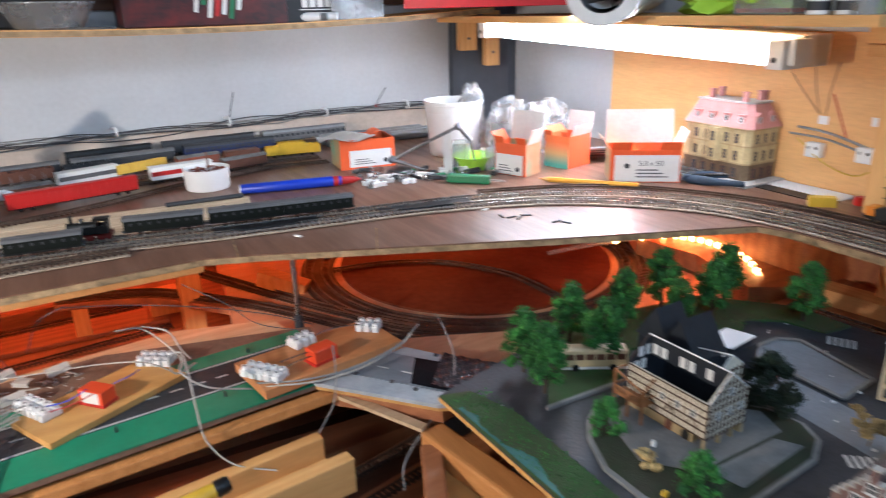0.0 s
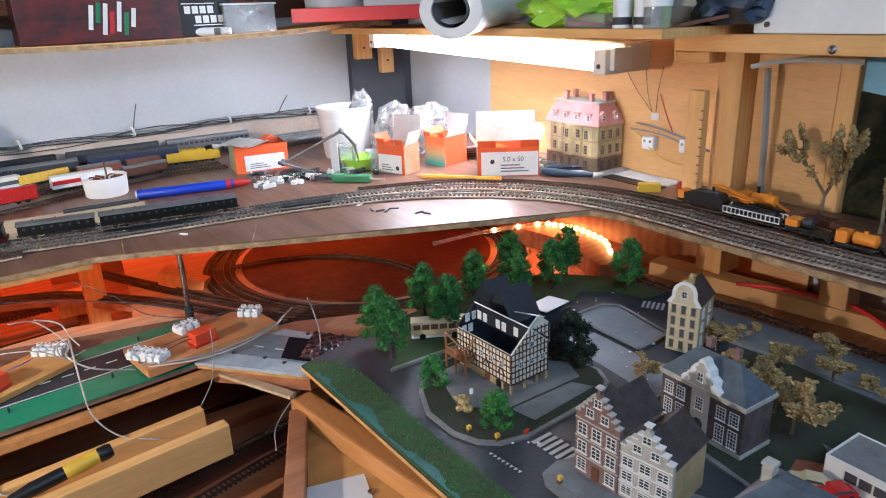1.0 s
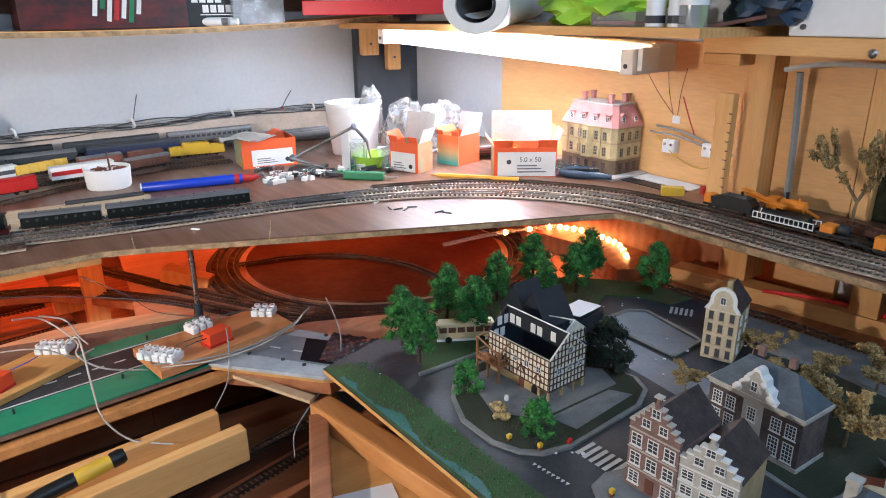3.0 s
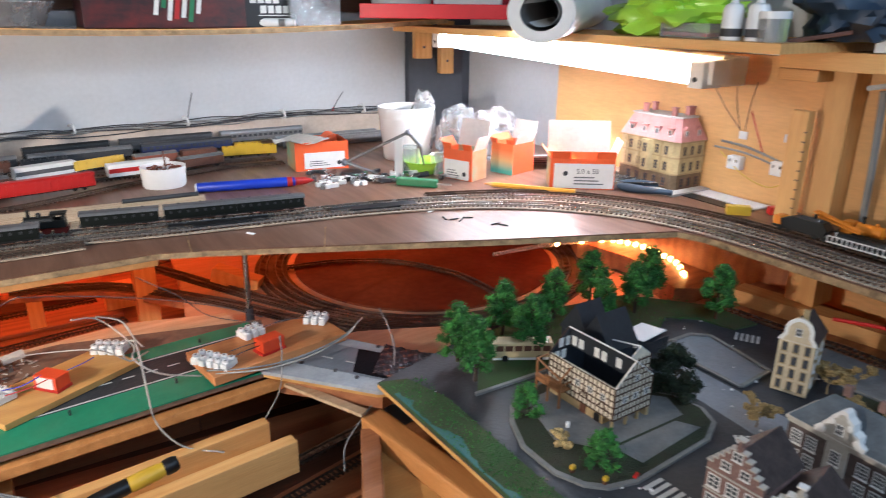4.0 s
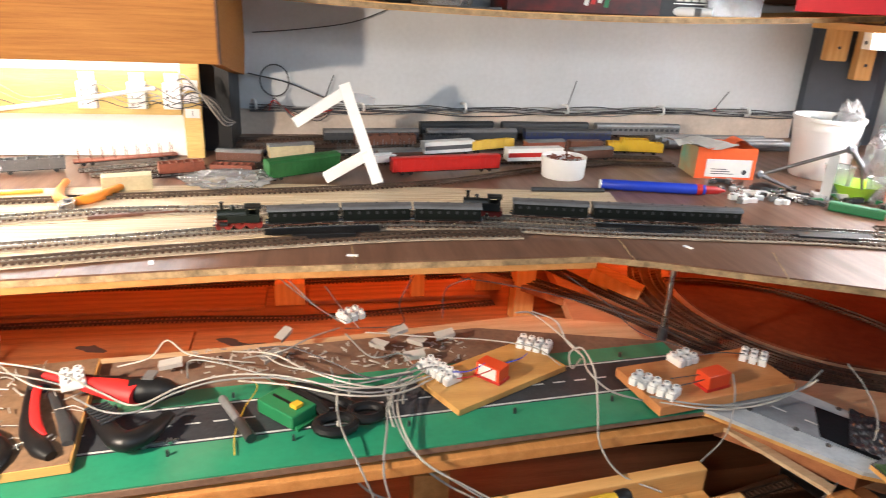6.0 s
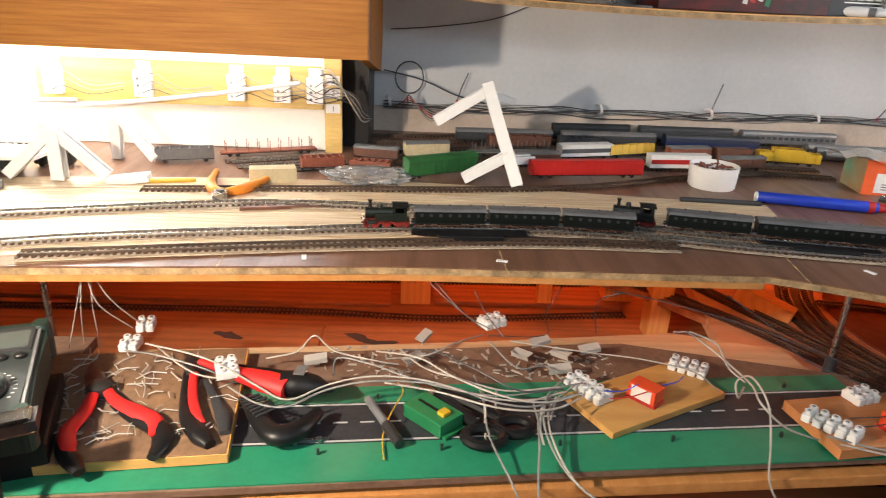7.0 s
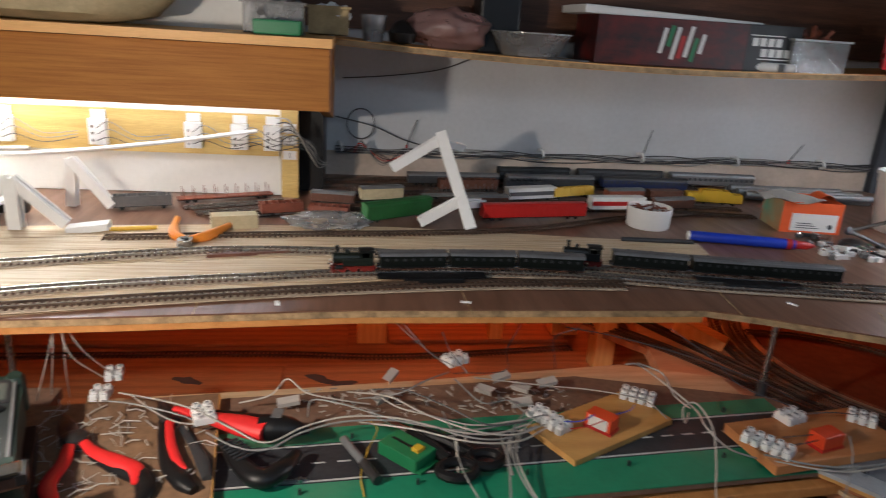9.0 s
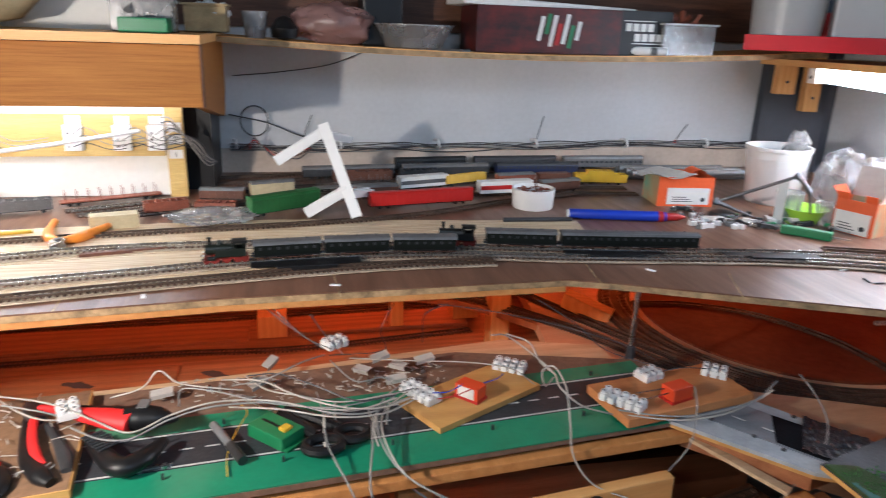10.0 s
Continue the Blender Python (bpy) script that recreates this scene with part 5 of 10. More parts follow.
# narrow canal house with a neck gable
can = thing("canal_house", "tall beige canal house with a bell gable", "house", pose(-0.262, -0.980, T + 0.001, 0, 0, -72) @ Matrix.Diagonal((1.08, 1.08, 1.06, 1.0)), group="model houses")
_o = [(-0.0135, 0), (0.0135, 0), (0.0135, 0.047), (0.0120, 0.050), (0.0098, 0.053), (0.0095, 0.060), (0.0075, 0.0645), (0.004, 0.0675), (0, 0.0685), (-0.004, 0.0675), (-0.0075, 0.0645), (-0.0095, 0.060), (-0.0098, 0.053), (-0.0120, 0.050), (-0.0135, 0.047)]
part("facade", Geo().prism(_o, 0, 0.003, flat()), "canalcream", can)
part("gable_trim", Geo().prism([(x * 1.12, z) for x, z in _o[2:]], -0.001, 0, flat()), "card", can, "white moulded gable")
part("gable_field", Geo().prism([(x * 0.80, 0.0475 + (z - 0.047) * 0.86) for x, z in _o[2:]], -0.0014, -0.001, flat()), "canalcream", can)
part("wall", Geo().box(-0.0130, 0.0130, 0.003, 0.042, 0, 0.046), "beige", can)
part("roof", Geo().prism([(-0.0140, 0.0455), (0.0140, 0.0455), (0, 0.063)], 0.003, 0.043, flat()), "roofbrown", can)
part("chimney", Geo().box(-0.002, 0.002, 0.014, 0.019, 0.055, 0.070), "beige", can)
for _k in range(4):
    for _c in (-0.0085, 0.0, 0.0085):
        win(can, pose(_c, -0.0001, 0.003 + _k * 0.0115), 0.0044, 0.0082, "beige", (0, 0))
win(can, pose(0, -0.0015, 0.0535), 0.0045, 0.0065)
for _k in range(3):
    win(can, pose(0.0131, 0.012, 0.006 + _k * 0.0135, 0, 0, 90), 0.0055, 0.008)
    win(can, pose(0.0131, 0.030, 0.006 + _k * 0.0135, 0, 0, 90), 0.0055, 0.008)

# second hall seen from above
hl = thing("corner_hall", "slate-roofed model hall with white pediment", "house", pose(-0.478, -1.204, T + 0.0027, 0, 0, -88), group="model houses")
part("wall", Geo().box(-0.032, 0.032, 0, 0.046, 0, 0.057), "greybrick", hl)
part("cornice", Geo().box(-0.034, 0.034, -0.002, 0.048, 0.057, 0.0592), "stone", hl)
_bm = bmesh.new()
_lo = [_bm.verts.new(p) for p in ((-0.034, -0.002, 0.0592), (0.034, -0.002, 0.0592), (0.034, 0.048, 0.0592), (-0.034, 0.048, 0.0592))]
_hi = [_bm.verts.new(p) for p in ((-0.020, 0.020, 0.073), (0.020, 0.020, 0.073), (0.020, 0.028, 0.073), (-0.020, 0.028, 0.073))]
_bm.faces.new(_hi)
_bm.faces.new(_lo[::-1])
for _i in range(4):
    _bm.faces.new((_lo[_i], _lo[(_i + 1) % 4], _hi[(_i + 1) % 4], _hi[_i]))
_g = Geo()
_g.bm.free()
_g.bm = _bm
part("roof", _g, "roofslate", hl, "blue slate hipped roof")
_pd = part("pediment", Geo().prism([(x * 0.8, z * 0.75) for x, z in _ped], -0.0025, 0.006, flat(pose(0, 0, 0.0592))), "card", hl, "white carved pediment")
part("scroll", Geo().prism([(x * 0.64, 0.001 + z * 0.62) for x, z in _ped], -0.0032, -0.0025, flat(pose(0, 0, 0.0592))), "stone", _pd)
for _s in (-1, 1):
    part("chimney", Geo().box(-0.003, 0.003, -0.003, 0.003, 0, 0.011, pose(_s * 0.027, 0.026, 0.064)).box(-0.0036, 0.0036, -0.0036, 0.0036, 0.011, 0.013, pose(_s * 0.027, 0.026, 0.064)), "stone", hl)
for _k in range(3):
    for _i in range(5):
        win(hl, pose(-0.025 + 0.0125 * _i, -0.0002, 0.005 + 0.0175 * _k), 0.0075, 0.012, bars=(2, 3))
for _y in (0.012, 0.034):
    for _k in range(3):
        win(hl, pose(-0.0321, _y, 0.006 + 0.0175 * _k, 0, 0, -90), 0.0070, 0.0110, bars=(2, 3))

# white flat-roofed shed
shed = thing("flat_shed", "white flat-roofed model workshop with dark windows", "shed", pose(-0.340, -1.178, T + 0.0005, 0, 0, -92), group="model houses")
part("wall", Geo().box(-0.022, 0.024, 0, 0.042, 0.0, 0.0205), "card", shed)
part("roof", Geo().box(-0.0205, 0.0225, 0.0015, 0.0405, 0.0205, 0.0209), "kerb", shed, "grey gravel roof")
part("parapet", Geo().box(-0.0222, 0.0242, -0.0002, 0.0010, 0.0205, 0.0214).box(-0.0222, -0.0210, 0.0010, 0.0422, 0.0205, 0.0214).box(0.0230, 0.0242, 0.0010, 0.0422, 0.0205, 0.0214).box(-0.0210, 0.0230, 0.0410, 0.0422, 0.0205, 0.0214), "card", shed)
for _i in range(3):
    win(shed, pose(-0.004 + 0.0095 * _i, -0.0002, 0.0088), 0.0078, 0.0070, "ink", (0, 0), False)
part("annexe", Geo().box(0.0245, 0.075, 0.006, 0.040, 0, 0.0150), "card", shed)
part("annexe_roof", Geo().box(0.0245, 0.076, 0.005, 0.041, 0.0150, 0.0162), "kerb", shed)


def car(m, label, paint):
    t = thing("model_car", label, "car", m, "model cars")
    side = [(-0.013, 0.002), (0.013, 0.002), (0.0132, 0.005), (0.012, 0.0062), (0.006, 0.0066), (0.0025, 0.0094), (-0.007, 0.0094), (-0.0105, 0.0066), (-0.0130, 0.006)]
    b = part("body", Geo().prism(side, -0.0055, 0.0055, flat()), paint, t)
    part("glasshouse", Geo().prism([(0.0052, 0.0069), (0.0022, 0.0092), (-0.0068, 0.0092), (-0.0098, 0.0069)], -0.0057, 0.0057, flat()), "pane", b)
    for x in (-0.008, 0.008):
        for y in (-0.0052, 0.0052):
            part("wheel", Geo().cyl(0.0024, -0.0008, 0.0008, 12, pose(x, y, 0.0024, 90, 0, 0)), "black", t)
    for y in (-0.0038, 0.0038):
        part("headlight", Geo().cyl(0.0010, 0, 0.0005, 8, pose(0.0130, y, 0.0047, 0, 90, 0)), "card", t)
    return t


car(pose(-0.355, -1.172, T + 0.0032, 0, 0, 150), "small red model car in the yard", "red")
car(pose(-0.357, -1.156, T + 0.0032, 0, 0, 120), "small sand-coloured model car", "cream")

bus = thing("model_bus", "beige model coach with dark windows under the trees", "bus", pose(-0.424, -0.806, T + 0.0022, 0, 0, -30))
part("body", Geo().box(-0.029, 0.029, -0.0078, 0.0078, 0.003, 0.0195, None, 0.002), "busbeige", bus)
part("skirt", Geo().box(-0.0285, 0.0285, -0.0075, 0.0075, 0.0015, 0.004), "card", bus)
for _s in (-1, 1):
    for _i in range(6):
        part("window", Geo().box(-0.0036, 0.0036, -0.0002, 0.0002, 0, 0.0055, pose(-0.0225 + 0.009 * _i, _s * 0.0079, 0.011)), "brown", bus)
    for _x in (-0.017, 0.016):
        part("wheel", Geo().cyl(0.0033, -0.001, 0.001, 14, pose(_x, _s * 0.0070, 0.0033, 90, 0, 0)), "black", bus)
part("windscreen", Geo().box(-0.0002, 0.0002, -0.0065, 0.0065, 0.010, 0.017, pose(-0.0291, 0, 0)), "pane", bus)

# half-timbered house, roof still open on the street side
hs = thing("half_timbered_house", "half-timbered model house with an unfinished open roof", "house", pose(-0.4430, -0.9045, T + 0.003, 0, 0, -88), group="model houses")
_HW, _DP, _B, _E, _RZ = 0.0375, 0.044, 0.0095, 0.0385, 0.0570      # half front, depth, storey floor, eaves, ridge
_side = Matrix(((0, 0, 1, 0), (1, 0, 0, 0), (0, 1, 0, 0), (0, 0, 0, 1)))
part("ground_floor", Geo().box(-_HW + 0.001, _HW - 0.012, 0.002, 0.0032, 0, _B).box(-_HW + 0.001, _HW - 0.001, _DP - 0.0022, _DP - 0.001, 0, _B).box(-_HW + 0.001, -_HW + 0.0022, 0.0032, _DP - 0.0022, 0, _B).box(_HW - 0.0135, _HW - 0.012, 0.0032, _DP - 0.0022, 0, _B), "beige", hs, "plastered ground floor")
for _y in (0.002, 0.018, 0.032, 0.044):
    part("pillar", Geo().box(_HW - 0.003, _HW - 0.001, _y - 0.001, _y + 0.001, 0, _B), "beige", hs)
part("archway", Geo().prism([(-0.0032, 0), (0.0032, 0), (0.0032, 0.0055), (0.0018, 0.0075), (-0.0018, 0.0075), (-0.0032, 0.0055)], 0.0014, 0.0020, flat(pose(_HW - 0.018, 0, 0))), "black", hs, "dark arched opening")
part("door", Geo().box(-0.003, 0.003, 0.0012, 0.0020, 0, 0.0085, pose(0.004, 0, 0)), "brown", hs)
part("floor_slab", Geo().box(-_HW + 0.002, _HW - 0.002, 0.0024, _DP - 0.0024, _B, _B + 0.0008), "roofdark", hs)
part("front_wall", Geo().box(-_HW, _HW, 0, 0.0014, _B, _E), "infill", hs)
part("back_wall", Geo().box(-_HW, _HW, _DP - 0.0014, _DP, _B, _E + 0.004), "roofdark", hs)
_gab = [(0.0, _B), (_DP, _B), (_DP, _E), (_DP / 2, _RZ), (0.0, _E)]
_lin = [(0.002, _B + 0.0005), (_DP - 0.002, _B + 0.0005), (_DP - 0.002, _E - 0.001), (_DP / 2, _RZ - 0.0015), (0.002, _E - 0.001)]
part("gable_wall", Geo().prism(_gab, _HW - 0.0014, _HW, _side), "infill", hs)
part("gable_wall", Geo().prism(_gab, -_HW, -_HW + 0.0014, _side), "roofdark", hs)
part("gable_lining", Geo().prism(_lin, _HW - 0.0020, _HW - 0.0014, _side), "roofdark", hs)
part("front_lining", Geo().box(-_HW + 0.002, _HW - 0.002, 0.0014, 0.0020, _B + 0.0005, _E - 0.0005), "roofdark", hs, "black card lining")
part("ridge", Geo().rod((-_HW, _DP / 2, _RZ), (_HW, _DP / 2, _RZ), 0.0006, 6), "card", hs, "pale bare ridge edge")
part("inner_wall", Geo().prism([(-_HW + 0.0015, _RZ - 0.017), (_HW - 0.0022, _RZ - 0.017), (_HW - 0.0022, _RZ - 0.0008), (-_HW + 0.0015, _RZ - 0.0008)], _DP / 2 + 0.0002, _DP / 2 + 0.0010, flat()), "roofdark", hs, "black card wall below the ridge")
for _i in range(17):
    _x = -_HW + 0.0008 + (2 * _HW - 0.0016) * _i / 16
    part("stud", Geo().box(-0.00042, 0.00042, -0.0005, 0, _B, _E, pose(_x, 0, 0)), "timber", hs)
for _i in range(6):
    _z = _B + (_E - _B - 0.0009) * _i / 5
    part("rail", Geo().box(-_HW - 0.0002, _HW + 0.0002, -0.0006, 0, _z, _z + 0.0009), "timber", hs)
    part("rail", Geo().box(0, 0.0006, 0, _DP, _z, _z + 0.0009, pose(_HW, 0, 0)), "timber", hs)
for _i in range(7):
    part("brace", Geo().box(-0.0005, 0.0005, -0.0007, 0, 0, 0.0110, pose(-0.030 + 0.0100 * _i, 0, _B + 0.0055, 0, (32 if _i % 2 else -32), 0)), "timber", hs)
for _i in range(11):
    _y = 0.0005 + (_DP - 0.0010) * _i / 10
    _zt = _E + (_RZ - _E) * (1 - abs(_y - _DP / 2) / (_DP / 2))
    part("stud", Geo().box(0, 0.0006, -0.00045, 0.00045, _B, _zt, pose(_HW, _y, 0)), "timber", hs)
for _z, _k in ((_E + 0.005, 0.70), (_E + 0.010, 0.44)):
    part("rail", Geo().box(0, 0.0006, _DP / 2 * (1 - _k), _DP / 2 * (1 + _k), _z, _z + 0.0009, pose(_HW, 0, 0)), "timber", hs)
for _x in (-0.002, 0.012, 0.026):
    win(hs, pose(_x, -0.0007, 0.0235), 0.0052, 0.0058, "card", (1, 1), False)
for _y in (0.011, 0.0235, 0.036):
    win(hs, pose(_HW + 0.0007, _y, 0.0235, 0, 0, 90), 0.0052, 0.0058, "card", (1, 1), False)
win(hs, pose(_HW + 0.0007, 0.0235, 0.0395, 0, 0, 90), 0.0050, 0.0055, "card", (1, 0), False)
for _x, _z in ((-0.030, 0.0), (-0.022, 0.0), (-0.004, 0.0), (0.004, 0.0), (0.020, 0.001)):
    part("inner_window", Geo().box(-0.0028, 0.0028, -0.0004, 0, 0, 0.0085, pose(_x, _DP / 2, _RZ - 0.0150 + _z)), "card", hs)
for _y, _z in ((0.008, 0.0290), (0.0155, 0.0290), (0.0120, 0.0405), (0.0200, 0.0405)):
    part("inner_window", Geo().box(0, 0.0004, -0.0026, 0.0026, 0, 0.0085, pose(-_HW + 0.0014, _y, _z)), "card", hs)
part("roof_edge", Geo().rod((_HW, 0, _E), (_HW, _DP / 2, _RZ), 0.0005, 6).rod((_HW, _DP / 2, _RZ), (_HW, _DP, _E), 0.0006, 6), "card", hs, "pale bare gable edge")
part("roof_edge", Geo().rod((-_HW, 0, _E), (-_HW, _DP / 2, _RZ), 0.0005, 6), "timber", hs)
# rear wing: two black cross roofs and an open timbered end
part("rear_wing", Geo().box(-0.068, -0.008, _DP, _DP + 0.030, 0, _E), "roofdark", hs)
part("rear_wing", Geo().box(-0.036, -0.006, _DP + 0.0302, _DP + 0.076, 0, 0.034), "roofdark", hs)
part("roof", Geo().prism([(-0.072, _E), (-0.036, _E), (-0.053, _E + 0.028)], 0.0445, _DP + 0.032, flat()), "roofdark", hs, "black cross-gable roof")
part("roof", Geo().prism([(-0.044, _E), (-0.006, _E), (-0.025, _E + 0.029)], 0.0410, _DP + 0.034, flat()), "roofdark", hs, "black cross-gable roof")
_rg2 = [(_DP - 0.004, 0.020), (_DP + 0.022, 0.020), (_DP + 0.022, _E + 0.003), (_DP + 0.008, _E + 0.014), (_DP - 0.004, _E + 0.005)]
_rx = _HW - 0.020
part("rear_gable", Geo().prism(_rg2, _rx - 0.0014, _rx, _side), "infill", hs, "timbered end of the rear wing")
part("rear_lining", Geo().prism([(y * 0.99 + 0.0006, z * 0.98) for y, z in _rg2], _rx - 0.0020, _rx - 0.0014, _side), "roofdark", hs)
part("rear_edge", Geo().rod((_rx - 0.001, _DP - 0.004, _E + 0.005), (_rx - 0.001, _DP + 0.008, _E + 0.014), 0.0006, 6).rod((_rx - 0.001, _DP + 0.008, _E + 0.014), (_rx - 0.001, _DP + 0.022, _E + 0.003), 0.0006, 6).rod((-0.010, _DP + 0.004, _E + 0.010), (_rx - 0.001, _DP + 0.008, _E + 0.014), 0.0006, 6), "card", hs, "pale bare roof edge")
for _i in range(6):
    part("stud", Geo().box(0, 0.0006, -0.00045, 0.00045, 0.020, _E + 0.004, pose(_rx, _DP - 0.0030 + 0.0047 * _i, 0)), "timber", hs)
for _i in range(4):
    part("rail", Geo().box(0, 0.0006, _DP - 0.003, _DP + 0.0215, 0.020 + 0.0066 * _i, 0.0209 + 0.0066 * _i, pose(_rx, 0, 0)), "timber", hs)
part("inner_window", Geo().box(-0.0004, 0, -0.0045, 0.0045, 0, 0.0100, pose(_rx - 0.0020, _DP + 0.0085, _E - 0.002)), "card", hs)
part("roof_sheet", Geo().box(0, 0.026, 0, 0.036, 0, 0.0008, pose(-0.033, _DP + 0.040, 0.0345, 0, -4, 6)), "paper", hs, "loose white underside of a roof sheet")
_bl = part("balcony", Geo().box(-0.040, -0.010, -0.0125, 0, 0.0150, 0.0162), "balcony", hs, "brown wooden balcony on posts")
for _x, _t2 in ((-0.0392, 0.0360), (-0.025, 0.024), (-0.0108, 0.0280)):
    part("post", Geo().box(-0.0008, 0.0008, -0.0125, -0.0109, 0, _t2, pose(_x, 0, 0)), "balcony", _bl)
part("railing", Geo().box(-0.040, -0.010, -0.0125, -0.0118, 0.0215, 0.0228).box(-0.040, -0.010, -0.0125, -0.0118, 0.0165, 0.0178).box(-0.040, -0.0392, -0.0118, 0, 0.0215, 0.0228).box(-0.0108, -0.010, -0.0118, 0, 0.0215, 0.0228), "balcony", _bl)
for _i in range(10):
    part("baluster", Geo().box(-0.0007, 0.0007, -0.0124, -0.0119, 0.0162, 0.0215, pose(-0.0385 + 0.0030 * _i, 0, 0)), "balcony", _bl)
part("balcony_roof_edge", Geo().rod((-0.0392, -0.0118, 0.0355), (-0.0108, -0.0118, 0.0275), 0.0009, 6).rod((-0.0392, -0.0118, 0.0355), (-0.0392, 0, 0.0355), 0.0008, 6).rod((-0.0108, -0.0118, 0.0275), (-0.0108, 0, 0.0355), 0.0009, 6), "balcony", _bl)

for _x, _y in ((-0.491, -0.984), (-0.488, -1.050), (-0.502, -0.962)):
    _b = thing("yellow_bollard", "tiny yellow street box on the kerb", "street box", pose(_x, _y, T + 0.0022), group="street boxes")
    part("foot", Geo().box(-0.0016, 0.0016, -0.0012, 0.0012, 0, 0.003), "brown", _b)
    part("head", Geo().box(-0.0018, 0.0018, -0.0016, 0.0016, 0.003, 0.0062, None, 0.0004), "yellow", _b)
solid("red_marker", Geo().box(-0.003, 0.003, -0.0014, 0.0014, 0, 0.0022, pose(-0.466, -0.990, T + 0.0022, 0, 0, 20), 0.0004), "red", "tiny red model bench on the kerb", "bench")
solid("white_keg", Geo().lathe([(0.0016, 0), (0.0019, 0.002), (0.0016, 0.0045)], 12, pose(-0.4665, -0.918, T + 0.003)), "card", "tiny white barrel on the patio", "barrel", smooth=True)


# ---- trees ----
def clump(g, c, r, rng, sub=1):
    """A rough leafy knob."""
    res = bmesh.ops.create_icosphere(g.bm, subdivisions=sub, radius=r, matrix=Matrix.Translation(c))
    for v in res["verts"]:
        d = v.co - Vector(c)
        v.co = Vector(c) + d * (0.62 + 0.75 * rng.random())


def tree_thing(name, label, h, spread, seed, leaf="leaf", trunk=0.28, knobs=70, group="model trees", bark="bark"):
    rng = random.Random(seed)
    t = thing(name, label, "tree", None, group)
    g = Geo()
    g.sweep([(0, 0, 0), (0.0006, 0.0003, h * trunk), (0.0, 0.0, h * 0.8)], [h * 0.030, h * 0.020, h * 0.006], 8)
    for i in range(9):
        a, z = rng.uniform(0, 6.28), h * rng.uniform(trunk * 0.9, 0.75)
        e = spread * rng.uniform(0.5, 0.85)
        g.sweep([(0, 0, z), (e * 0.5 * math.cos(a), e * 0.5 * math.sin(a), z + h * 0.06), (e * math.cos(a), e * math.sin(a), z + h * 0.10)], [h * 0.012, h * 0.008, h * 0.003], 5)
    part("trunk", g, bark, t)
    g = Geo()
    lobes = []
    for i in range(26):
        k = (i + rng.random()) / 26
        prof = math.sin(math.pi * min(1, 0.20 + 0.80 * k)) ** 0.75
        a = 2.4 * i + rng.uniform(-0.5, 0.5)
        r = spread * prof * rng.uniform(0.35, 0.88)
        lobes.append((Vector((r * math.cos(a), r * math.sin(a), h * (trunk * 0.95 + (0.93 - trunk * 0.95) * k))), spread * rng.uniform(0.20, 0.38)))
    for c, q in lobes:
        clump(g, c, q * 0.62, rng)
        for i in range(knobs // 14):
            d = Vector([rng.gauss(0, 1) for _ in range(3)]).normalized()
            clump(g, c + d * q * 0.7, q * rng.uniform(0.16, 0.30), rng)
    for i in range(knobs * 30):
        c, q = lobes[rng.randrange(26)]
        d = Vector([rng.gauss(0, 1) for _ in range(3)]).normalized()
        p = c + Vector((d.x, d.y, d.z * 0.8)) * q * rng.uniform(0.72, 1.30)
        s = h * rng.uniform(0.007, 0.019)
        vs = [g.bm.verts.new(p + Vector([rng.uniform(-s, s) for _ in range(3)])) for _ in range(4)]
        for f in ((0, 1, 2), (0, 2, 3), (0, 3, 1), (1, 3, 2)):
            g.bm.faces.new([vs[j] for j in f])
    part("crown", g, leaf, t)
    return t


_ta = tree_thing("model_tree", "green flocked model tree on a short trunk", 0.067, 0.0205, 1, trunk=0.22, knobs=150)
_tb = tree_thing("model_tree", "green flocked model tree on a short trunk", 0.062, 0.0205, 2, trunk=0.22, knobs=150)
_ta.matrix_world = pose(-0.487, -0.818, T + 0.002)
_tb.matrix_world = pose(-0.481, -0.780, T + 0.002, 0, 0, 40)
for _i, (_x, _y, _s) in enumerate(((-0.410, -0.757, 1.0), (-0.413, -0.806, 1.0), (-0.338, -0.754, 0.95), (-0.277, -0.747, 1.0), (-0.300, -0.790, 0.85), (-0.250, -0.790, 0.95), (-0.206, -0.770, 1.05), (-0.185, -0.848, 0.98))):
    _c = copy_thing(_ta if _i % 2 else _tb, pose(_x, _y, T + 0.002, 0, 0, 67 * _i))
    _c.scale = (_s, _s, _s)
_td = tree_thing("dark_tree", "dark olive rounded model tree beside the house", 0.050, 0.0235, 5, "leafdark", 0.10, 260)
_td.matrix_world = pose(-0.357, -0.932, T + 0.0026)
_bu = tree_thing("model_bush", "bright green model bush on the house plot", 0.033, 0.0165, 8, "leaf", 0.08, 90, "model bushes")
_bu.matrix_world = pose(-0.486, -0.890, T + 0.0026)
copy_thing(_bu, pose(-0.480, -0.970, T + 0.0026, 0, 0, 100))
_dr = random.Random(21)
_g = Geo()
for _i in range(40):
    clump(_g, (_dr.uniform(-0.010, 0.012), _dr.uniform(-0.006, 0.006), 0.001 + 0.003 * _dr.random()), 0.0022, _dr)
solid("dry_shrub", _g, "leafdry", "low tan dry shrub beside the patio", "shrub", m=pose(-0.484, -0.930, T + 0.0026, 0, 0, 60))


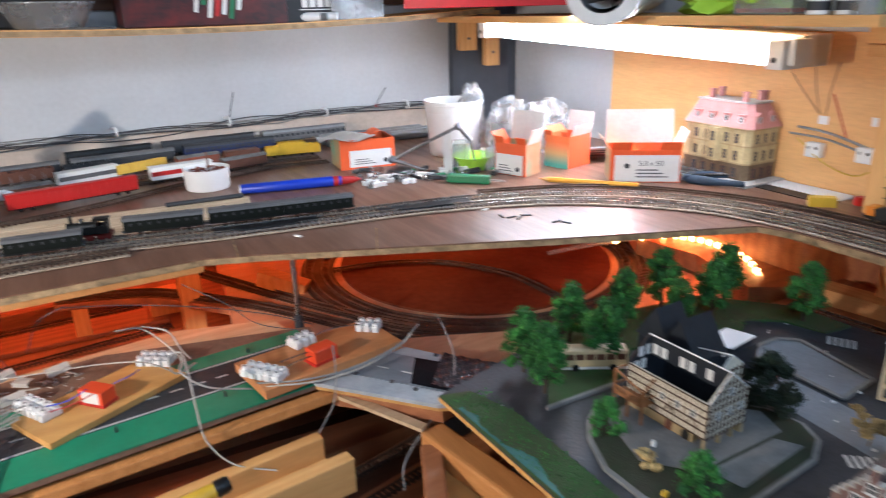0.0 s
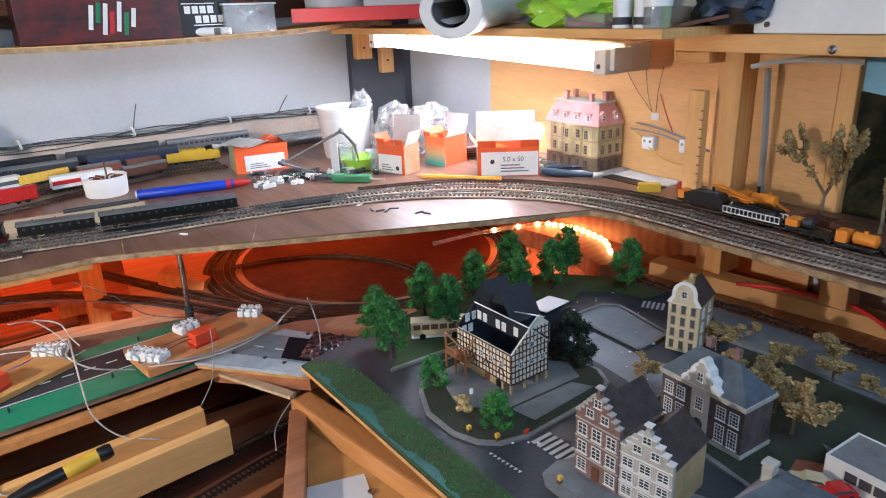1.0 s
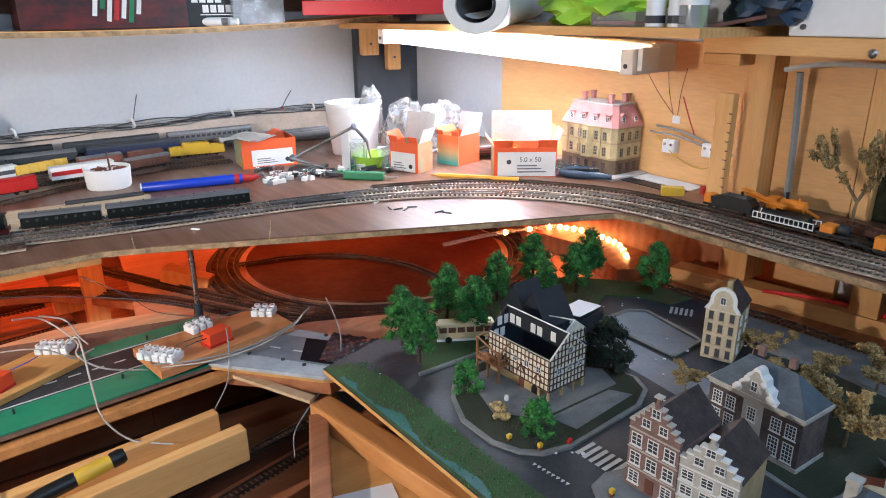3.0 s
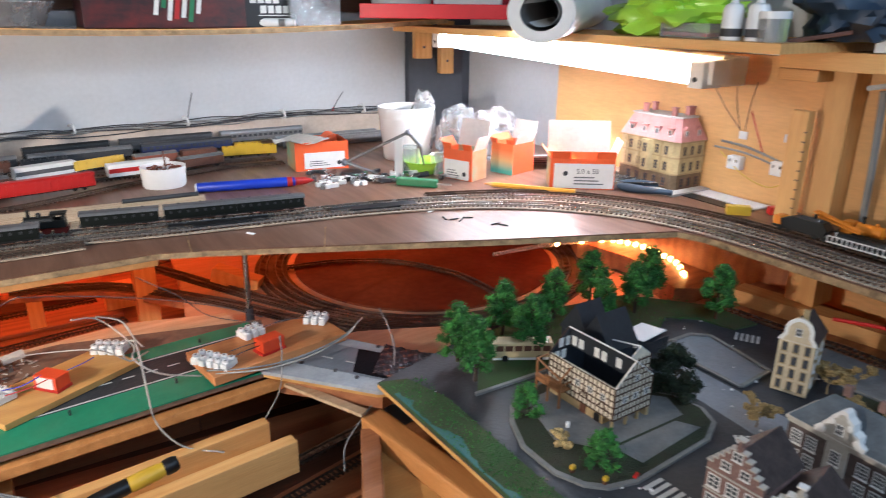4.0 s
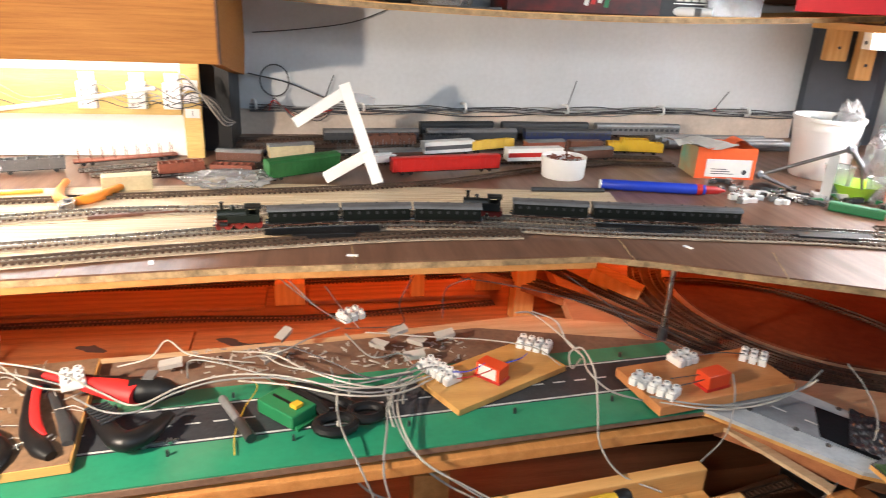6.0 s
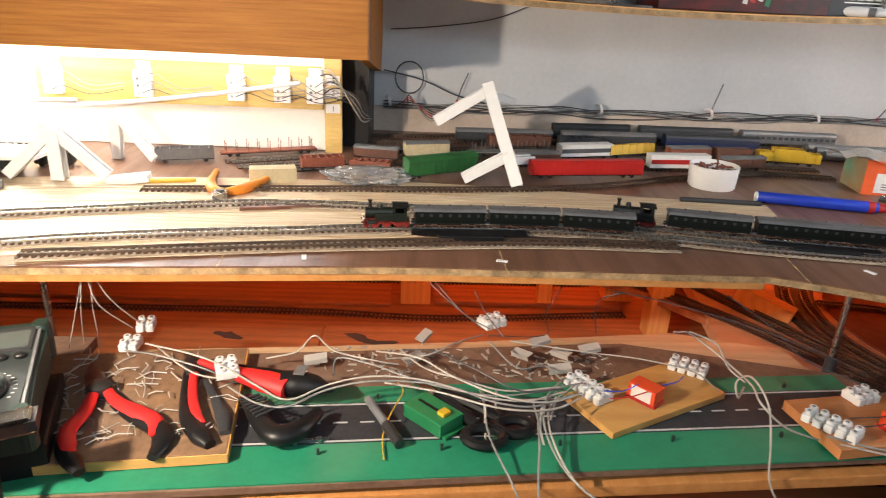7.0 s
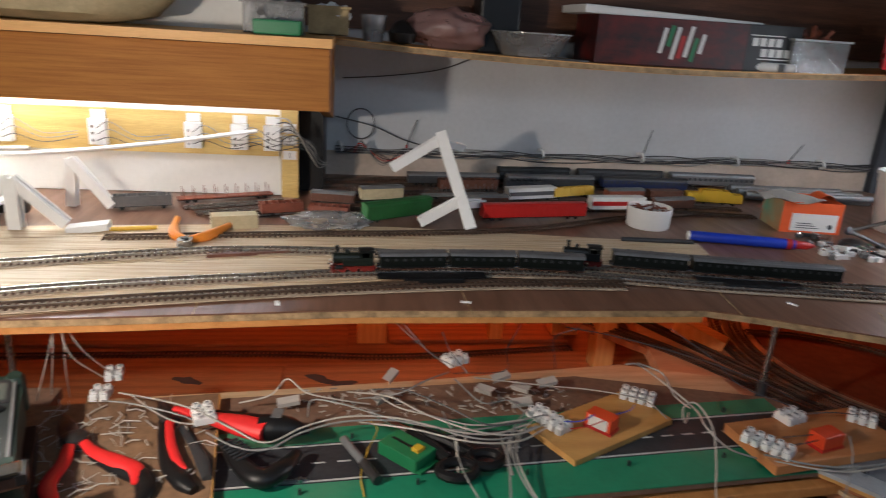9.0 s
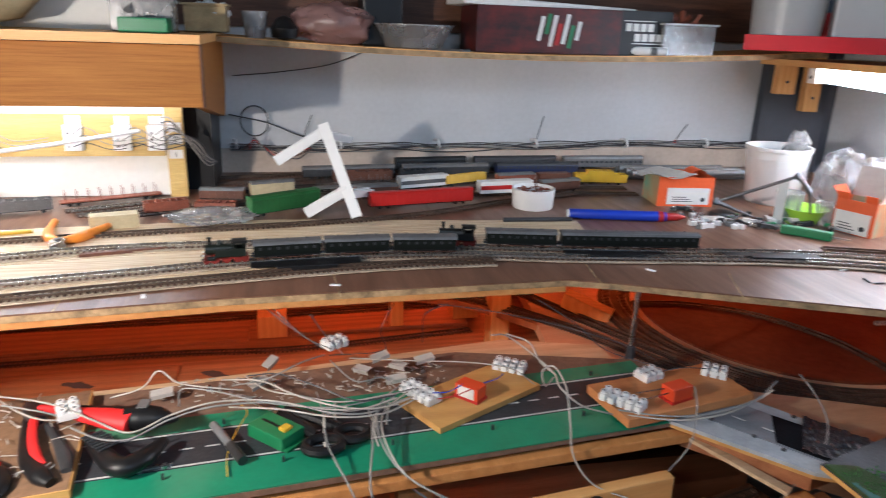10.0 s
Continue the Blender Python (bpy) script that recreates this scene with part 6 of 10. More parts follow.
def bare_tree(name, label, h, seed, flock=240, spread=0.5, bark="drybark", trunk=0.3, stem=1.0, low=4):
    """A dry tree: forked limbs with loose tan flock on the twigs."""
    rng = random.Random(seed)
    t = thing(name, label, "tree", None, "dry trees")
    g, tips = Geo(), []

    def limb(p, d, ln, r, depth):
        run = ln * stem if depth == 3 else ln
        q = p + d * run
        mid = p + d * run * 0.5 + Vector([rng.uniform(-1, 1) * ln * 0.08 for _ in range(3)])
        g.sweep([p, mid, q], [r, r * 0.8, r * 0.6], 5)
        tips.append((mid, q))
        if depth:
            for _ in range(3):
                nd = (d + Vector((rng.uniform(-1, 1) * spread * 1.5, rng.uniform(-1, 1) * spread * 1.5, rng.uniform(-0.25, 0.5)))).normalized()
                limb(q, nd, ln * rng.uniform(0.6, 0.85), r * 0.6, depth - 1)

    limb(Vector((0, 0, 0)), Vector((0, 0, 1)), h * trunk, h * 0.013, 3)
    part("branch_work", g, bark, t)
    g = Geo()
    ends = tips[low:]
    for _ in range(flock):
        a, b = ends[rng.randrange(len(ends))]
        p = a.lerp(b, rng.uniform(0.2, 1.1)) + Vector([rng.uniform(-1, 1) * min(h, 0.2) * 0.024 for _ in range(3)])
        s = min(h, 0.16) * rng.uniform(0.006, 0.019)
        q = [p + Vector([rng.uniform(-s, s) for _ in range(3)]) for _ in range(5)]
        vs = [g.bm.verts.new(c) for c in q]
        for f in ((0, 1, 2), (0, 2, 3), (0, 3, 4), (1, 3, 2), (1, 4, 3)):
            g.bm.faces.new([vs[j] for j in f])
    part("dry_leaves", g, "leafdry", t)
    return t


_d1 = bare_tree("dry_tree", "bare tan model tree with loose dry flock", 0.125, 4, 5200, 0.95, trunk=0.17)
_d1.matrix_world = pose(-0.308, -1.116, T + 0.002)
for _i, (_x, _y, _s) in enumerate(((-0.292, -1.092, 0.75), (-0.335, -0.998, 0.45), (-0.235, -1.000, 0.55), (-0.206, -1.010, 0.5), (-0.205, -1.095, 0.80), (-0.226, -1.152, 0.78), (-0.246, -1.060, 0.72), (-0.275, -1.050, 0.6), (-0.19, -1.20, 0.7), (-0.322, -0.985, 0.38))):
    copy_thing(_d1, pose(_x, _y, T + 0.002, 0, 0, 73 * _i + 30)).scale = (_s * 1.1, _s * 1.1, _s * 0.9)
_d2 = bare_tree("bare_tree", "tall bare dry tree against the landscape photo", 0.34, 12, 4800, 0.60, trunk=0.19, stem=0.45, low=1)
_d2.matrix_world = pose(-0.022, -0.977, D)
_d2.scale = (0.58, 0.58, 0.95)
copy_thing(_d2, pose(-0.028, -1.040, D, 0, 0, 140)).scale = (0.60, 0.60, 0.88)


# ---- things on the upper deck ----
def seg(a, b, z=D):
    """A pose at the middle between two places, its x axis along them, and their distance."""
    d = Vector((b[0] - a[0], b[1] - a[1], 0))
    return pose((a[0] + b[0]) / 2, (a[1] + b[1]) / 2, z, 0, 0, math.degrees(math.atan2(d.y, d.x))), d.length


def wagon(a, b, h, body, label, kind="box", z=D + 0.0036, stripe=None, tilt=0.0):
    m, ln = seg(a, b, z)
    t = thing("goods_wagon" if kind != "coach" else "express_coach", label, "wagon", m @ pose(0, 0, 0, tilt, 0, 0), "parked wagons")
    l2 = ln / 2 - 0.002
    part("underframe", Geo().box(-l2, l2, -0.006, 0.006, 0.0035, 0.0052), "locoblack", t)
    wheels(t, (-l2 * 0.7, l2 * 0.7) if ln < 0.09 else (-l2 * 0.82, -l2 * 0.66, l2 * 0.66, l2 * 0.82), 0.0029, "locoblack")
    if kind == "box":
        b_ = part("body", Geo().box(-l2, l2, -0.0085, 0.0085, 0.0050, h - 0.003, None, 0.0006), body, t)
        part("roof", Geo().prism([(-0.0092, h - 0.003), (0.0092, h - 0.003), (0.0060, h - 0.0006), (0, h), (-0.0060, h - 0.0006)], -l2 - 0.0005, l2 + 0.0005, _side), "mgrey" if stripe != "own" else body, t)
        for i in range(int(ln / 0.008)):
            x = -l2 + (i + 0.5) * 2 * l2 / int(ln / 0.008)
            part("rib", Geo().box(-0.0004, 0.0004, -0.0090, 0.0090, 0.0052, h - 0.0032, pose(x, 0, 0)), body, t)
    elif kind == "plain":
        part("body", Geo().box(-l2, l2, -0.0085, 0.0085, 0.0050, h, None, 0.0009), body, t)
        part("sill", Geo().box(-l2, l2, -0.0090, 0.0090, 0.0046, 0.0062), body, t)
        part("top_rail", Geo().box(-l2, l2, -0.0088, 0.0088, h - 0.0016, h - 0.0004), body, t)
    elif kind == "open":
        part("body", Geo().box(-l2, l2, -0.0085, -0.0077, 0.005, h).box(-l2, l2, 0.0077, 0.0085, 0.005, h).box(-l2, -l2 + 0.0008, -0.0077, 0.0077, 0.005, h).box(l2 - 0.0008, l2, -0.0077, 0.0077, 0.005, h).box(-l2, l2, -0.0077, 0.0077, 0.005, 0.006), body, t)
        for i in range(6):
            part("rib", Geo().box(-0.0006, 0.0006, -0.0092, 0.0092, 0.005, h, pose(-l2 + (i + 0.5) * l2 / 3, 0, 0)), body, t)
    elif kind == "flat":
        part("body", Geo().box(-l2, l2, -0.0085, 0.0085, 0.005, 0.0066), body, t)
        for i in range(9):
            for y in (-0.0082, 0.0082):
                part("stake", Geo().box(-0.0004, 0.0004, -0.0004, 0.0004, 0.0066, h, pose(-l2 + (i + 0.5) * 2 * l2 / 9, y, 0)), body, t)
    elif kind == "coach":
        part("body", Geo().box(-l2, l2, -0.0085, 0.0085, 0.0045, h - 0.005, None, 0.0008), body, t)
        part("roof", Geo().prism([(-0.0088, h - 0.005), (0.0088, h - 0.005), (0.0075, h - 0.0022), (0.004, h - 0.0006), (0, h), (-0.004, h - 0.0006), (-0.0075, h - 0.0022)], -l2, l2, _side), stripe or body, t)
        me = Geo().box(-0.0032, 0.0032, -0.0002, 0.0002, 0, 0.0042).mesh("window")
        me.materials.append(M["pane"])
        for i in range(int(ln / 0.0095)):
            for y in (-0.0086, 0.0086):
                o = new("window", me)
                o.parent = t
                o.matrix_local = pose(-l2 + (i + 0.5) * 2 * l2 / int(ln / 0.0095), y, 0.0115)
        wheels(t, (-l2 * 0.5, l2 * 0.5), 0.0029, "locoblack")
    if stripe and stripe not in ("own",) and kind in ("box", "plain"):
        part("stripe", Geo().box(-l2 * 0.98, l2 * 0.98, -0.0091, 0.0091, h * 0.45, h * 0.72), stripe, t)
    return t


wagon((-0.868, -0.276), (-0.718, -0.252), 0.023, "red", "long bright red goods wagon on the siding", "box", stripe="own")
wagon((-1.021, -0.302), (-0.933, -0.252), 0.026, "greenwagon", "green ribbed covered wagon, slightly tilted", "box", stripe="own", tilt=6)
wagon((-0.700, -0.214), (-0.612, -0.205), 0.022, "card", "white goods wagon with a red band", "plain", stripe="red")
wagon((-0.738, -0.156), (-0.664, -0.128), 0.018, "yellow", "yellow ribbed hopper wagon", "open", tilt=-8)
wagon((-1.024, -0.200), (-0.962, -0.183), 0.023, "cream", "cream covered wagon with a brown roof", "box")
wagon((-0.936, -0.172), (-0.815, -0.148), 0.019, "mgrey", "grey low wagon with stakes", "flat")
wagon((-0.812, -0.172), (-0.731, -0.150), 0.021, "card", "white refrigerated wagon with dark lettering bars", "plain", stripe="coachroof")
wagon((-0.795, -0.030), (-0.667, -0.020), 0.024, "locoblack", "black express coach at the wall", "coach")
wagon((-0.655, -0.022), (-0.50, -0.020), 0.024, "dgrey", "dark grey express coach at the wall", "coach", stripe="dgrey")
wagon((-0.490, -0.024), (-0.335, -0.028), 0.024, "mgrey", "silver-grey express coach at the wall", "coach", stripe="silver")
wagon((-0.950, -0.082), (-0.800, -0.070), 0.021, "dgrey", "dark grey express coach with pale windows", "coach", stripe="mgrey")
wagon((-0.790, -0.074), (-0.640, -0.066), 0.021, "dgrey", "dark express coach on the storage siding", "coach", stripe="mgrey")
wagon((-0.630, -0.070), (-0.480, -0.070), 0.022, "navy", "dark blue and grey express coach", "coach", stripe="dgrey")
wagon((-0.520, -0.146), (-0.432, -0.160), 0.018, "yellow", "yellow rail maintenance wagon with dark load", "open")
wagon((-0.500, -0.150), (-0.455, -0.158), 0.022, "yellow", "small yellow track machine on the wagon", "open", z=D + 0.005)
wagon((-0.600, -0.205), (-0.530, -0.190), 0.020, "brown", "brown covered goods wagon", "box")
wagon((-0.655, -0.160), (-0.590, -0.150), 0.022, "rustred", "oxide red covered goods wagon", "box")
wagon((-0.585, -0.152), (-0.528, -0.148), 0.020, "brown", "dark brown plain goods wagon", "plain")
wagon((-0.905, -0.118), (-0.81, -0.108), 0.019, "brown", "brown low-sided open wagon", "open")
wagon((-0.800, -0.106), (-0.735, -0.102), 0.018, "dgrey", "dark grey open coal wagon", "open")
wagon((-0.880, -0.215), (-0.815, -0.205), 0.019, "brown", "maroon covered wagon behind the stand", "box")
wagon((-1.090, -0.195), (-1.028, -0.204), 0.019, "brown", "dark brown covered wagon beside the bay", "box", z=D)
wagon((-1.150, -0.268), (-1.096, -0.250), 0.017, "rustred", "orange-brown open wagon with a red rim", "open", z=D)
wagon((-1.262, -0.215), (-1.142, -0.168), 0.020, "rustred", "rust-red stake wagon on the deck", "flat", z=D)
wagon((-1.090, -0.255), (-1.035, -0.262), 0.014, "rustred", "rust-red low wagon near the bay", "open", z=D)
wagon((-1.045, -0.160), (-0.96, -0.140), 0.017, "dgrey", "dark grey flat wagon", "flat", z=D)
for _i in range(5):
    _m, _l = seg((-1.245 + 0.01 * _i, -0.245 - 0.012 * _i), (-1.135 + 0.012 * _i, -0.195 - 0.012 * _i))
    _t = thing("loose_track", "loose straight track piece in a stack", "track", _m @ pose(0, 0, 0.003 * (_i % 2)), group="loose track pieces")
    part("sleeper_strip", Geo().box(-_l / 2, _l / 2, -0.006, 0.006, 0, 0.0015), "sleeper", _t)
    for _y in (-0.0048, 0.0048):
        part("rail", Geo().box(-_l / 2, _l / 2, _y - 0.0005, _y + 0.0005, 0.0015, 0.0035), "rail", _t)
_m, _l = seg((-1.197, -0.327), (-1.146, -0.314))
solid("cream_block", Geo().box(-_l / 2, _l / 2, -0.010, 0.010, 0, 0.017, _m, 0.001), "cream", "small cream plastic block on the deck", "block")
_m, _l = seg((-1.183, -0.431), (-1.093, -0.412))
solid("rusty_rail", Geo().box(-_l / 2, _l / 2, -0.003, 0.003, 0, 0.004, _m, 0.0005), "brown", "loose rust-brown rail strip", "rail")


# white trestle stands
def ibeam(a, b, w, h):
    """A bar with a web and two flanges from a to b."""
    a, b = Vector(a), Vector(b)
    d = (b - a).normalized()
    s = d.cross(Vector((0, 1, 0))).normalized()
    f = s.cross(d)
    m = Matrix((( s.x, f.x, d.x, a.x), (s.y, f.y, d.y, a.y), (s.z, f.z, d.z, a.z), (0, 0, 0, 1)))
    n = (b - a).length
    return Geo().box(-w / 2, w / 2, -h / 2, -h / 2 + 0.003, 0, n, m, 0.0005).box(-w / 2, w / 2, h / 2 - 0.003, h / 2, 0, n, m, 0.0005).box(-0.002, 0.002, -h / 2 + 0.003, h / 2 - 0.003, 0, n, m)


st = thing("white_stand", "white plastic trestle stand leaning on the deck", "stand")
part("leg", ibeam((-0.923, -0.252, 1.211), (-0.886, -0.316, 1.102), 0.014, 0.016), "white", st)
part("arm", ibeam((-0.925, -0.256, 1.203), (-0.985, -0.268, 1.167), 0.012, 0.012), "white", st)
part("arm", ibeam((-0.897, -0.298, 1.136), (-0.950, -0.300, 1.106), 0.012, 0.012), "white", st)
part("arm", ibeam((-0.915, -0.250, 1.198), (-0.885, -0.205, 1.186), 0.009, 0.009), "white", st)
part("arm", ibeam((-0.893, -0.296, 1.130), (-0.862, -0.255, 1.122), 0.010, 0.010), "white", st)
st2 = thing("white_stand", "white plastic trestle stand in the lit bay", "stand")
part("leg", ibeam((-1.400, -0.345, 1.158), (-1.400, -0.345, 1.101), 0.014, 0.014), "white", st2)
part("arm", ibeam((-1.400, -0.345, 1.157), (-1.452, -0.352, 1.106), 0.012, 0.012), "white", st2)
part("arm", ibeam((-1.400, -0.345, 1.157), (-1.350, -0.340, 1.106), 0.012, 0.012), "white", st2)
part("arm", ibeam((-1.375, -0.245, 1.160), (-1.325, -0.262, 1.106), 0.011, 0.011), "white", st2)
part("leg", ibeam((-1.376, -0.242, 1.160), (-1.378, -0.245, 1.101), 0.012, 0.012), "white", st2)

# cup, pen, boxes
cup = thing("screw_cup", "white plastic cup filled with small brown screws", "cup", pose(-0.634, -0.272, D))
part("shell", Geo().lathe([(0.027, 0), (0.0285, 0.002), (0.030, 0.028), (0.0288, 0.028), (0.0275, 0.018), (0.0, 0.018)], 32, None, False), "white", cup, smooth=True)
_g, _r = Geo(), random.Random(5)
for _i in range(60):
    _a, _q = _r.uniform(0, 6.28), 0.026 * math.sqrt(_r.random())
    _g.box(-0.0035, 0.0035, -0.0009, 0.0009, 0, 0.0018, pose(_q * math.cos(_a), _q * math.sin(_a), 0.018 + 0.006 * _r.random(), _r.uniform(-30, 30), _r.uniform(-30, 30), _r.uniform(0, 180)))
tagged(part("filling", _g, "rustred", cup, "brown screws and clippings"), kind="stuff")
part("stick", Geo().rod((0.004, 0, 0.018), (0.003, 0.002, 0.048), 0.0013, 8), "brown", cup)

pen = thing("marker_pen", "long blue marker pen with a red tip", "pen")
_a, _b = Vector((-0.606, -0.336, D + 0.0068)), Vector((-0.455, -0.372, D + 0.0068))
_mp = Matrix.Translation(_a) @ (_b - _a).to_track_quat("Z", "Y").to_matrix().to_4x4()
part("barrel", Geo().lathe([(0.0058, 0), (0.0066, 0.001), (0.0068, 0.118), (0.0062, 0.130)], 20, _mp), "blue", pen, smooth=True)
part("band", Geo().lathe([(0.0070, 0.119), (0.0070, 0.126)], 20, _mp), "red", pen, smooth=True)
part("tip", Geo().lathe([(0.0056, 0.130), (0.0050, 0.145), (0.0025, 0.152), (0.001, 0.156)], 20, _mp), "red", pen, smooth=True)
part("end_cap", Geo().lathe([(0.0058, -0.002), (0.0060, 0.0)], 20, _mp), "white", pen)
solid("dark_rod", Geo().rod((-0.700, -0.345, D + 0.003), (-0.608, -0.352, D + 0.003), 0.003, 10), "dgrey", "dark round rod beside the pen", "rod")


def screw_box(m, w, d, h, label, front, flap=True, text=None, side="orange", lid=0.03, panel="orange", tag=(0.06, 0.985, 0.03, 0.84), mark=0.24):
    """An open carton: front along x at y = 0, depth to +y, a white label and flaps."""
    t = thing("screw_box", label, "box", m, "screw boxes")
    k = 0.0008
    part("front_panel", Geo().box(0, w, 0, k, 0, h), panel, t)
    part("back_panel", Geo().box(0, w, d - k, d, 0, h), side, t)
    part("side_panel", Geo().box(0, k, k, d - k, 0, h), front, t)
    part("side_panel", Geo().box(w - k, w, k, d - k, 0, h), side, t)
    part("bottom", Geo().box(k, w - k, k, d - k, 0, k), "greycard", t)
    if tag:
        x0, x1, z0, z1 = w * tag[0], w * tag[1], h * tag[2], h * tag[3]
        part("label", Geo().box(x0, x1, -0.0005, 0, z0, z1), "card", t, "white paper label")
        part("logo", Geo().lathe([(0.0016, 0), (0.0034, 0), (0.0034, 0.0003), (0.0016, 0.0003)], 20, pose(w * mark, -0.0005, z0 + (z1 - z0) * (0.6 if mark < 0.5 else 0.3), 90, 0, 0)), "ink", t)
        for i in range(3):
            a = x0 + (x1 - x0) * (0.34 if mark < 0.5 else 0.12)
            part("print_bar", Geo().box(a, a + (x1 - x0) * (0.5 - 0.08 * i), -0.0008, -0.0005, z0 + (z1 - z0) * (0.16 + 0.13 * i), z0 + (z1 - z0) * (0.21 + 0.13 * i)), "mgrey", t)
    if text:
        c = bpy.data.curves.new("print", "FONT")
        c.body, c.size, c.extrude, c.align_x = text, h * 0.22, 0.0002, "CENTER"
        o = new("print", c)
        o.data.materials.append(M["ink"])
        o.parent = t
        o.matrix_local = pose(w * 0.58, -0.0006, h * 0.52, 90, 0, 0)
    if flap:
        # white lid; grey card colour stands in for the shade on it
        part("lid", Geo().box(0, w, 0, k, 0, lid, pose(0, d - k, h, -14, 0, 0)), "greycard", t, "upright white inner lid, its shaded side coloured grey")
        part("side_flap", Geo().box(0, k, 0, d * 0.8, 0, lid * 0.55, pose(w - k, d * 0.1, h, 0, 22, 0)), "card", t)
        part("side_flap", Geo().box(0, k, 0, d * 0.8, 0, lid * 0.4, pose(0, d * 0.1, h, 0, -38, 0)), front, t)
        for x0, x1 in ((0, 0.3), (0.7, 1.0)):
            part("front_flap", Geo().box(w * x0, w * x1, 0, k, 0, lid * 0.25, pose(0, 0, h, 20, 0, 0)), "orange", t)
    g, r = Geo(), random.Random(int(w * 9000))
    for _ in range(25):
        g.rod((r.uniform(0.1, 0.9) * w, r.uniform(0.15, 0.85) * d, h * 0.55), (r.uniform(0.1, 0.9) * w, r.uniform(0.15, 0.85) * d, h * 0.72), 0.0016, 6)
    tagged(part("filling", g, "steel", t, "steel screws"), kind="stuff")
    return t


def corner(a, b, z=D):
    d = Vector((b[0] - a[0], b[1] - a[1], 0))
    return pose(a[0], a[1], z, 0, 0, math.degrees(math.atan2(d.y, d.x)))


screw_box(corner((-0.447, -0.284), (-0.366, -0.297)), 0.083, 0.062, 0.043, "torn orange and white screw carton", "tealprint", False, tag=(0.17, 0.93, 0.07, 0.64), mark=0.82)
_bt = thing("torn_flap", "torn grey carton flap lying on the orange box", "card", pose(-0.447, -0.284, D + 0.043, 0, 0, -9))
part("flap", Geo().sheet([[(x * 0.012 - 0.03, y * 0.012 - 0.005, 0.002 + 0.004 * math.sin(x * 1.1 + y * 0.7)) for x in range(8)] for y in range(6)]), "greycard", _bt)
part("arch", Geo().sheet([[(0.045 + 0.030 * i / 8, 0.004 + 0.03 * j, 0.001 + 0.010 * math.sin(math.pi * i / 8)) for i in range(9)] for j in range(2)]), "orange", _bt)
screw_box(corner((-0.271, -0.425), (-0.253, -0.473)), 0.051, 0.038, 0.044, "small open orange screw carton", "orange", True, None, "tealprint", 0.040, tag=(0.03, 0.90, 0.02, 0.66), mark=0.74)
screw_box(corner((-0.186, -0.428), (-0.176, -0.469)), 0.042, 0.053, 0.046, "open orange carton with a lifted flap", "orange", True, None, "orange", 0.030, "fadeprint", None)
screw_box(corner((-0.180, -0.558), (-0.108, -0.610)), 0.089, 0.052, 0.043, "open orange screw carton marked 5.0 x 50", "tealprint", True, "5.0 x 50", "orange", 0.045)

# bucket, bags, dish
bk = thing("plastic_bucket", "milky white plastic bucket", "bucket", pose(-0.247, -0.272, D))
part("shell", Geo().lathe([(0.036, 0), (0.0375, 0.002), (0.0445, 0.072), (0.0436, 0.072), (0.0362, 0.004), (0.0, 0.004)], 40, None, False), "bucketwhite", bk, "cloudy white wall", True)
part("rim", Geo().lathe([(0.0446, 0.0685), (0.0452, 0.080), (0.0472, 0.0805), (0.0472, 0.0855), (0.0440, 0.0855), (0.0434, 0.0690)], 40, None, False), "white", bk, "white rolled rim", True)


def bag(name, m, size, seed, label, amp=0.3, material="film"):
    """Crumpled film."""
    g, r = Geo(), random.Random(seed)
    bmesh.ops.create_icosphere(g.bm, subdivisions=4, radius=1.0)
    off = Vector((r.uniform(0, 50), r.uniform(0, 50), r.uniform(0, 50)))
    for v in g.bm.verts:
        d = v.co.normalized()
        k = 1 + amp * (noise.noise(d * 2.2 + off) + 0.6 * abs(noise.noise(d * 5.5 + off)) + 0.35 * abs(noise.noise(d * 12 + off)))
        v.co = Vector((d.x * size[0] * k, d.y * size[1] * k, max(0.0, (d.z * k + 1) * size[2] / 2)))
    return solid(name, g, material, label, "bag", m=m, smooth=True)


bag("plastic_bag", pose(-0.180, -0.330, D), (0.034, 0.028, 0.085), 3, "crumpled clear plastic bag beside the bucket", 0.3)
bag("plastic_bag", pose(-0.125, -0.350, D), (0.045, 0.035, 0.078), 7, "crumpled clear plastic bag behind the cartons", 0.3)
bag("plastic_bag", pose(-1.062, -0.312, D), (0.044, 0.024, 0.018), 9, "flat clear plastic bag by the wagons", 0.4)
bag("plastic_bag", pose(-0.210, -0.265, D), (0.020, 0.018, 0.100), 12, "twisted clear plastic bag tip", 0.3)
dish = thing("lime_dish", "lime green plastic dish", "dish", pose(-0.283, -0.385, D))
part("bowl", Geo().lathe([(0.016, 0.0), (0.020, 0.001), (0.030, 0.020), (0.032, 0.0205), (0.029, 0.019), (0.019, 0.004), (0, 0.004)], 28, None, False), "lime", dish, smooth=True)
_s = Geo()
for _i in range(5):
    _s.box(-0.001, 0.001, -0.006, 0.006, 0, 0.001, pose(-0.008 + 0.004 * _i, 0.002 * (_i % 2), 0.006, 0, 20, 30 * _i))
part("filling", _s, "ink", dish)

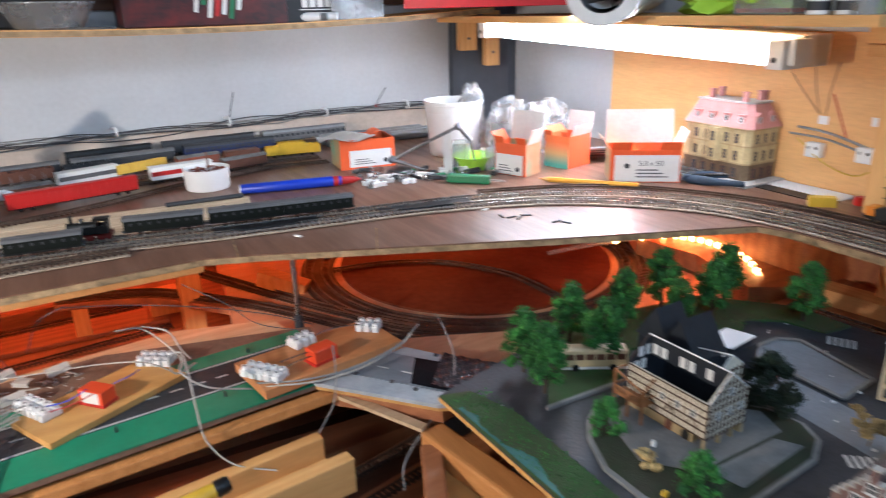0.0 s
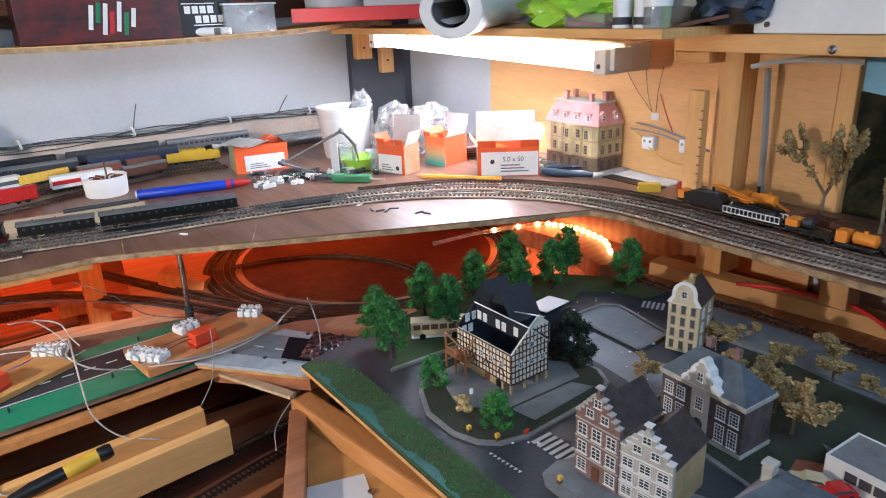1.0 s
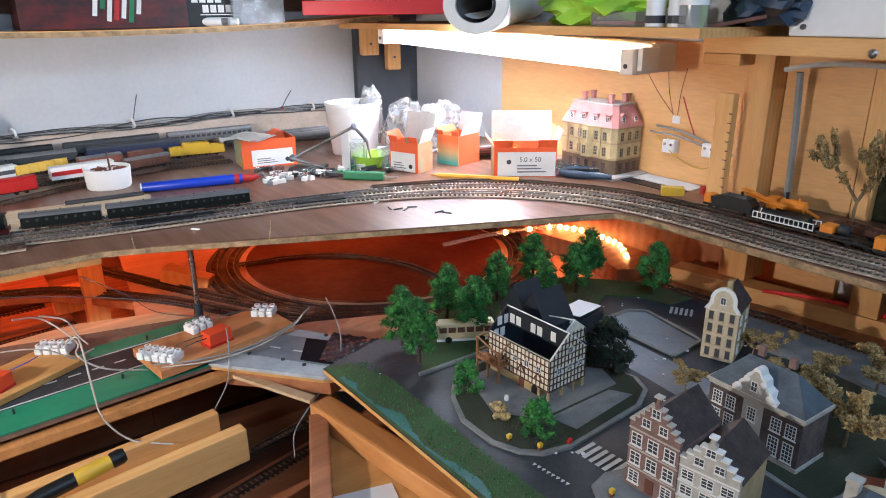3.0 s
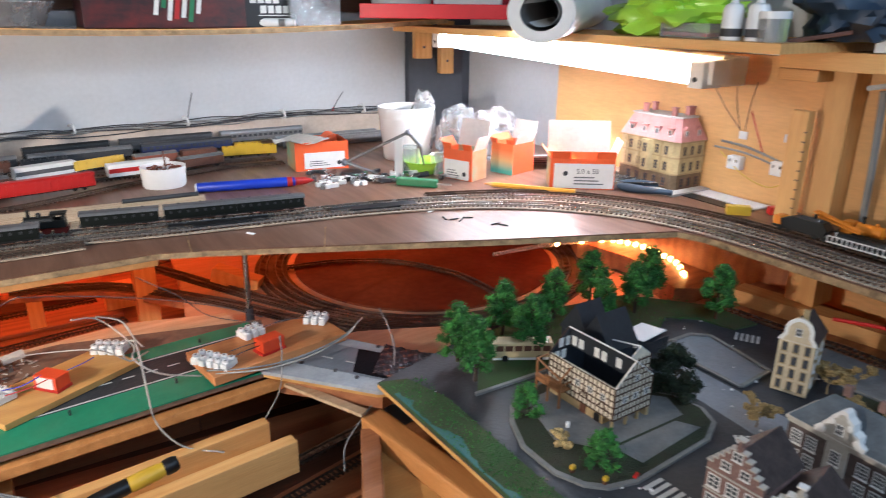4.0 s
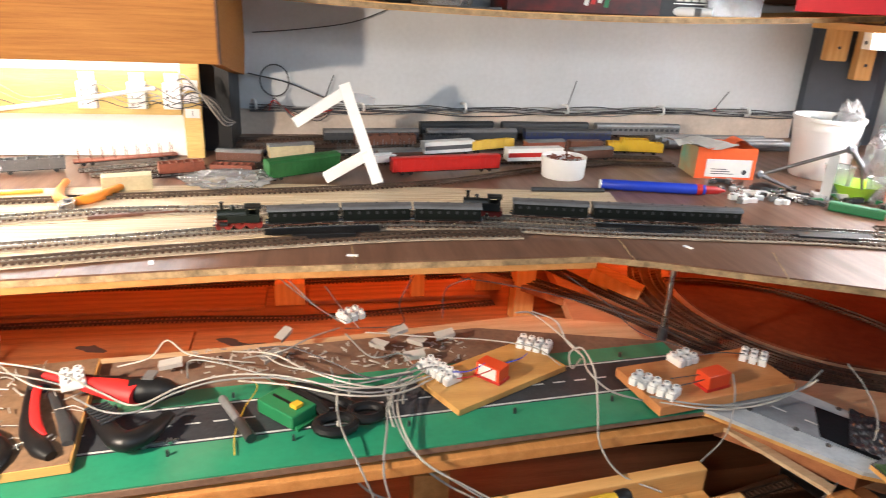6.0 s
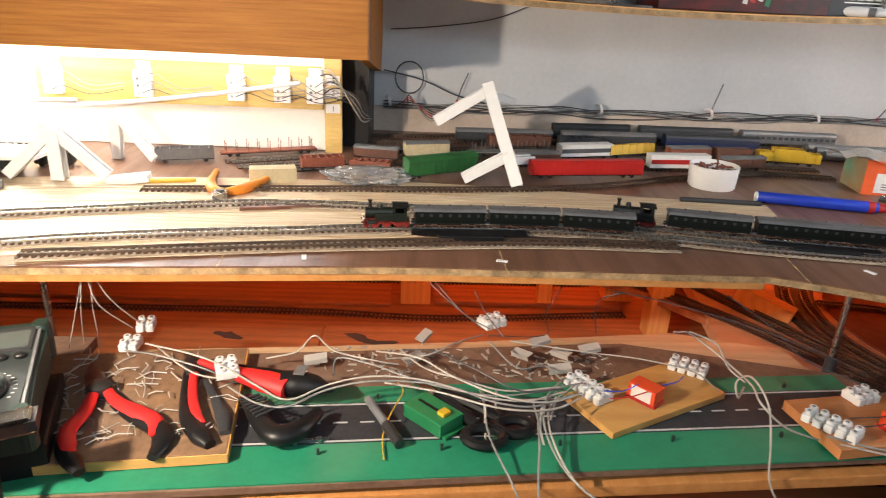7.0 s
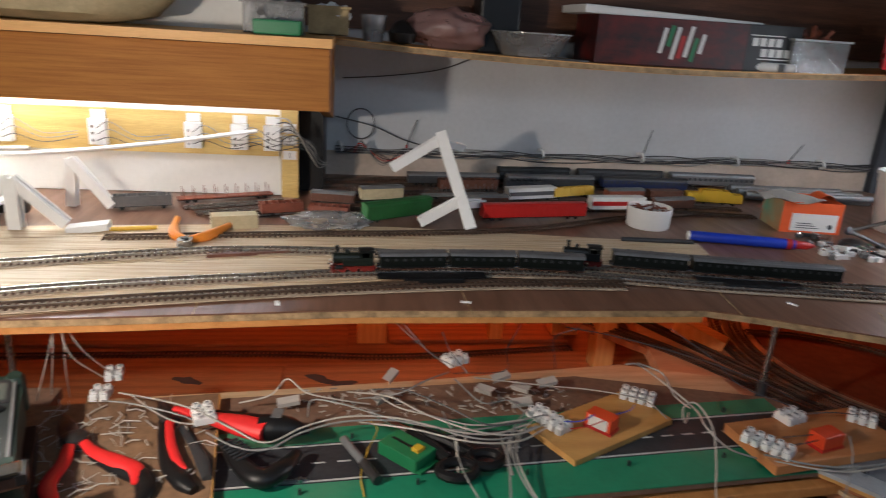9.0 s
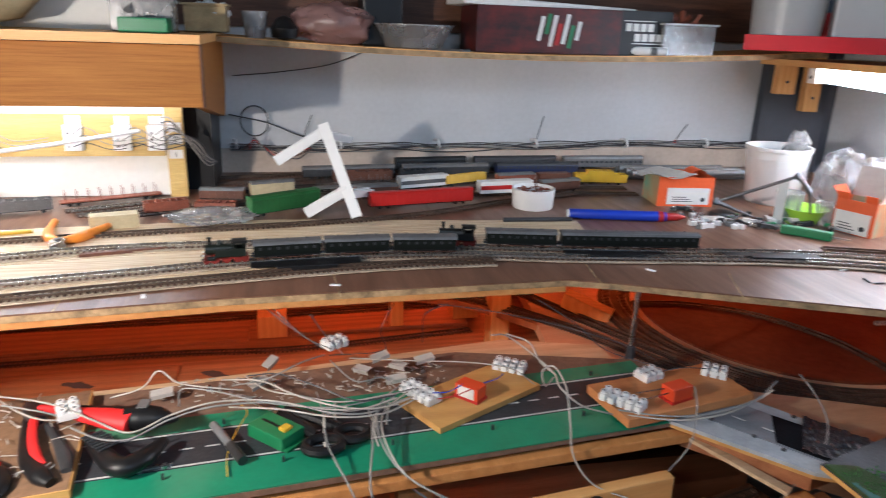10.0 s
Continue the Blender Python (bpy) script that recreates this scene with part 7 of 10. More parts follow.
# helping hand
hh = thing("helping_hand", "steel helping-hand clamp on jointed arms", "clamp")
part("base", Geo().lathe([(0.018, 0), (0.019, 0.003), (0.016, 0.008), (0.006, 0.011)], 24, pose(-0.385, -0.352, D)), "darksteel", hh, smooth=True)
part("arm", Geo().rod((-0.395, -0.350, D + 0.022), (-0.318, -0.405, D + 0.068), 0.0022, 10), "dullsteel", hh, smooth=True)
part("joint", Geo().lathe([(0.0, -0.005), (0.005, -0.003), (0.005, 0.003), (0.0, 0.005)], 14, pose(-0.318, -0.405, D + 0.068, 60, 0, 0)), "dullsteel", hh, smooth=True)
part("joint", Geo().lathe([(0.0, -0.005), (0.005, -0.003), (0.005, 0.003), (0.0, 0.005)], 14, pose(-0.395, -0.350, D + 0.022, 60, 0, 0)), "dullsteel", hh, smooth=True)
part("clip", Geo().rod((-0.318, -0.405, D + 0.068), (-0.305, -0.415, D + 0.048), 0.0032, 10).rod((-0.305, -0.415, D + 0.048), (-0.300, -0.417, D + 0.020), 0.0022, 8, 0.0010), "dullsteel", hh, smooth=True)
part("clip", Geo().rod((-0.395, -0.350, D + 0.022), (-0.360, -0.385, D + 0.008), 0.0032, 10, 0.0012), "dullsteel", hh, smooth=True)
solid("acrylic_strip", Geo().box(-0.006, 0.006, -0.001, 0.001, 0, 0.058, pose(-0.328, -0.392, D, 0, 0, -40), 0.0004), "frosted", "upright strip of milky acrylic", "strip")

_m, _l = seg((-0.352, -0.430), (-0.312, -0.474))
gt = thing("soldering_tool", "green handled small tool", "tool", _m)
part("handle", Geo().box(-_l / 2, _l / 2, -0.006, 0.006, 0, 0.011, None, 0.002), "greenbox", gt)
part("blade", Geo().box(_l / 2, _l / 2 + 0.020, -0.002, 0.002, 0.004, 0.006), "steel", gt)
_a, _b = Vector((-0.250, -0.500, D + 0.0036)), Vector((-0.170, -0.603, D + 0.0036))
_mp = Matrix.Translation(_a) @ (_b - _a).to_track_quat("Z", "Y").to_matrix().to_4x4()
pc = thing("pencil", "yellow wooden pencil on the deck", "pencil")
part("shaft", Geo().cyl(0.0034, 0.012, 0.128, 6, _mp), "pencil", pc)
part("point", Geo().lathe([(0.0008, 0.0), (0.0034, 0.012)], 6, _mp), "pinez", pc)


def pliers(m, label, grip, ln=0.12, spread=16, jaw=0.035, name="pliers", tip=None):
    """Jaws towards +x, handles towards -x."""
    t = thing(name, label, "pliers", m, "hand pliers")
    k = Geo().prism([(-0.012, -0.006), (0.004, -0.008), (jaw, -0.0012), (jaw, -0.0001), (0.004, -0.0002), (-0.012, -0.0002)], 0.002, 0.009)
    part("jaw", k, "steel", t)
    k = Geo().prism([(-0.012, 0.006), (-0.012, 0.0002), (0.004, 0.0002), (jaw, 0.0001), (jaw, 0.0012), (0.004, 0.008)], 0.002, 0.009)
    part("jaw", k, "steel", t)
    part("rivet", Geo().cyl(0.004, 0.001, 0.0105, 14), "darksteel", t)
    for s in (-1, 1):
        a = radians(spread)
        pts = [(-0.008, s * 0.003, 0.0056), (-0.022, s * (0.004 + 0.013 * math.sin(a) * 2), 0.0056), (-0.050, s * (0.006 + 0.042 * math.sin(a)), 0.0056), (-ln + jaw, s * (0.008 + (ln - jaw - 0.02) * math.sin(a) * 0.8), 0.0056)]
        sp = spline(pts, 5)
        h = part("handle", Geo().sweep(sp, [0.0038 + 0.0022 * math.sin(min(1, i / len(sp) * 1.4) * math.pi) for i in range(len(sp))], 10), grip, t, smooth=True)
        if tip:
            part("grip_edge", Geo().sweep([p + Vector((0, s * 0.0026, 0)) for p in sp[8:]], 0.0042, 8), tip, h, smooth=True)
    return t


_m, _l = seg((-0.070, -0.640), (-0.133, -0.563))
pliers(_m @ pose(0, 0, 0), "long-nose pliers with dark blue grips", "bluegrip", 0.115, 17, 0.034)
_m, _l = seg((-1.205, -0.350), (-1.218, -0.440))
pliers(_m @ pose(0.0, 0, 0, 0, 0, 4), "side cutters with open orange grips", "orangeplastic", 0.105, 30, 0.020)

# small switches and connectors
_rg = random.Random(17)
for _i in range(26):
    _x, _y = -0.455 + 0.10 * _rg.random(), -0.345 - 0.055 * _rg.random()
    _y -= 0.35 * max(0, _x + 0.42)
    _t = thing("terminal_bit", "small loose white terminal piece", "terminal", pose(_x, _y, D, 0, 0, _rg.uniform(0, 180)), group="loose terminals")
    _w = _rg.uniform(0.004, 0.009)
    part("body", Geo().box(-_w, _w, -0.0035, 0.0035, 0, 0.006, None, 0.0008), _rg.choice(["term", "term", "mgrey", "steel"]), _t)
    part("screw", Geo().cyl(0.0018, 0.006, 0.0072, 8), "steel", _t)
for _i, (_x, _y) in enumerate(((-0.378, -0.615), (-0.372, -0.622), (-0.385, -0.606), (-0.341, -0.664), (-0.360, -0.618), (-0.346, -0.655))):
    solid("offcut", Geo().box(-0.006, 0.006, -0.0008, 0.0008, 0, 0.0014, pose(_x, _y, D, 0, 0, 37 * _i)), "ink", "short dark wire offcut on the deck", "offcut", group="offcuts")
for _x, _y in ((-0.385, -0.573), (-0.93, -0.545), (-1.10, -0.55), (-0.60, -0.545), (-1.31, -0.50)):
    solid("paper_scrap", Geo().box(-0.005, 0.005, -0.002, 0.002, 0, 0.0008, pose(_x, _y, D, 0, 0, _x * 400)), "paper", "small white paper scrap on the deck", "scrap", group="paper scraps")

# plastic profile bundle behind the boxes
for _i in range(6):
    solid("grey_tube", Geo().rod((-0.40, -0.055 - 0.012 * _i, D + 0.0065 + 0.006 * (_i % 2)), (-0.22 + 0.01 * _i, -0.075 - 0.012 * _i, D + 0.0065 + 0.008 * (_i % 2)), 0.0055, 10), "silver", "grey plastic tube in a bundle", "tube", group="grey tubes", smooth=True)
for _i in range(7):
    solid("flat_strip", Geo().box(-0.075, 0.075, -0.005, 0.005, 0, 0.003, pose(-0.075, -0.43 - 0.006 * _i, D + 0.0031 * _i, 0, 0, -38 + 3 * _i)), "dgrey" if _i % 2 else "silver", "grey plastic strip in a stack", "strip", group="plastic strips")

# model hotel
ht = thing("model_hotel", "ochre model hotel with a pink mansard roof", "house", pose(-0.050, -0.664, D, 0, 0, -1) @ Matrix.Diagonal((1.15, 1.15, 1.15, 1.0)))
part("base_plate", Geo().box(-0.016, 0.050, -0.014, 0.094, 0, 0.003), "greycard", ht, "pale grey plastic base plate")
_pl = [(0.005, 0.0), (0.048, 0.0), (0.048, 0.088), (0.0, 0.088), (0.0, 0.006)]
_pc = (0.024, 0.044)


def _grown(k):
    """The hotel's plan, its edges moved out by k metres."""
    return [(x + (k if x > _pc[0] else -k), y + (k if y > _pc[1] else -k)) for x, y in _pl]


part("ground_floor", Geo().prism(_pl, 0.003, 0.021), "hotelbase", ht)
part("upper_storey", Geo().prism(_pl, 0.021, 0.060), "hotelwall", ht)
for _z, _k in ((0.0205, 0.0008), (0.040, 0.0006), (0.0585, 0.0016)):
    part("cornice", Geo().prism(_grown(_k), _z, _z + 0.0018), "beige", ht)
_bm = bmesh.new()
_lo = [_bm.verts.new((x, y, 0.0604)) for x, y in _grown(0.0020)]
_hi = [_bm.verts.new((x, y, 0.0860)) for x, y in _grown(-0.0085)]
_bm.faces.new(_hi)
_bm.faces.new(_lo[::-1])
for _i in range(5):
    _bm.faces.new((_lo[_i], _lo[(_i + 1) % 5], _hi[(_i + 1) % 5], _hi[_i]))
_g = Geo()
_g.bm.free()
_g.bm = _bm
_rf = part("roof", _g, "pinkroof", ht, "pink mansard roof")
part("roof_deck", Geo().prism(_grown(-0.0070), 0.0860, 0.0880), "greycard", ht)
for _k in range(3):
    _z, _fr = (0.0055, 0.0245, 0.0435)[_k], "beige" if _k else "brown"
    for _x in (0.013, 0.026, 0.039):
        win(ht, pose(_x, -0.0002, _z), 0.0062, 0.0110, _fr, (1, 2))
    for _y in (0.016, 0.030, 0.044, 0.058, 0.072):
        win(ht, pose(-0.0002, _y, _z, 0, 0, -90), 0.0062, 0.0110, _fr, (1, 2))
for _y in (0.016, 0.037, 0.051, 0.072):
    part("pilaster", Geo().box(-0.0012, 0.0, -0.0012, 0.0012, 0.021, 0.0585, pose(0, _y + 0.007, 0)), "beige", ht)
_by = part("bay_window", Geo().prism([(0.0, 0.036), (-0.006, 0.039), (-0.006, 0.049), (0.0, 0.052)], 0.021, 0.0585), "hotelwall", ht, "ochre bay on the long front")
for _z in (0.0245, 0.0435):
    win(_by, pose(-0.0062, 0.044, _z, 0, 0, -90), 0.0062, 0.0110, "beige", (1, 2))
for _x in (0.014, 0.036):
    part("dormer", Geo().box(-0.004, 0.004, 0.0, 0.008, 0, 0.010, pose(_x, 0.001, 0.0640)).prism([(-0.0048, 0.010), (0.0048, 0.010), (0, 0.0135)], -0.001, 0.009, flat(pose(_x, 0.001, 0.0640))), "pinkroof", _rf)
    win(_rf, pose(_x, 0.0008, 0.0655), 0.0052, 0.0072, "card", (1, 1), False)
for _y in (0.014, 0.034, 0.054, 0.074):
    part("dormer", Geo().box(0.0, 0.008, -0.004, 0.004, 0, 0.010, pose(0.001, _y, 0.0640)).box(-0.001, 0.0085, -0.0048, 0.0048, 0.010, 0.0112, pose(0.001, _y, 0.0640)), "pinkroof", _rf)
    win(_rf, pose(0.0008, _y, 0.0655, 0, 0, -90), 0.0052, 0.0072, "card", (1, 1), False)
for _x, _y in ((0.012, 0.020), (0.034, 0.018), (0.040, 0.018), (0.014, 0.066), (0.034, 0.070)):
    part("chimney", Geo().box(-0.0022, 0.0022, -0.0028, 0.0028, 0.0880, 0.0985, pose(_x, _y, 0)).box(-0.0028, 0.0028, -0.0034, 0.0034, 0.0970, 0.0985, pose(_x, _y, 0)), "pinkroof", ht)
for _x, _y in ((0.006, 0.007), (0.006, 0.081)):
    part("finial", Geo().lathe([(0.0016, 0), (0.0022, 0.003), (0.0006, 0.008)], 8, pose(_x, _y, 0.060)), "stone", ht)

solid("white_sheet", Geo().box(-0.055, 0.055, -0.016, 0.016, 0, 0.0012, pose(-0.010, -0.722, D, 0, 0, -92)), "paper", "narrow white card sheet on the deck", "sheet")
solid("black_sheet", Geo().box(-0.055, 0.055, -0.010, 0.010, 0, 0.0012, pose(-0.042, -0.722, D, 0, 0, -92)), "black", "dark plastic sprue sheet with small parts", "sheet")
solid("yellow_block", Geo().box(-0.014, 0.014, -0.006, 0.006, 0, 0.011, pose(-0.075, -0.783, D + 0.0036, 0, 0, -46), 0.001), "yellow", "small yellow wagon load block", "block")
solid("red_bit", Geo().box(-0.010, 0.010, -0.005, 0.005, 0, 0.010, pose(-0.022, -0.800, D, 0, 0, -30), 0.001), "red", "small red toy part", "part")


# rail cranes and works wagons on the side track
def works(x, y0, y1, z, label, name="works_wagon"):
    """A wagon chassis along the wall, y0 to y1; its thing at the middle, x along the track."""
    t = thing(name, label, "wagon", pose(x, (y0 + y1) / 2, z, 0, 0, 90), "works train")
    h = abs(y1 - y0) / 2
    part("chassis", Geo().box(-h, h, -0.0068, 0.0068, 0.0035, 0.0062, None, 0.0004), "locoblack", t)
    wheels(t, (-h * 0.75, -h * 0.45, h * 0.45, h * 0.75), 0.0029, "locoblack")
    for s in (-1, 1):
        for y in (-0.0045, 0.0045):
            part("buffer", Geo().cyl(0.0009, 0, 0.002, 8, pose(s * h, y, 0.005, 0, 90 * s, 0)), "darksteel", t)
    return t, h


def drum(r, x0, x1, z, y=0.0):
    """A lying drum with domed ends, along x."""
    return Geo().lathe([(0.0, x0 - r * 0.35), (r * 0.7, x0 - r * 0.15), (r, x0), (r, x0 + 0.001), (r * 0.97, x0 + 0.0012), (r * 0.97, x1 - 0.0012), (r, x1 - 0.001), (r, x1), (r * 0.7, x1 + r * 0.15), (0.0, x1 + r * 0.35)], 16, pose(0, y, z, 0, 90, 0), False)


_z = D + 0.0036
t, h = works(-0.084, -0.838, -0.905, _z, "black rail crane with an orange lattice jib", "rail_crane")
part("machine_house", Geo().prism([(-0.026, 0.0), (0.022, 0.0), (0.024, 0.008), (0.012, 0.013), (-0.022, 0.013), (-0.028, 0.006)], -0.0078, 0.0078, Matrix(((1, 0, 0, 0), (0, 0, 1, 0), (0, 1, 0, 0.0065), (0, 0, 0, 1)))), "locoblack", t)
part("boiler", drum(0.0055, -0.018, 0.006, 0.0165), "dgrey", t, smooth=True)
part("cab", Geo().box(0.024, 0.033, -0.0075, 0.0075, 0.0065, 0.0165, None, 0.001), "orangeplastic", t, "orange end cab")
part("chimney", Geo().cyl(0.0016, 0.019, 0.026, 10, pose(-0.010, 0, 0)), "locoblack", t)
_j = part("jib", Geo().rod((0.000, -0.0135, 0.0215), (-0.052, -0.0135, 0.0125), 0.0011, 6).rod((0.000, -0.0205, 0.0215), (-0.052, -0.0185, 0.0125), 0.0011, 6).rod((0.000, -0.0135, 0.0255), (-0.052, -0.0140, 0.0145), 0.0010, 6).rod((0.000, -0.0205, 0.0255), (-0.052, -0.0180, 0.0145), 0.0010, 6), "orangeplastic", t, "orange lattice jib")
for _i in range(9):
    _u, _v = -0.0058 * _i, -0.0058 * (_i + 1)
    part("lattice", Geo().rod((_u, -0.0135, 0.0252 + 0.21 * _u), (_v, -0.0203, 0.0252 + 0.21 * _v), 0.0007, 5), "orangeplastic", _j)
t, h = works(-0.040, -0.885, -0.945, D, "orange rail crane with a round boiler", "rail_crane")
part("cab", Geo().box(0.012, 0.024, -0.0075, 0.0075, 0.0065, 0.020, None, 0.001), "orangeplastic", t)
part("boiler", drum(0.0068, -0.018, 0.009, 0.0140), "orangeplastic", t, smooth=True)
part("chimney", Geo().lathe([(0.0018, 0), (0.0016, 0.006), (0.0025, 0.0075)], 10, pose(0.004, 0, 0.020)), "locoblack", t)
part("dome", Geo().lathe([(0.0022, 0), (0.0022, 0.002), (0.0, 0.004)], 10, pose(-0.010, 0, 0.0200)), "orangeplastic", t, smooth=True)
part("hook_arm", Geo().rod((-0.018, 0, 0.012), (-0.034, 0, 0.006), 0.0018, 8), "orangeplastic", t)
t, h = works(-0.091, -0.905, -0.972, _z, "black flat wagon with a white ribbed side frame")
part("deck_board", Geo().box(-h, h, -0.0075, 0.0075, 0.0062, 0.0072), "locoblack", t)
for _y in (-0.0082, 0.0082):
    part("side_frame", Geo().box(-h, h, _y - 0.0003, _y + 0.0003, 0.0045, 0.0058).box(-h, h, _y - 0.0003, _y + 0.0003, 0.0112, 0.0122), "card", t, "white side frame")
    for _i in range(14):
        part("rib", Geo().box(-0.0005, 0.0005, _y - 0.0003, _y + 0.0003, 0.0058, 0.0112, pose(-h + 0.0005 + _i * (2 * h - 0.001) / 13, 0, 0)), "card", t)
for _x in (-0.015, 0.014):
    part("load", Geo().lathe([(0.003, 0), (0.003, 0.003), (0.0, 0.0045)], 12, pose(_x, 0, 0.0072)), "silver", t, smooth=True)
part("tarpaulin", drum(0.0050, -0.026, 0.026, 0.0105), "locoblack", t, smooth=True)
t, h = works(-0.092, -0.977, -1.006, _z, "small black wagon with an orange toolbox")
part("toolbox", Geo().box(0.000, 0.013, -0.0085, 0.0085, 0.0065, 0.014, None, 0.001), "orangeplastic", t, "orange toolbox")
part("winch", drum(0.0050, -0.012, -0.003, 0.0115), "dgrey", t, smooth=True)
wagon((-0.052, -0.972), (-0.058, -1.022), 0.012, "brown", "dark red open wagon with black sides", "open", z=D)
wagon((-0.100, -1.005), (-0.103, -1.034), 0.008, "locoblack", "low black flat wagon", "flat")
t, h = works(-0.103, -1.034, -1.072, _z - 0.001, "orange motor trolley with a round tank")
part("cab", Geo().box(0.008, 0.019, -0.0072, 0.0072, 0.0062, 0.018, None, 0.001), "orangeplastic", t)
part("tank", drum(0.0062, -0.017, 0.003, 0.0125), "orangeplastic", t, smooth=True)
part("hatch", Geo().cyl(0.002, 0.018, 0.0205, 10, pose(-0.006, 0, 0)), "orangeplastic", t)
t, h = works(-0.094, -1.075, -1.098, _z - 0.001, "small red tank trolley")
part("tank", drum(0.0055, -0.009, 0.007, 0.0120), "red", t, smooth=True)
wagon((-0.100, -1.104), (-0.100, -1.150), 0.014, "greygreen", "grey-green open works wagon", "open")


# ---- wall cables ----
def cable(pts, r, material, label, name="cable", group="", n=6, seg_=6):
    return solid(name, Geo().sweep(spline(pts, n), r, seg_), material, label, "cable", group=group, smooth=True)


_rg = random.Random(31)
for _k in range(8):
    _p, _a, _b = [], _rg.uniform(0, 6.28), _rg.uniform(0.5, 1.1)
    for _i in range(22):
        _x = -1.06 + 0.047 * _i
        _p.append((_x, -0.006 - 0.007 * _rg.random(), 1.1395 + 0.0065 * _i / 21 + 0.0011 * (_k - 3.5) + 0.0045 * math.sin(_a + _b * _i) + 0.003 * (_rg.random() - 0.5)))
    cable(_p, 0.0010, ("cabledark", "cablegrey", "cabledark")[_k % 3], "thin signal cable clipped along the wall", group="wall cables")
for _x in (-1.051, -0.884, -0.717, -0.540, -0.365, -0.20):
    _t = thing("cable_clip", "white plastic cable clip on the wall", "clip", pose(_x, -0.001, 1.147), group="cable clips")
    part("hook", Geo().sweep(spline([(-0.004, -0.002, 0.006), (0, -0.016, 0.007), (0.002, -0.018, -0.004), (0, -0.002, -0.007)], 5), 0.0022, 8), "white", _t, smooth=True)
for _x, _h, _dx in ((-0.537, 0.045, 0.012), (-0.945, 0.045, 0.016), (-0.262, 0.032, 0.022)):
    _t = thing("wire_stub", "short dark wire sticking up with a red end", "wire", group="wire stubs")
    part("wire", Geo().sweep([(_x, -0.010, 1.150), (_x + _dx * 0.4, -0.012, 1.150 + _h * 0.5), (_x + _dx, -0.010, 1.150 + _h)], 0.0009, 6), "cabledark", _t)
    part("sleeve", Geo().cyl(0.0019, 0, 0.006, 8, pose(_x, -0.010, 1.147)), "red", _t)
cable([(-1.06, -0.010, 1.195), (-1.00, -0.012, 1.182), (-0.95, -0.012, 1.162), (-0.90, -0.012, 1.150)], 0.0012, "cabledark", "loose dark cable on the wall")
cable([(-1.02 + 0.022 * math.cos(a * 0.628), -0.012, 1.185 + 0.024 * math.sin(a * 0.628)) for a in range(11)], 0.0012, "cabledark", "loop of dark cable on the wall")
cable([(-1.05, -0.008, 1.255), (-0.98, -0.010, 1.262), (-0.90, -0.010, 1.275), (-0.84, -0.010, 1.298)], 0.0010, "cabledark", "thin cable running up to the shelf")
for _k in range(5):
    cable([(-1.05 + 0.01 * _k, -0.02, 1.140), (-1.02, -0.03 - 0.004 * _k, 1.150 + 0.004 * _k), (-0.985, -0.03, 1.138 - 0.004 * _k), (-0.955, -0.03, 1.126 + 0.006 * _k), (-0.93, -0.02, 1.143)], 0.0008, ("cabledark", "brown", "red", "cabledark", "cablegrey")[_k], "tangle of thin coloured wire", "tangled_wire", "tangled wires")
setting("wall_strip", Geo().box(-1.075, -0.10, -0.006, -0.0005, D, 1.139), "plaster", "cream plaster strip along the foot of the wall", "trim")

# switches and wires on the plywood
for _i, (_y, _z) in enumerate(((-0.719, 1.183), (-0.782, 1.188), (-0.62, 1.19))):
    _t = thing("label_tag", "small white paper tag on the plywood", "tag", pose(EW - 0.013, _y, _z, 0, -90, 0), group="wall tags")
    part("sheet", Geo().box(-0.005, 0.005, -0.006, 0.006, 0, 0.001), "paper", _t)
for _y, _z in ((-0.717, 1.147), (-0.779, 1.150)):
    _t = thing("wall_terminal", "white terminal block on the plywood", "terminal", pose(EW - 0.012, _y, _z), group="wall terminals")
    part("body", Geo().box(-0.012, 0, -0.010, 0.010, -0.009, 0.009, None, 0.002), "term", _t)
    for _s in (-0.005, 0.005):
        part("screw", Geo().cyl(0.002, 0, 0.001, 8, pose(-0.012, _s, 0.003, 0, -90, 0)), "steel", _t)
_xw = EW - 0.016
cable([(_xw, -0.69, 1.172), (_xw - 0.004, -0.73, 1.170), (_xw, -0.77, 1.160), (_xw, -0.81, 1.148)], 0.0016, "cablegrey", "grey wire on the plywood", group="plywood wires")
cable([(_xw, -0.68, 1.163), (_xw - 0.004, -0.73, 1.162), (_xw, -0.775, 1.152)], 0.0014, "cablegrey", "grey wire on the plywood", group="plywood wires")
cable([(_xw, -0.728, 1.215), (_xw - 0.006, -0.744, 1.19), (_xw, -0.752, 1.165)], 0.0009, "red", "thin red wire on the plywood", group="plywood wires")
cable([(_xw, -0.69, 1.158), (_xw - 0.010, -0.735, 1.135), (_xw - 0.006, -0.77, 1.125), (_xw, -0.79, 1.135)], 0.0009, "yellow", "thin yellow wire on the plywood", group="plywood wires")
for _y0, _y1 in ((-0.66, -0.715), (-0.73, -0.722), (-0.70, -0.715)):
    cable([(_xw, _y0, 1.252), (_xw - 0.003, (_y0 + _y1) / 2, 1.22), (_xw, _y1, 1.19)], 0.0005, "brown", "thin brown wire hanging from the lamp", group="lamp wires")
cable([(-0.02, -0.893, 1.258), (-0.01, -0.893, 1.18), (-0.005, -0.893, D + 0.001)], 0.0042, "cablegrey", "grey conduit down the post", "conduit")
cable([(-0.045, -0.888, 1.262), (-0.04, -0.93, 1.270), (-0.03, -1.0, 1.270)], 0.0030, "cablewhite", "white cable under the beam", "conduit")

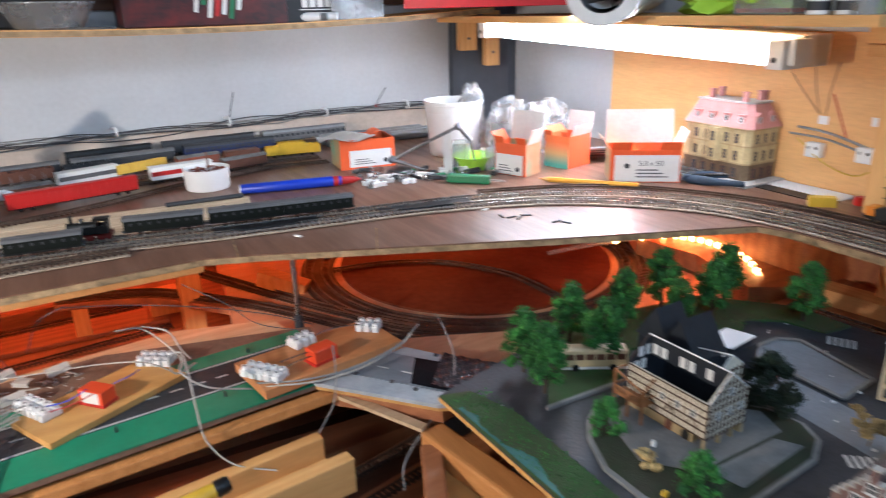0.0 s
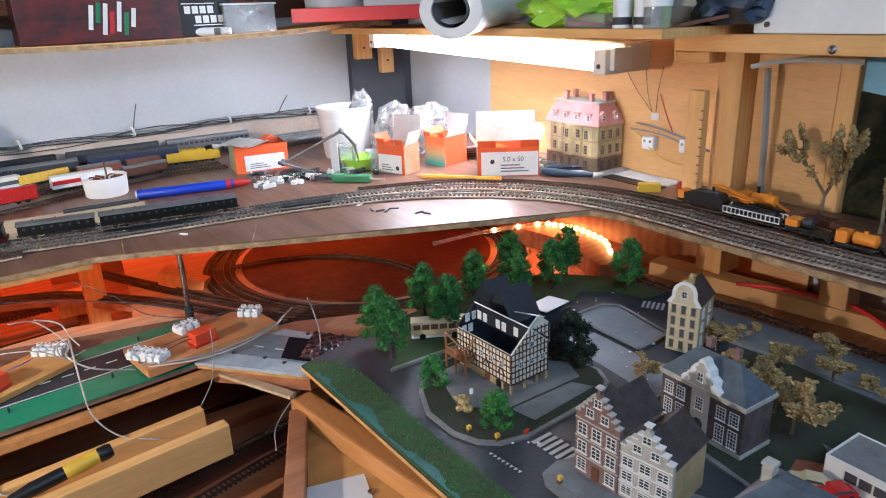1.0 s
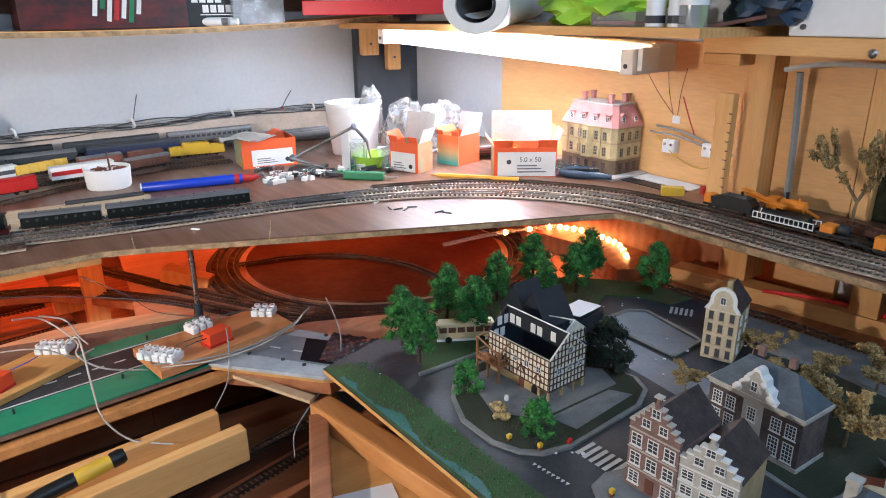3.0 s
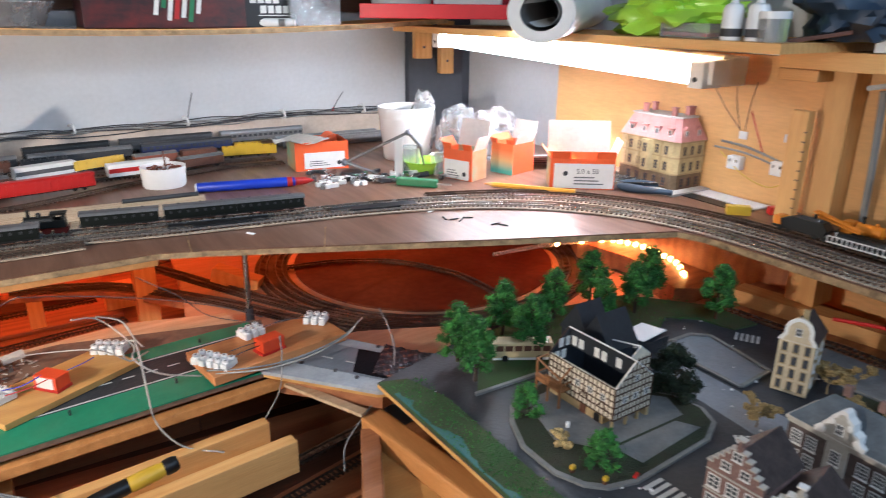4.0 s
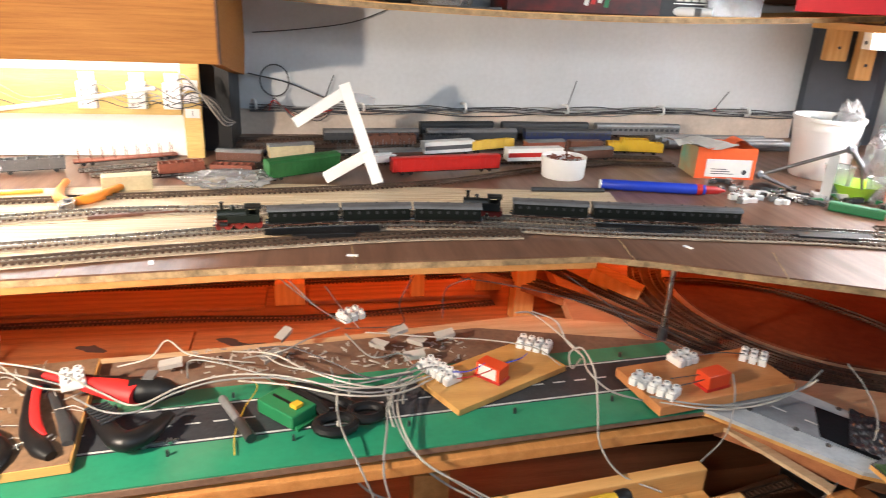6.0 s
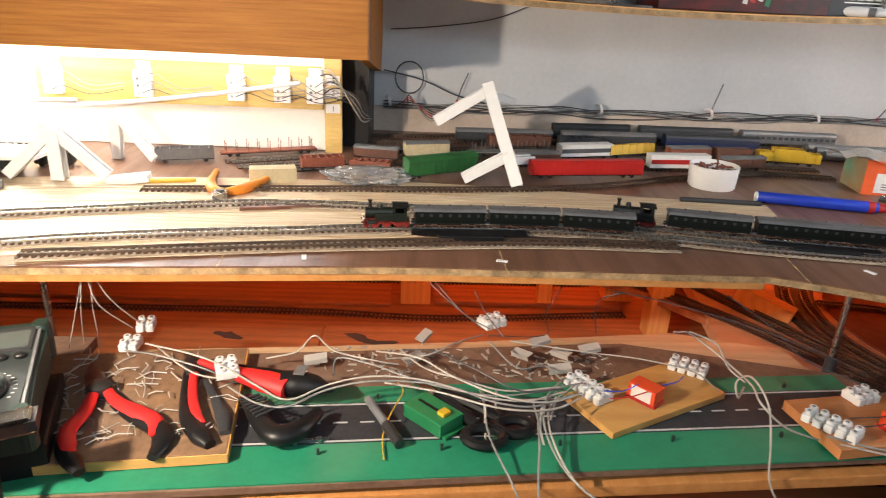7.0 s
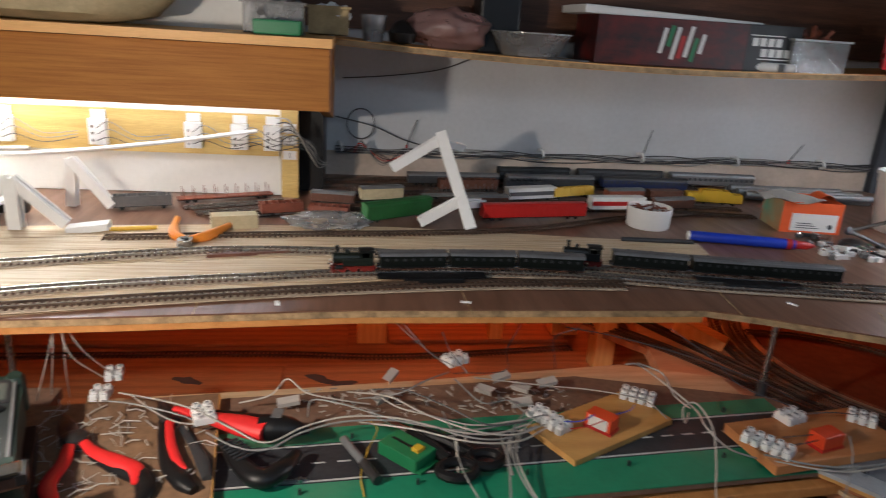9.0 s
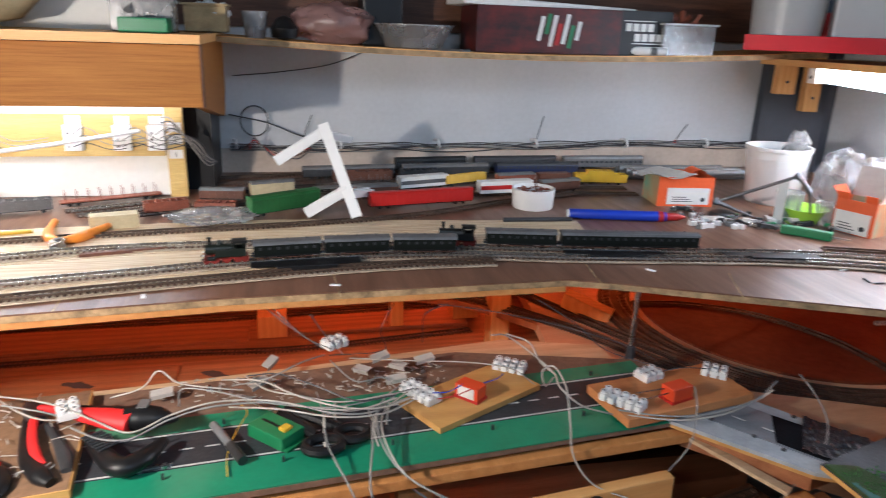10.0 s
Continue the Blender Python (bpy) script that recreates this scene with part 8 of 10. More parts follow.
cable([(-0.073, -0.916, 1.0165), (-0.047, -0.962, 1.0165), (-0.034, -1.02, 1.0165), (-0.050, -1.06, 1.0165), (-0.061, -1.086, 1.0105), (-0.066, -1.12, 1.0)], 0.0022, "redgrip", "red layout cable on the lower batten")


# loose small parts round the helping hand
_rg = random.Random(53)
for _i in range(46):
    _u = _rg.random()
    _x, _y = -0.43 + 0.19 * _u + _rg.uniform(-0.018, 0.018), -0.335 - 0.115 * _u + _rg.uniform(-0.028, 0.028)
    _t = thing("loose_part", "small loose model part on the deck", "part", pose(_x, _y, D + 0.0005, 0, _rg.uniform(-12, 12), _rg.uniform(0, 180)), group="loose model parts")
    _w, _l, _m2 = _rg.uniform(0.002, 0.005), _rg.uniform(0.005, 0.014), _rg.choice(["dgrey", "locoblack", "card", "steel", "mgrey", "dgrey", "greenbox", "brown"])
    part("body", Geo().box(-_l, _l, -_w, _w, 0, _rg.uniform(0.003, 0.007), None, 0.0007), _m2, _t)
    part("pin", Geo().rod((_l * 0.6, 0, 0.003), (_l * 1.5, _w, 0.004), 0.0008, 6), "steel", _t)
for _x, _y, _h in ((-0.300, -0.375, 0.040), (-0.262, -0.405, 0.030)):
    _t = thing("clear_cup", "clear plastic cup with small parts", "cup", pose(_x, _y, D), group="clear cups")
    part("shell", Geo().lathe([(0.014, 0), (0.0175, _h), (0.0185, _h), (0.0168, _h - 0.001), (0.0132, 0.0015), (0.0, 0.0015)], 24, None, False), "tub", _t, smooth=True)
for _i in range(9):
    _t = thing("black_strip", "thin black track strip on the deck", "strip", pose(-0.055 - 0.008 * _rg.random(), -0.50 - 0.016 * _i, D + 0.0008 * _i, 0, 0, -38 + _rg.uniform(-8, 8)), group="black strips")
    part("strip", Geo().box(-0.045, 0.045, -0.004, 0.004, 0, 0.0022), "locoblack", _t)
    for _y in (-0.0032, 0.0032):
        part("rail", Geo().box(-0.045, 0.045, _y - 0.0005, _y + 0.0005, 0.0022, 0.0036), "rail", _t)


# ---- lit bay, pelmet ----
pel = thing("pelmet", "oak veneer pelmet board hiding the bay lamp", "pelmet", kind="structure")
part("front_board", Geo().box(-3.1, -1.062, -0.328, -0.314, 1.241, 1.3095, None, 0.001), "veneer", pel)
part("end_board", Geo().prism([(-0.3135, 1.2405), (-0.3135, 1.310), (-0.001, 1.310), (-0.001, 1.235), (-0.03, 1.195), (-0.14, 1.212)], -1.075, -1.063, _side), "veneer", pel, "veneered end board cut at a slant")
part("edge_band", Geo().box(-1.0618, -1.060, -0.3285, -0.3135, 1.2405, 1.310), "dark", pel)
bt = thing("bay_lamp", "white batten with a lit fluorescent tube", "lamp")
part("housing", Geo().box(-2.15, -1.12, -0.27, -0.20, 1.285, 1.3085), "white", bt)
part("tube", Geo().cyl(0.011, -2.13, -1.14, 12, pose(0, -0.235, 1.274, 0, 90, 0)), "tube", bt, smooth=True)
pb = thing("wiring_strip", "plywood strip with white terminal blocks and wires", "panel")
part("strip", Geo().box(-1.505, -1.134, -0.166, -0.1605, 1.157, 1.213), "yellowply", pb)
for _i, _x in enumerate((-1.480, -1.365, -1.245, -1.185, -1.142)):
    _t = part("terminal", Geo().box(_x - 0.011, _x + 0.011, -0.178, -0.166, 1.166, 1.200, None, 0.001), "term", pb)
    part("tag", Geo().box(_x - 0.009, _x + 0.009, -0.1685, -0.166, 1.2005, 1.211), "paper", pb)
    for _z in (1.172, 1.181, 1.190):
        part("screw", Geo().cyl(0.002, 0, 0.0008, 8, pose(_x - 0.005, -0.1782, _z, 90, 0, 0)), "steel", _t)
    for _k in range(3):
        part("wire", Geo().sweep(spline([(_x, -0.178, 1.172 + 0.008 * _k), (_x + 0.02, -0.186, 1.178 + 0.01 * _k), (_x + 0.05, -0.180, 1.168 + 0.006 * _k), (min(_x + 0.09, -1.10), -0.174, 1.175 + 0.004 * _k)], 5), 0.0006, 5), "cablegrey" if _k else "cabledark", pb)
bp = thing("bay_post", "pine upright with numbered white tags", "post")
part("post", Geo().box(-1.1305, -1.108, -0.170, -0.1605, D, 1.236), "yellowply", bp)
for _n, _z in ((3, 1.197), (2, 1.180), (1, 1.160)):
    part("tag", Geo().box(-1.1285, -1.110, -0.1712, -0.170, _z - 0.006, _z + 0.006), "paper", bp)
    _c = bpy.data.curves.new("digit", "FONT")
    _c.body, _c.size, _c.extrude, _c.align_x = str(_n), 0.010, 0.0001, "CENTER"
    _o = new("digit", _c)
    _c.materials.append(M["ink"])
    _o.parent = bp
    _o.matrix_local = pose(-1.119, -0.1714, _z - 0.0035, 90, 0, 0)
for _k in range(6):
    cable([(-1.135, -0.172, 1.175 + 0.007 * _k), (-1.115, -0.19 - 0.003 * _k, 1.190 + 0.004 * _k), (-1.090, -0.175, 1.180 - 0.004 * _k), (-1.080, -0.150, 1.155 - 0.003 * _k), (-1.07, -0.12, 1.140)], 0.0009, "cablewhite" if _k % 2 else "cabledark", "thin wire from the terminal panel", "panel_wire", "panel wires")
cable([(-1.62, -0.21, 1.150), (-1.45, -0.20, 1.156), (-1.30, -0.19, 1.172), (-1.16, -0.185, 1.194)], 0.0030, "white", "white plastic conduit across the bay", "conduit")
cable([(-1.72, -0.21, 1.185), (-1.64, -0.21, 1.172), (-1.55, -0.20, 1.160), (-1.44, -0.20, 1.163)], 0.0030, "cablewhite", "thin white cable in the bay", "conduit")

# clutter in the bay
tr = thing("green_tray", "light green plastic tray with small parts", "tray", pose(-1.508, -0.388, D, 0, 0, 14))
part("shell", Geo().lathe([(0.0, 0.0), (0.040, 0.0), (0.046, 0.004), (0.048, 0.014), (0.0465, 0.014), (0.044, 0.006), (0.039, 0.002), (0.0, 0.002)], 40, Matrix.Diagonal((1.0, 0.60, 1.0, 1.0)), False), "lime", tr, smooth=True)
_g, _r = Geo(), random.Random(9)
for _i in range(16):
    _g.box(-0.006, 0.006, -0.0015, 0.0015, 0, 0.002, pose(_r.uniform(-0.028, 0.026), _r.uniform(-0.012, 0.012), 0.003 + 0.005 * _r.random(), 0, _r.uniform(-20, 20), _r.uniform(0, 180)))
tagged(part("filling", _g, "mgrey", tr), kind="stuff")
solid("grey_rod", Geo().rod((-1.62, -0.43, D + 0.005), (-1.44, -0.385, D + 0.005), 0.005, 12), "silver", "pale grey plastic rod on the deck", "rod", smooth=True)
wagon((-1.600, -0.30), (-1.46, -0.315), 0.022, "dgrey", "long black coach in the bay", "coach", z=D, stripe="silver")
wagon((-1.455, -0.29), (-1.41, -0.285), 0.018, "locoblack", "black tender in the bay", "open", z=D)
wagon((-1.60, -0.24), (-1.44, -0.235), 0.022, "card", "white coach in the bay", "coach", z=D, stripe="card")
wagon((-1.33, -0.255), (-1.26, -0.235), 0.018, "mgrey", "grey wagon in the bay", "open", z=D)
solid("foam_block", Geo().box(-0.06, 0.06, -0.03, 0.03, 0, 0.020, pose(-1.66, -0.29, D, 0, 0, 6), 0.003), "paper", "white foam block in the bay", "block")
solid("foam_block", Geo().box(-0.05, 0.05, -0.03, 0.03, 0, 0.030, pose(-1.545, -0.205, D, 0, 0, 2), 0.003), "paper", "white card house part in the bay", "block")
solid("card_piece", Geo().box(-0.022, 0.022, -0.010, 0.010, 0, 0.008, pose(-1.325, -0.345, D, 0, -6, 8), 0.001), "paper", "small white card piece", "card")
solid("yellow_stick", Geo().rod((-1.33, -0.352, D + 0.0025), (-1.255, -0.335, D + 0.0025), 0.0025, 8), "yellow", "thin yellow stick lying on the deck", "stick")
_bb = thing("bottle_brush_tree", "dark blue-green bottle-brush tree lying in the bay", "tree", pose(-1.600, -0.242, D + 0.029, 0, 90, 8), group="bay trees")
part("stem", Geo().rod((0, 0, -0.040), (0, 0, 0.038), 0.0012, 6), "darksteel", _bb)
_g, _r = Geo(), random.Random(14)
for _i in range(520):
    _a, _z = _r.uniform(0, 6.283), _r.uniform(-0.034, 0.034)
    _q = 0.0145 * (1.0 - 0.35 * (_z + 0.034) / 0.068) * _r.uniform(0.75, 1.1)
    _g.rod((0, 0, _z), (_q * math.cos(_a), _q * math.sin(_a), _z + 0.003), 0.0005, 3)
tagged(part("bristle_work", _g, "bluegrip", _bb), kind="stuff")
solid("foam_block", Geo().box(-0.045, 0.045, -0.022, 0.022, 0, 0.0135, pose(-1.600, -0.240, D, 0, 0, 5), 0.003), "paper", "white foam block under the brush tree", "block")
_tl = tree_thing("blue_bush", "frosted blue model bush in the bay", 0.035, 0.018, 15, "bluegrip", 0.1, 50, "bay trees")
_tl.matrix_world = pose(-1.615, -0.285, D + 0.020)
solid("foam_sheet", Geo().prism([(-1.548, -0.366), (-1.552, -0.290), (-1.420, -0.298), (-1.422, -0.350)], D + 0.0222, D + 0.0262), "paper", "thin white foam sheet laid over the black coach", "sheet")
sp_ = thing("wire_spool", "spool of grey solder wire on a blue foot", "spool", pose(-1.584, -0.452, D))
part("foot", Geo().lathe([(0.0, 0.0), (0.030, 0.0), (0.031, 0.003), (0.028, 0.006), (0.0, 0.006)], 32, None, False), "bluegrip", sp_, smooth=True)
_pf = []
for _i in range(25):
    _k = 0.0245 - 0.0055 * _i / 24 + 0.0006 * math.sin(_i * 2.3)
    _pf += [(_k - 0.0009, 0.006 + 0.0033 * _i), (_k, 0.006 + 0.0033 * _i + 0.0008), (_k, 0.006 + 0.0033 * _i + 0.0024)]
part("winding", Geo().lathe(_pf, 32, None, True), "dullsteel", sp_, "close turns of grey wire", True)
part("top_flange", Geo().lathe([(0.006, 0.0885), (0.0215, 0.0885), (0.0225, 0.0900), (0.0215, 0.0925), (0.006, 0.0925)], 32, None, False), "silver", sp_, smooth=True)
part("hub", Geo().lathe([(0.0062, 0.0860), (0.0062, 0.0930), (0.004, 0.0930), (0.004, 0.0860)], 20, None, False), "dgrey", sp_, smooth=True)
part("loose_end", Geo().sweep(spline([(0.022, -0.004, 0.055), (0.034, 0.002, 0.046), (0.050, 0.010, 0.040), (0.060, 0.012, 0.036)], 5), 0.0009, 6), "dullsteel", sp_, smooth=True)
cn = thing("white_canister", "white plastic canister with dark lettering bars", "canister", pose(-1.700, -0.262, D))
part("body", Geo().lathe([(0.040, 0), (0.042, 0.003), (0.042, 0.075), (0.036, 0.085), (0.034, 0.095)], 28), "white", cn, smooth=True)
part("print_bar", Geo().box(-0.012, 0.012, -0.0005, 0.0005, 0, 0.004, pose(0.026, -0.034, 0.045, 0, 0, 38)), "ink", cn)
part("print_bar", Geo().box(-0.012, 0.012, -0.0005, 0.0005, 0, 0.004, pose(0.026, -0.034, 0.035, 0, 0, 38)), "ink", cn)


# ---- shelves ----
def sag(x):
    return 1.3205 - 0.0165 * max(0.0, 1 - ((x + 0.60) / 0.50) ** 2)


shelf = thing("wall_shelf", "sagging pine shelf on the white wall", "shelf", kind="structure")
_xs = [-1.058 + i * 0.0485 for i in range(21)]
_g = Geo()
_rows = [[(x, y, sag(x) + dz) for x in _xs] for y, dz in ((-0.001, 0.0), (-0.150, 0.0), (-0.150, -0.009), (-0.001, -0.009), (-0.001, 0.0))]
_g.sheet(_rows)
part("board", _g, "pine", shelf)
part("front_lip", Geo().sheet([[(x, y, sag(x) + dz) for x in _xs] for y, dz in ((-0.1501, -0.0015), (-0.152, -0.0015), (-0.152, -0.0085), (-0.1501, -0.0085), (-0.1501, -0.0015))]), "chip", shelf)
setting("bay_shelf", Geo().box(-3.1, -1.059, -0.34, -0.001, 1.3105, 1.3205), "pine", "pine shelf over the pelmet", "shelf")
rs = thing("side_shelf", "pine shelf over the fluorescent lamp", "shelf", kind="structure")
part("board", Geo().box(-0.175, EW - 0.001, -0.865, -0.10, 1.2975, 1.3075), "piney", rs)

# drinks carton on the shelf
_z = sag(-0.55)
gb = thing("drinks_carton", "black and red printed drinks carton lying on the shelf", "carton", pose(-0.69, -0.135, _z, 0, 0, 0))
part("carton", Geo().box(0, 0.318, 0, 0.10, 0.001, 0.068, None, 0.001), "boxprint", gb)
part("black_end", Geo().box(0.232, 0.3184, -0.0004, 0.1004, 0.0009, 0.0683), "black", gb)
for _i, (_x, _z0, _z1, _m2) in enumerate(((0.078, 0.020, 0.056, "card"), (0.088, 0.030, 0.060, "greenbox"), (0.098, 0.012, 0.058, "card"), (0.108, 0.014, 0.046, "red"), (0.118, 0.016, 0.060, "card"), (0.129, 0.010, 0.044, "greenbox"), (0.139, 0.022, 0.050, "card"))):
    part("logo_bar", Geo().box(-0.0032, 0.0032, -0.0006, -0.0001, _z0, _z1, pose(_x + 0.016, -0.0004, 0, 0, 10, 0)), _m2, gb)
for _x, _zr, _n in ((0.240, 0.038, 4), (0.256, 0.023, 4)):
    for _i in range(_n):
        part("logo_bar", Geo().box(0, 0.0095, -0.001, -0.0004, _zr, _zr + 0.0115, pose(_x + 0.0125 * _i, 0, 0)), "card", gb)
part("logo_line", Geo().box(0.236, 0.290, -0.001, -0.0004, 0.0525, 0.0540).box(0.252, 0.306, -0.001, -0.0004, 0.0190, 0.0205), "card", gb)
solid("polystyrene_lid", Geo().box(0, 0.28, 0, 0.11, 0, 0.012, pose(-0.71, -0.13, _z + 0.0688, 0, 2, 1), 0.003), "paper", "white foam sheet lying on the carton", "lid")
part_tub = thing("clear_tub", "clear plastic tub with odds and ends", "tub", pose(-0.345, -0.115, sag(-0.345)))
_g = Geo()
for _x0, _x1, _y0, _y1 in ((-0.044, 0.044, -0.0325, -0.0312), (-0.044, 0.044, 0.0312, 0.0325), (-0.044, -0.0428, -0.0312, 0.0312), (0.0428, 0.044, -0.0312, 0.0312)):
    _g.box(_x0, _x1, _y0, _y1, 0.001, 0.045)
_g.box(-0.044, 0.044, -0.0325, 0.0325, 0, 0.001)
part("shell", _g, "tub", part_tub)
part("rim", Geo().box(-0.047, 0.047, -0.0355, -0.0315, 0.045, 0.048).box(-0.047, 0.047, 0.0315, 0.0355, 0.045, 0.048).box(-0.047, -0.043, -0.0315, 0.0315, 0.045, 0.048).box(0.043, 0.047, -0.0315, 0.0315, 0.045, 0.048), "frosted", part_tub)
_g, _r = Geo(), random.Random(2)
for _i in range(30):
    _g.box(-0.010, 0.010, -0.003, 0.003, 0, 0.005, pose(_r.uniform(-0.03, 0.03), _r.uniform(-0.02, 0.02), 0.003 + 0.055 * _r.random(), _r.uniform(-60, 60), _r.uniform(-60, 60), _r.uniform(0, 180)))
tagged(part("filling", _g, "rustred", part_tub, "brown and cream scraps"), kind="stuff")
for _i in range(2):
    _t = thing("glue_tube", "small white glue tube on the shelf edge", "tube", pose(-0.420 + 0.018 * _i, -0.138, sag(-0.42) + 0.007, 0, 0, -32 - 5 * _i), group="glue tubes")
    part("body", Geo().rod((-0.022, 0, 0), (0.014, 0, 0), 0.0068, 14), "white", _t, smooth=True)
    part("cap", Geo().rod((0.014, 0, 0), (0.023, 0, 0), 0.0055, 14), "mgrey" if _i == 0 else "white", _t, smooth=True)

# red crate and containers over the corner
rc = thing("red_crate", "shallow red plastic crate in the corner", "crate", pose(-0.135, -0.245, 1.3215, 0, 0, -38))
part("floor_panel", Geo().box(-0.14, 0.14, -0.085, 0.085, 0, 0.003), "cratered", rc)
part("side", Geo().box(-0.145, 0.145, -0.090, -0.085, 0, 0.022, None, 0.001).box(-0.145, 0.145, 0.085, 0.090, 0, 0.06, None, 0.001).box(-0.145, -0.140, -0.085, 0.085, 0, 0.022, None, 0.001).box(0.140, 0.145, -0.085, 0.085, 0, 0.09, None, 0.001), "cratered", rc)
wt = thing("white_tub", "white plastic paint tub in the crate", "tub", pose(-0.205, -0.185, 1.3248))
part("shell", Geo().lathe([(0.050, 0.003), (0.055, 0.012), (0.050, 0.014), (0.056, 0.12)], 30), "frosted", wt, smooth=True)
wt = thing("clear_crate", "frosted clear box standing in the crate", "box", pose(-0.120, -0.265, 1.3248, 0, 0, -38))
part("shell", Geo().box(-0.055, 0.055, -0.05, 0.05, 0, 0.10, None, 0.004), "frosted", wt)

# paper roll, bottles, bags on the side shelf
pr = thing("paper_roll", "large roll of white drawing paper", "roll")
_a, _b = Vector((-0.262, -0.616, 1.333)), Vector((0.000, -0.415, 1.345))
_mr = Matrix.Translation(_a) @ (_b - _a).to_track_quat("Z", "Y").to_matrix().to_4x4() @ Matrix.Diagonal((1.25, 1.05, 1.0, 1.0))
part("outer_layer", Geo().lathe([(0.031, 0), (0.0325, 0.001), (0.0325, (_b - _a).length), (0.031, (_b - _a).length)], 40, _mr, False).lathe([(0.020, 0.0), (0.031, 0.0)], 40, _mr, False).lathe([(0.020, 0.0), (0.020, (_b - _a).length)], 40, _mr, False), "paper", pr, smooth=True)
part("core", Geo().lathe([(0.0195, 0.004), (0.0195, (_b - _a).length - 0.002)], 40, _mr, False), "mgrey", pr, smooth=True)
_pts = []
for _i in range(26):
    _t = _i / 25 * 1.6 * math.pi
    _pts.append((0.0185 - 0.0035 * _i / 25, _t))
_g = Geo()
_g.sheet([[_mr @ Vector((r * math.cos(t + 0.5), r * math.sin(t + 0.5), z)) for r, t in _pts] for z in (0.001, 0.15)])
part("inner_curl", _g, "paper", pr)
for _i in range(2):
    _t = thing("paint_bottle", "small white dropper bottle with dark print", "bottle", pose(-0.158 + 0.004 * _i, -0.797 - 0.026 * _i, 1.3076), group="paint bottles")
    part("body", Geo().lathe([(0.0095, 0), (0.0105, 0.001), (0.0105, 0.030), (0.0085, 0.035), (0.004, 0.037), (0.0035, 0.044)], 18), "white", _t, smooth=True)
    part("label", Geo().lathe([(0.01065, 0.004), (0.01065, 0.012)], 18, None, False), "ink", _t)
    part("cap", Geo().lathe([(0.005, 0.044), (0.004, 0.056)], 14), "ink" if _i == 0 else "lime", _t, smooth=True)
_t = thing("glass_jar", "small clear jar with a white lid", "jar", pose(-0.150, -0.838, 1.3076), group="paint bottles")
part("glass", Geo().lathe([(0.014, 0), (0.015, 0.002), (0.015, 0.022)], 20), "tub", _t, smooth=True)
part("lid", Geo().lathe([(0.0155, 0.022), (0.0155, 0.029)], 20), "white", _t, smooth=True)
bag("green_bag", pose(-0.085, -0.665, 1.3076), (0.055, 0.075, 0.055), 23, "crumpled light green plastic bag", 0.5, "lime")
_t = thing("clear_case", "flat clear plastic case with red print", "case", pose(-0.135, -0.730, 1.3076, 0, 0, 80))
part("shell", Geo().box(-0.040, 0.040, -0.012, 0.012, 0, 0.016, None, 0.001), "tub", _t)
part("insert", Geo().box(-0.036, 0.036, -0.010, 0.010, 0.002, 0.006), "red", _t)
bag("blue_bag", pose(-0.050, -0.865, 1.3076), (0.055, 0.05, 0.075), 29, "dark blue crumpled cloth bag", 0.4, "bluegrip")
solid("shelf_offcut", Geo().box(-0.045, 0.045, -0.008, 0.008, 0, 0.004, pose(-0.120, -0.850, 1.3080, 0, -10, -50), 0.0005), "brown", "thin brown wood offcut", "offcut")

# lamp under the side shelf
fl = thing("fluorescent_lamp", "white batten lamp with a lit fluorescent tube", "lamp")
part("housing", Geo().box(-0.090, -0.040, -0.288, 0.280, -0.012, 0.022, pose(0, -0.455, 1.2735, 2.0, 0, 0), 0.001), "white", fl)
part("tube", Geo().cyl(0.0135, -0.290, 0.272, 16, pose(-0.107, -0.455, 1.2760, 92.0, 0, 0)), "tube", fl, smooth=True)
for _y, _z in ((-0.735, 1.2652), (-0.166, 1.2845)):
    _k = part("socket", Geo().box(-0.125, -0.089, -0.010, 0.010, -0.014, 0.016, pose(0, _y, _z), 0.002), "white", fl)
    part("contact_ring", Geo().cyl(0.0128, 0, 0.006, 16, pose(-0.107, _y + (0.010 if _y < -0.5 else -0.016), _z + 0.0005, 90 if _y > -0.5 else -90, 0, 0)), "steel", _k)
    part("screw", Geo().cyl(0.003, 0, 0.001, 10, pose(-0.1255, _y, _z - 0.004, 0, -90, 0)), "darksteel", _k)
part("bracket", Geo().box(-0.118, -0.085, -0.753, -0.746, 1.256, 1.283, None, 0.001), "white", fl, "white metal end bracket")

# left shelf clutter
def tub_of(m, w, d, h, label, filling, shell="tub", name="storage_tub", seed=1):
    t = thing(name, label, "tub", m, "shelf tubs")
    k = 0.0012
    part("shell", Geo().box(-w, w, -d, -d + k, 0, h).box(-w, w, d - k, d, 0, h).box(-w, -w + k, -d + k, d - k, 0, h).box(w - k, w, -d + k, d - k, 0, h).box(-w, w, -d, d, 0, k), shell, t)
    part("rim", Geo().box(-w - 0.003, w + 0.003, -d - 0.003, -d, h - 0.003, h).box(-w - 0.003, w + 0.003, d, d + 0.003, h - 0.003, h).box(-w - 0.003, -w, -d, d, h - 0.003, h).box(w, w + 0.003, -d, d, h - 0.003, h), shell, t)
    g, r = Geo(), random.Random(seed)
    for _ in range(28):
        g.box(-0.009, 0.009, -0.004, 0.004, 0, 0.006, pose(r.uniform(-0.75, 0.75) * w, r.uniform(-0.75, 0.75) * d, 0.004 + h * 0.8 * r.random(), r.uniform(-60, 60), r.uniform(-60, 60), r.uniform(0, 180)))
    tagged(part("filling", g, filling, t), kind="stuff")
    return t


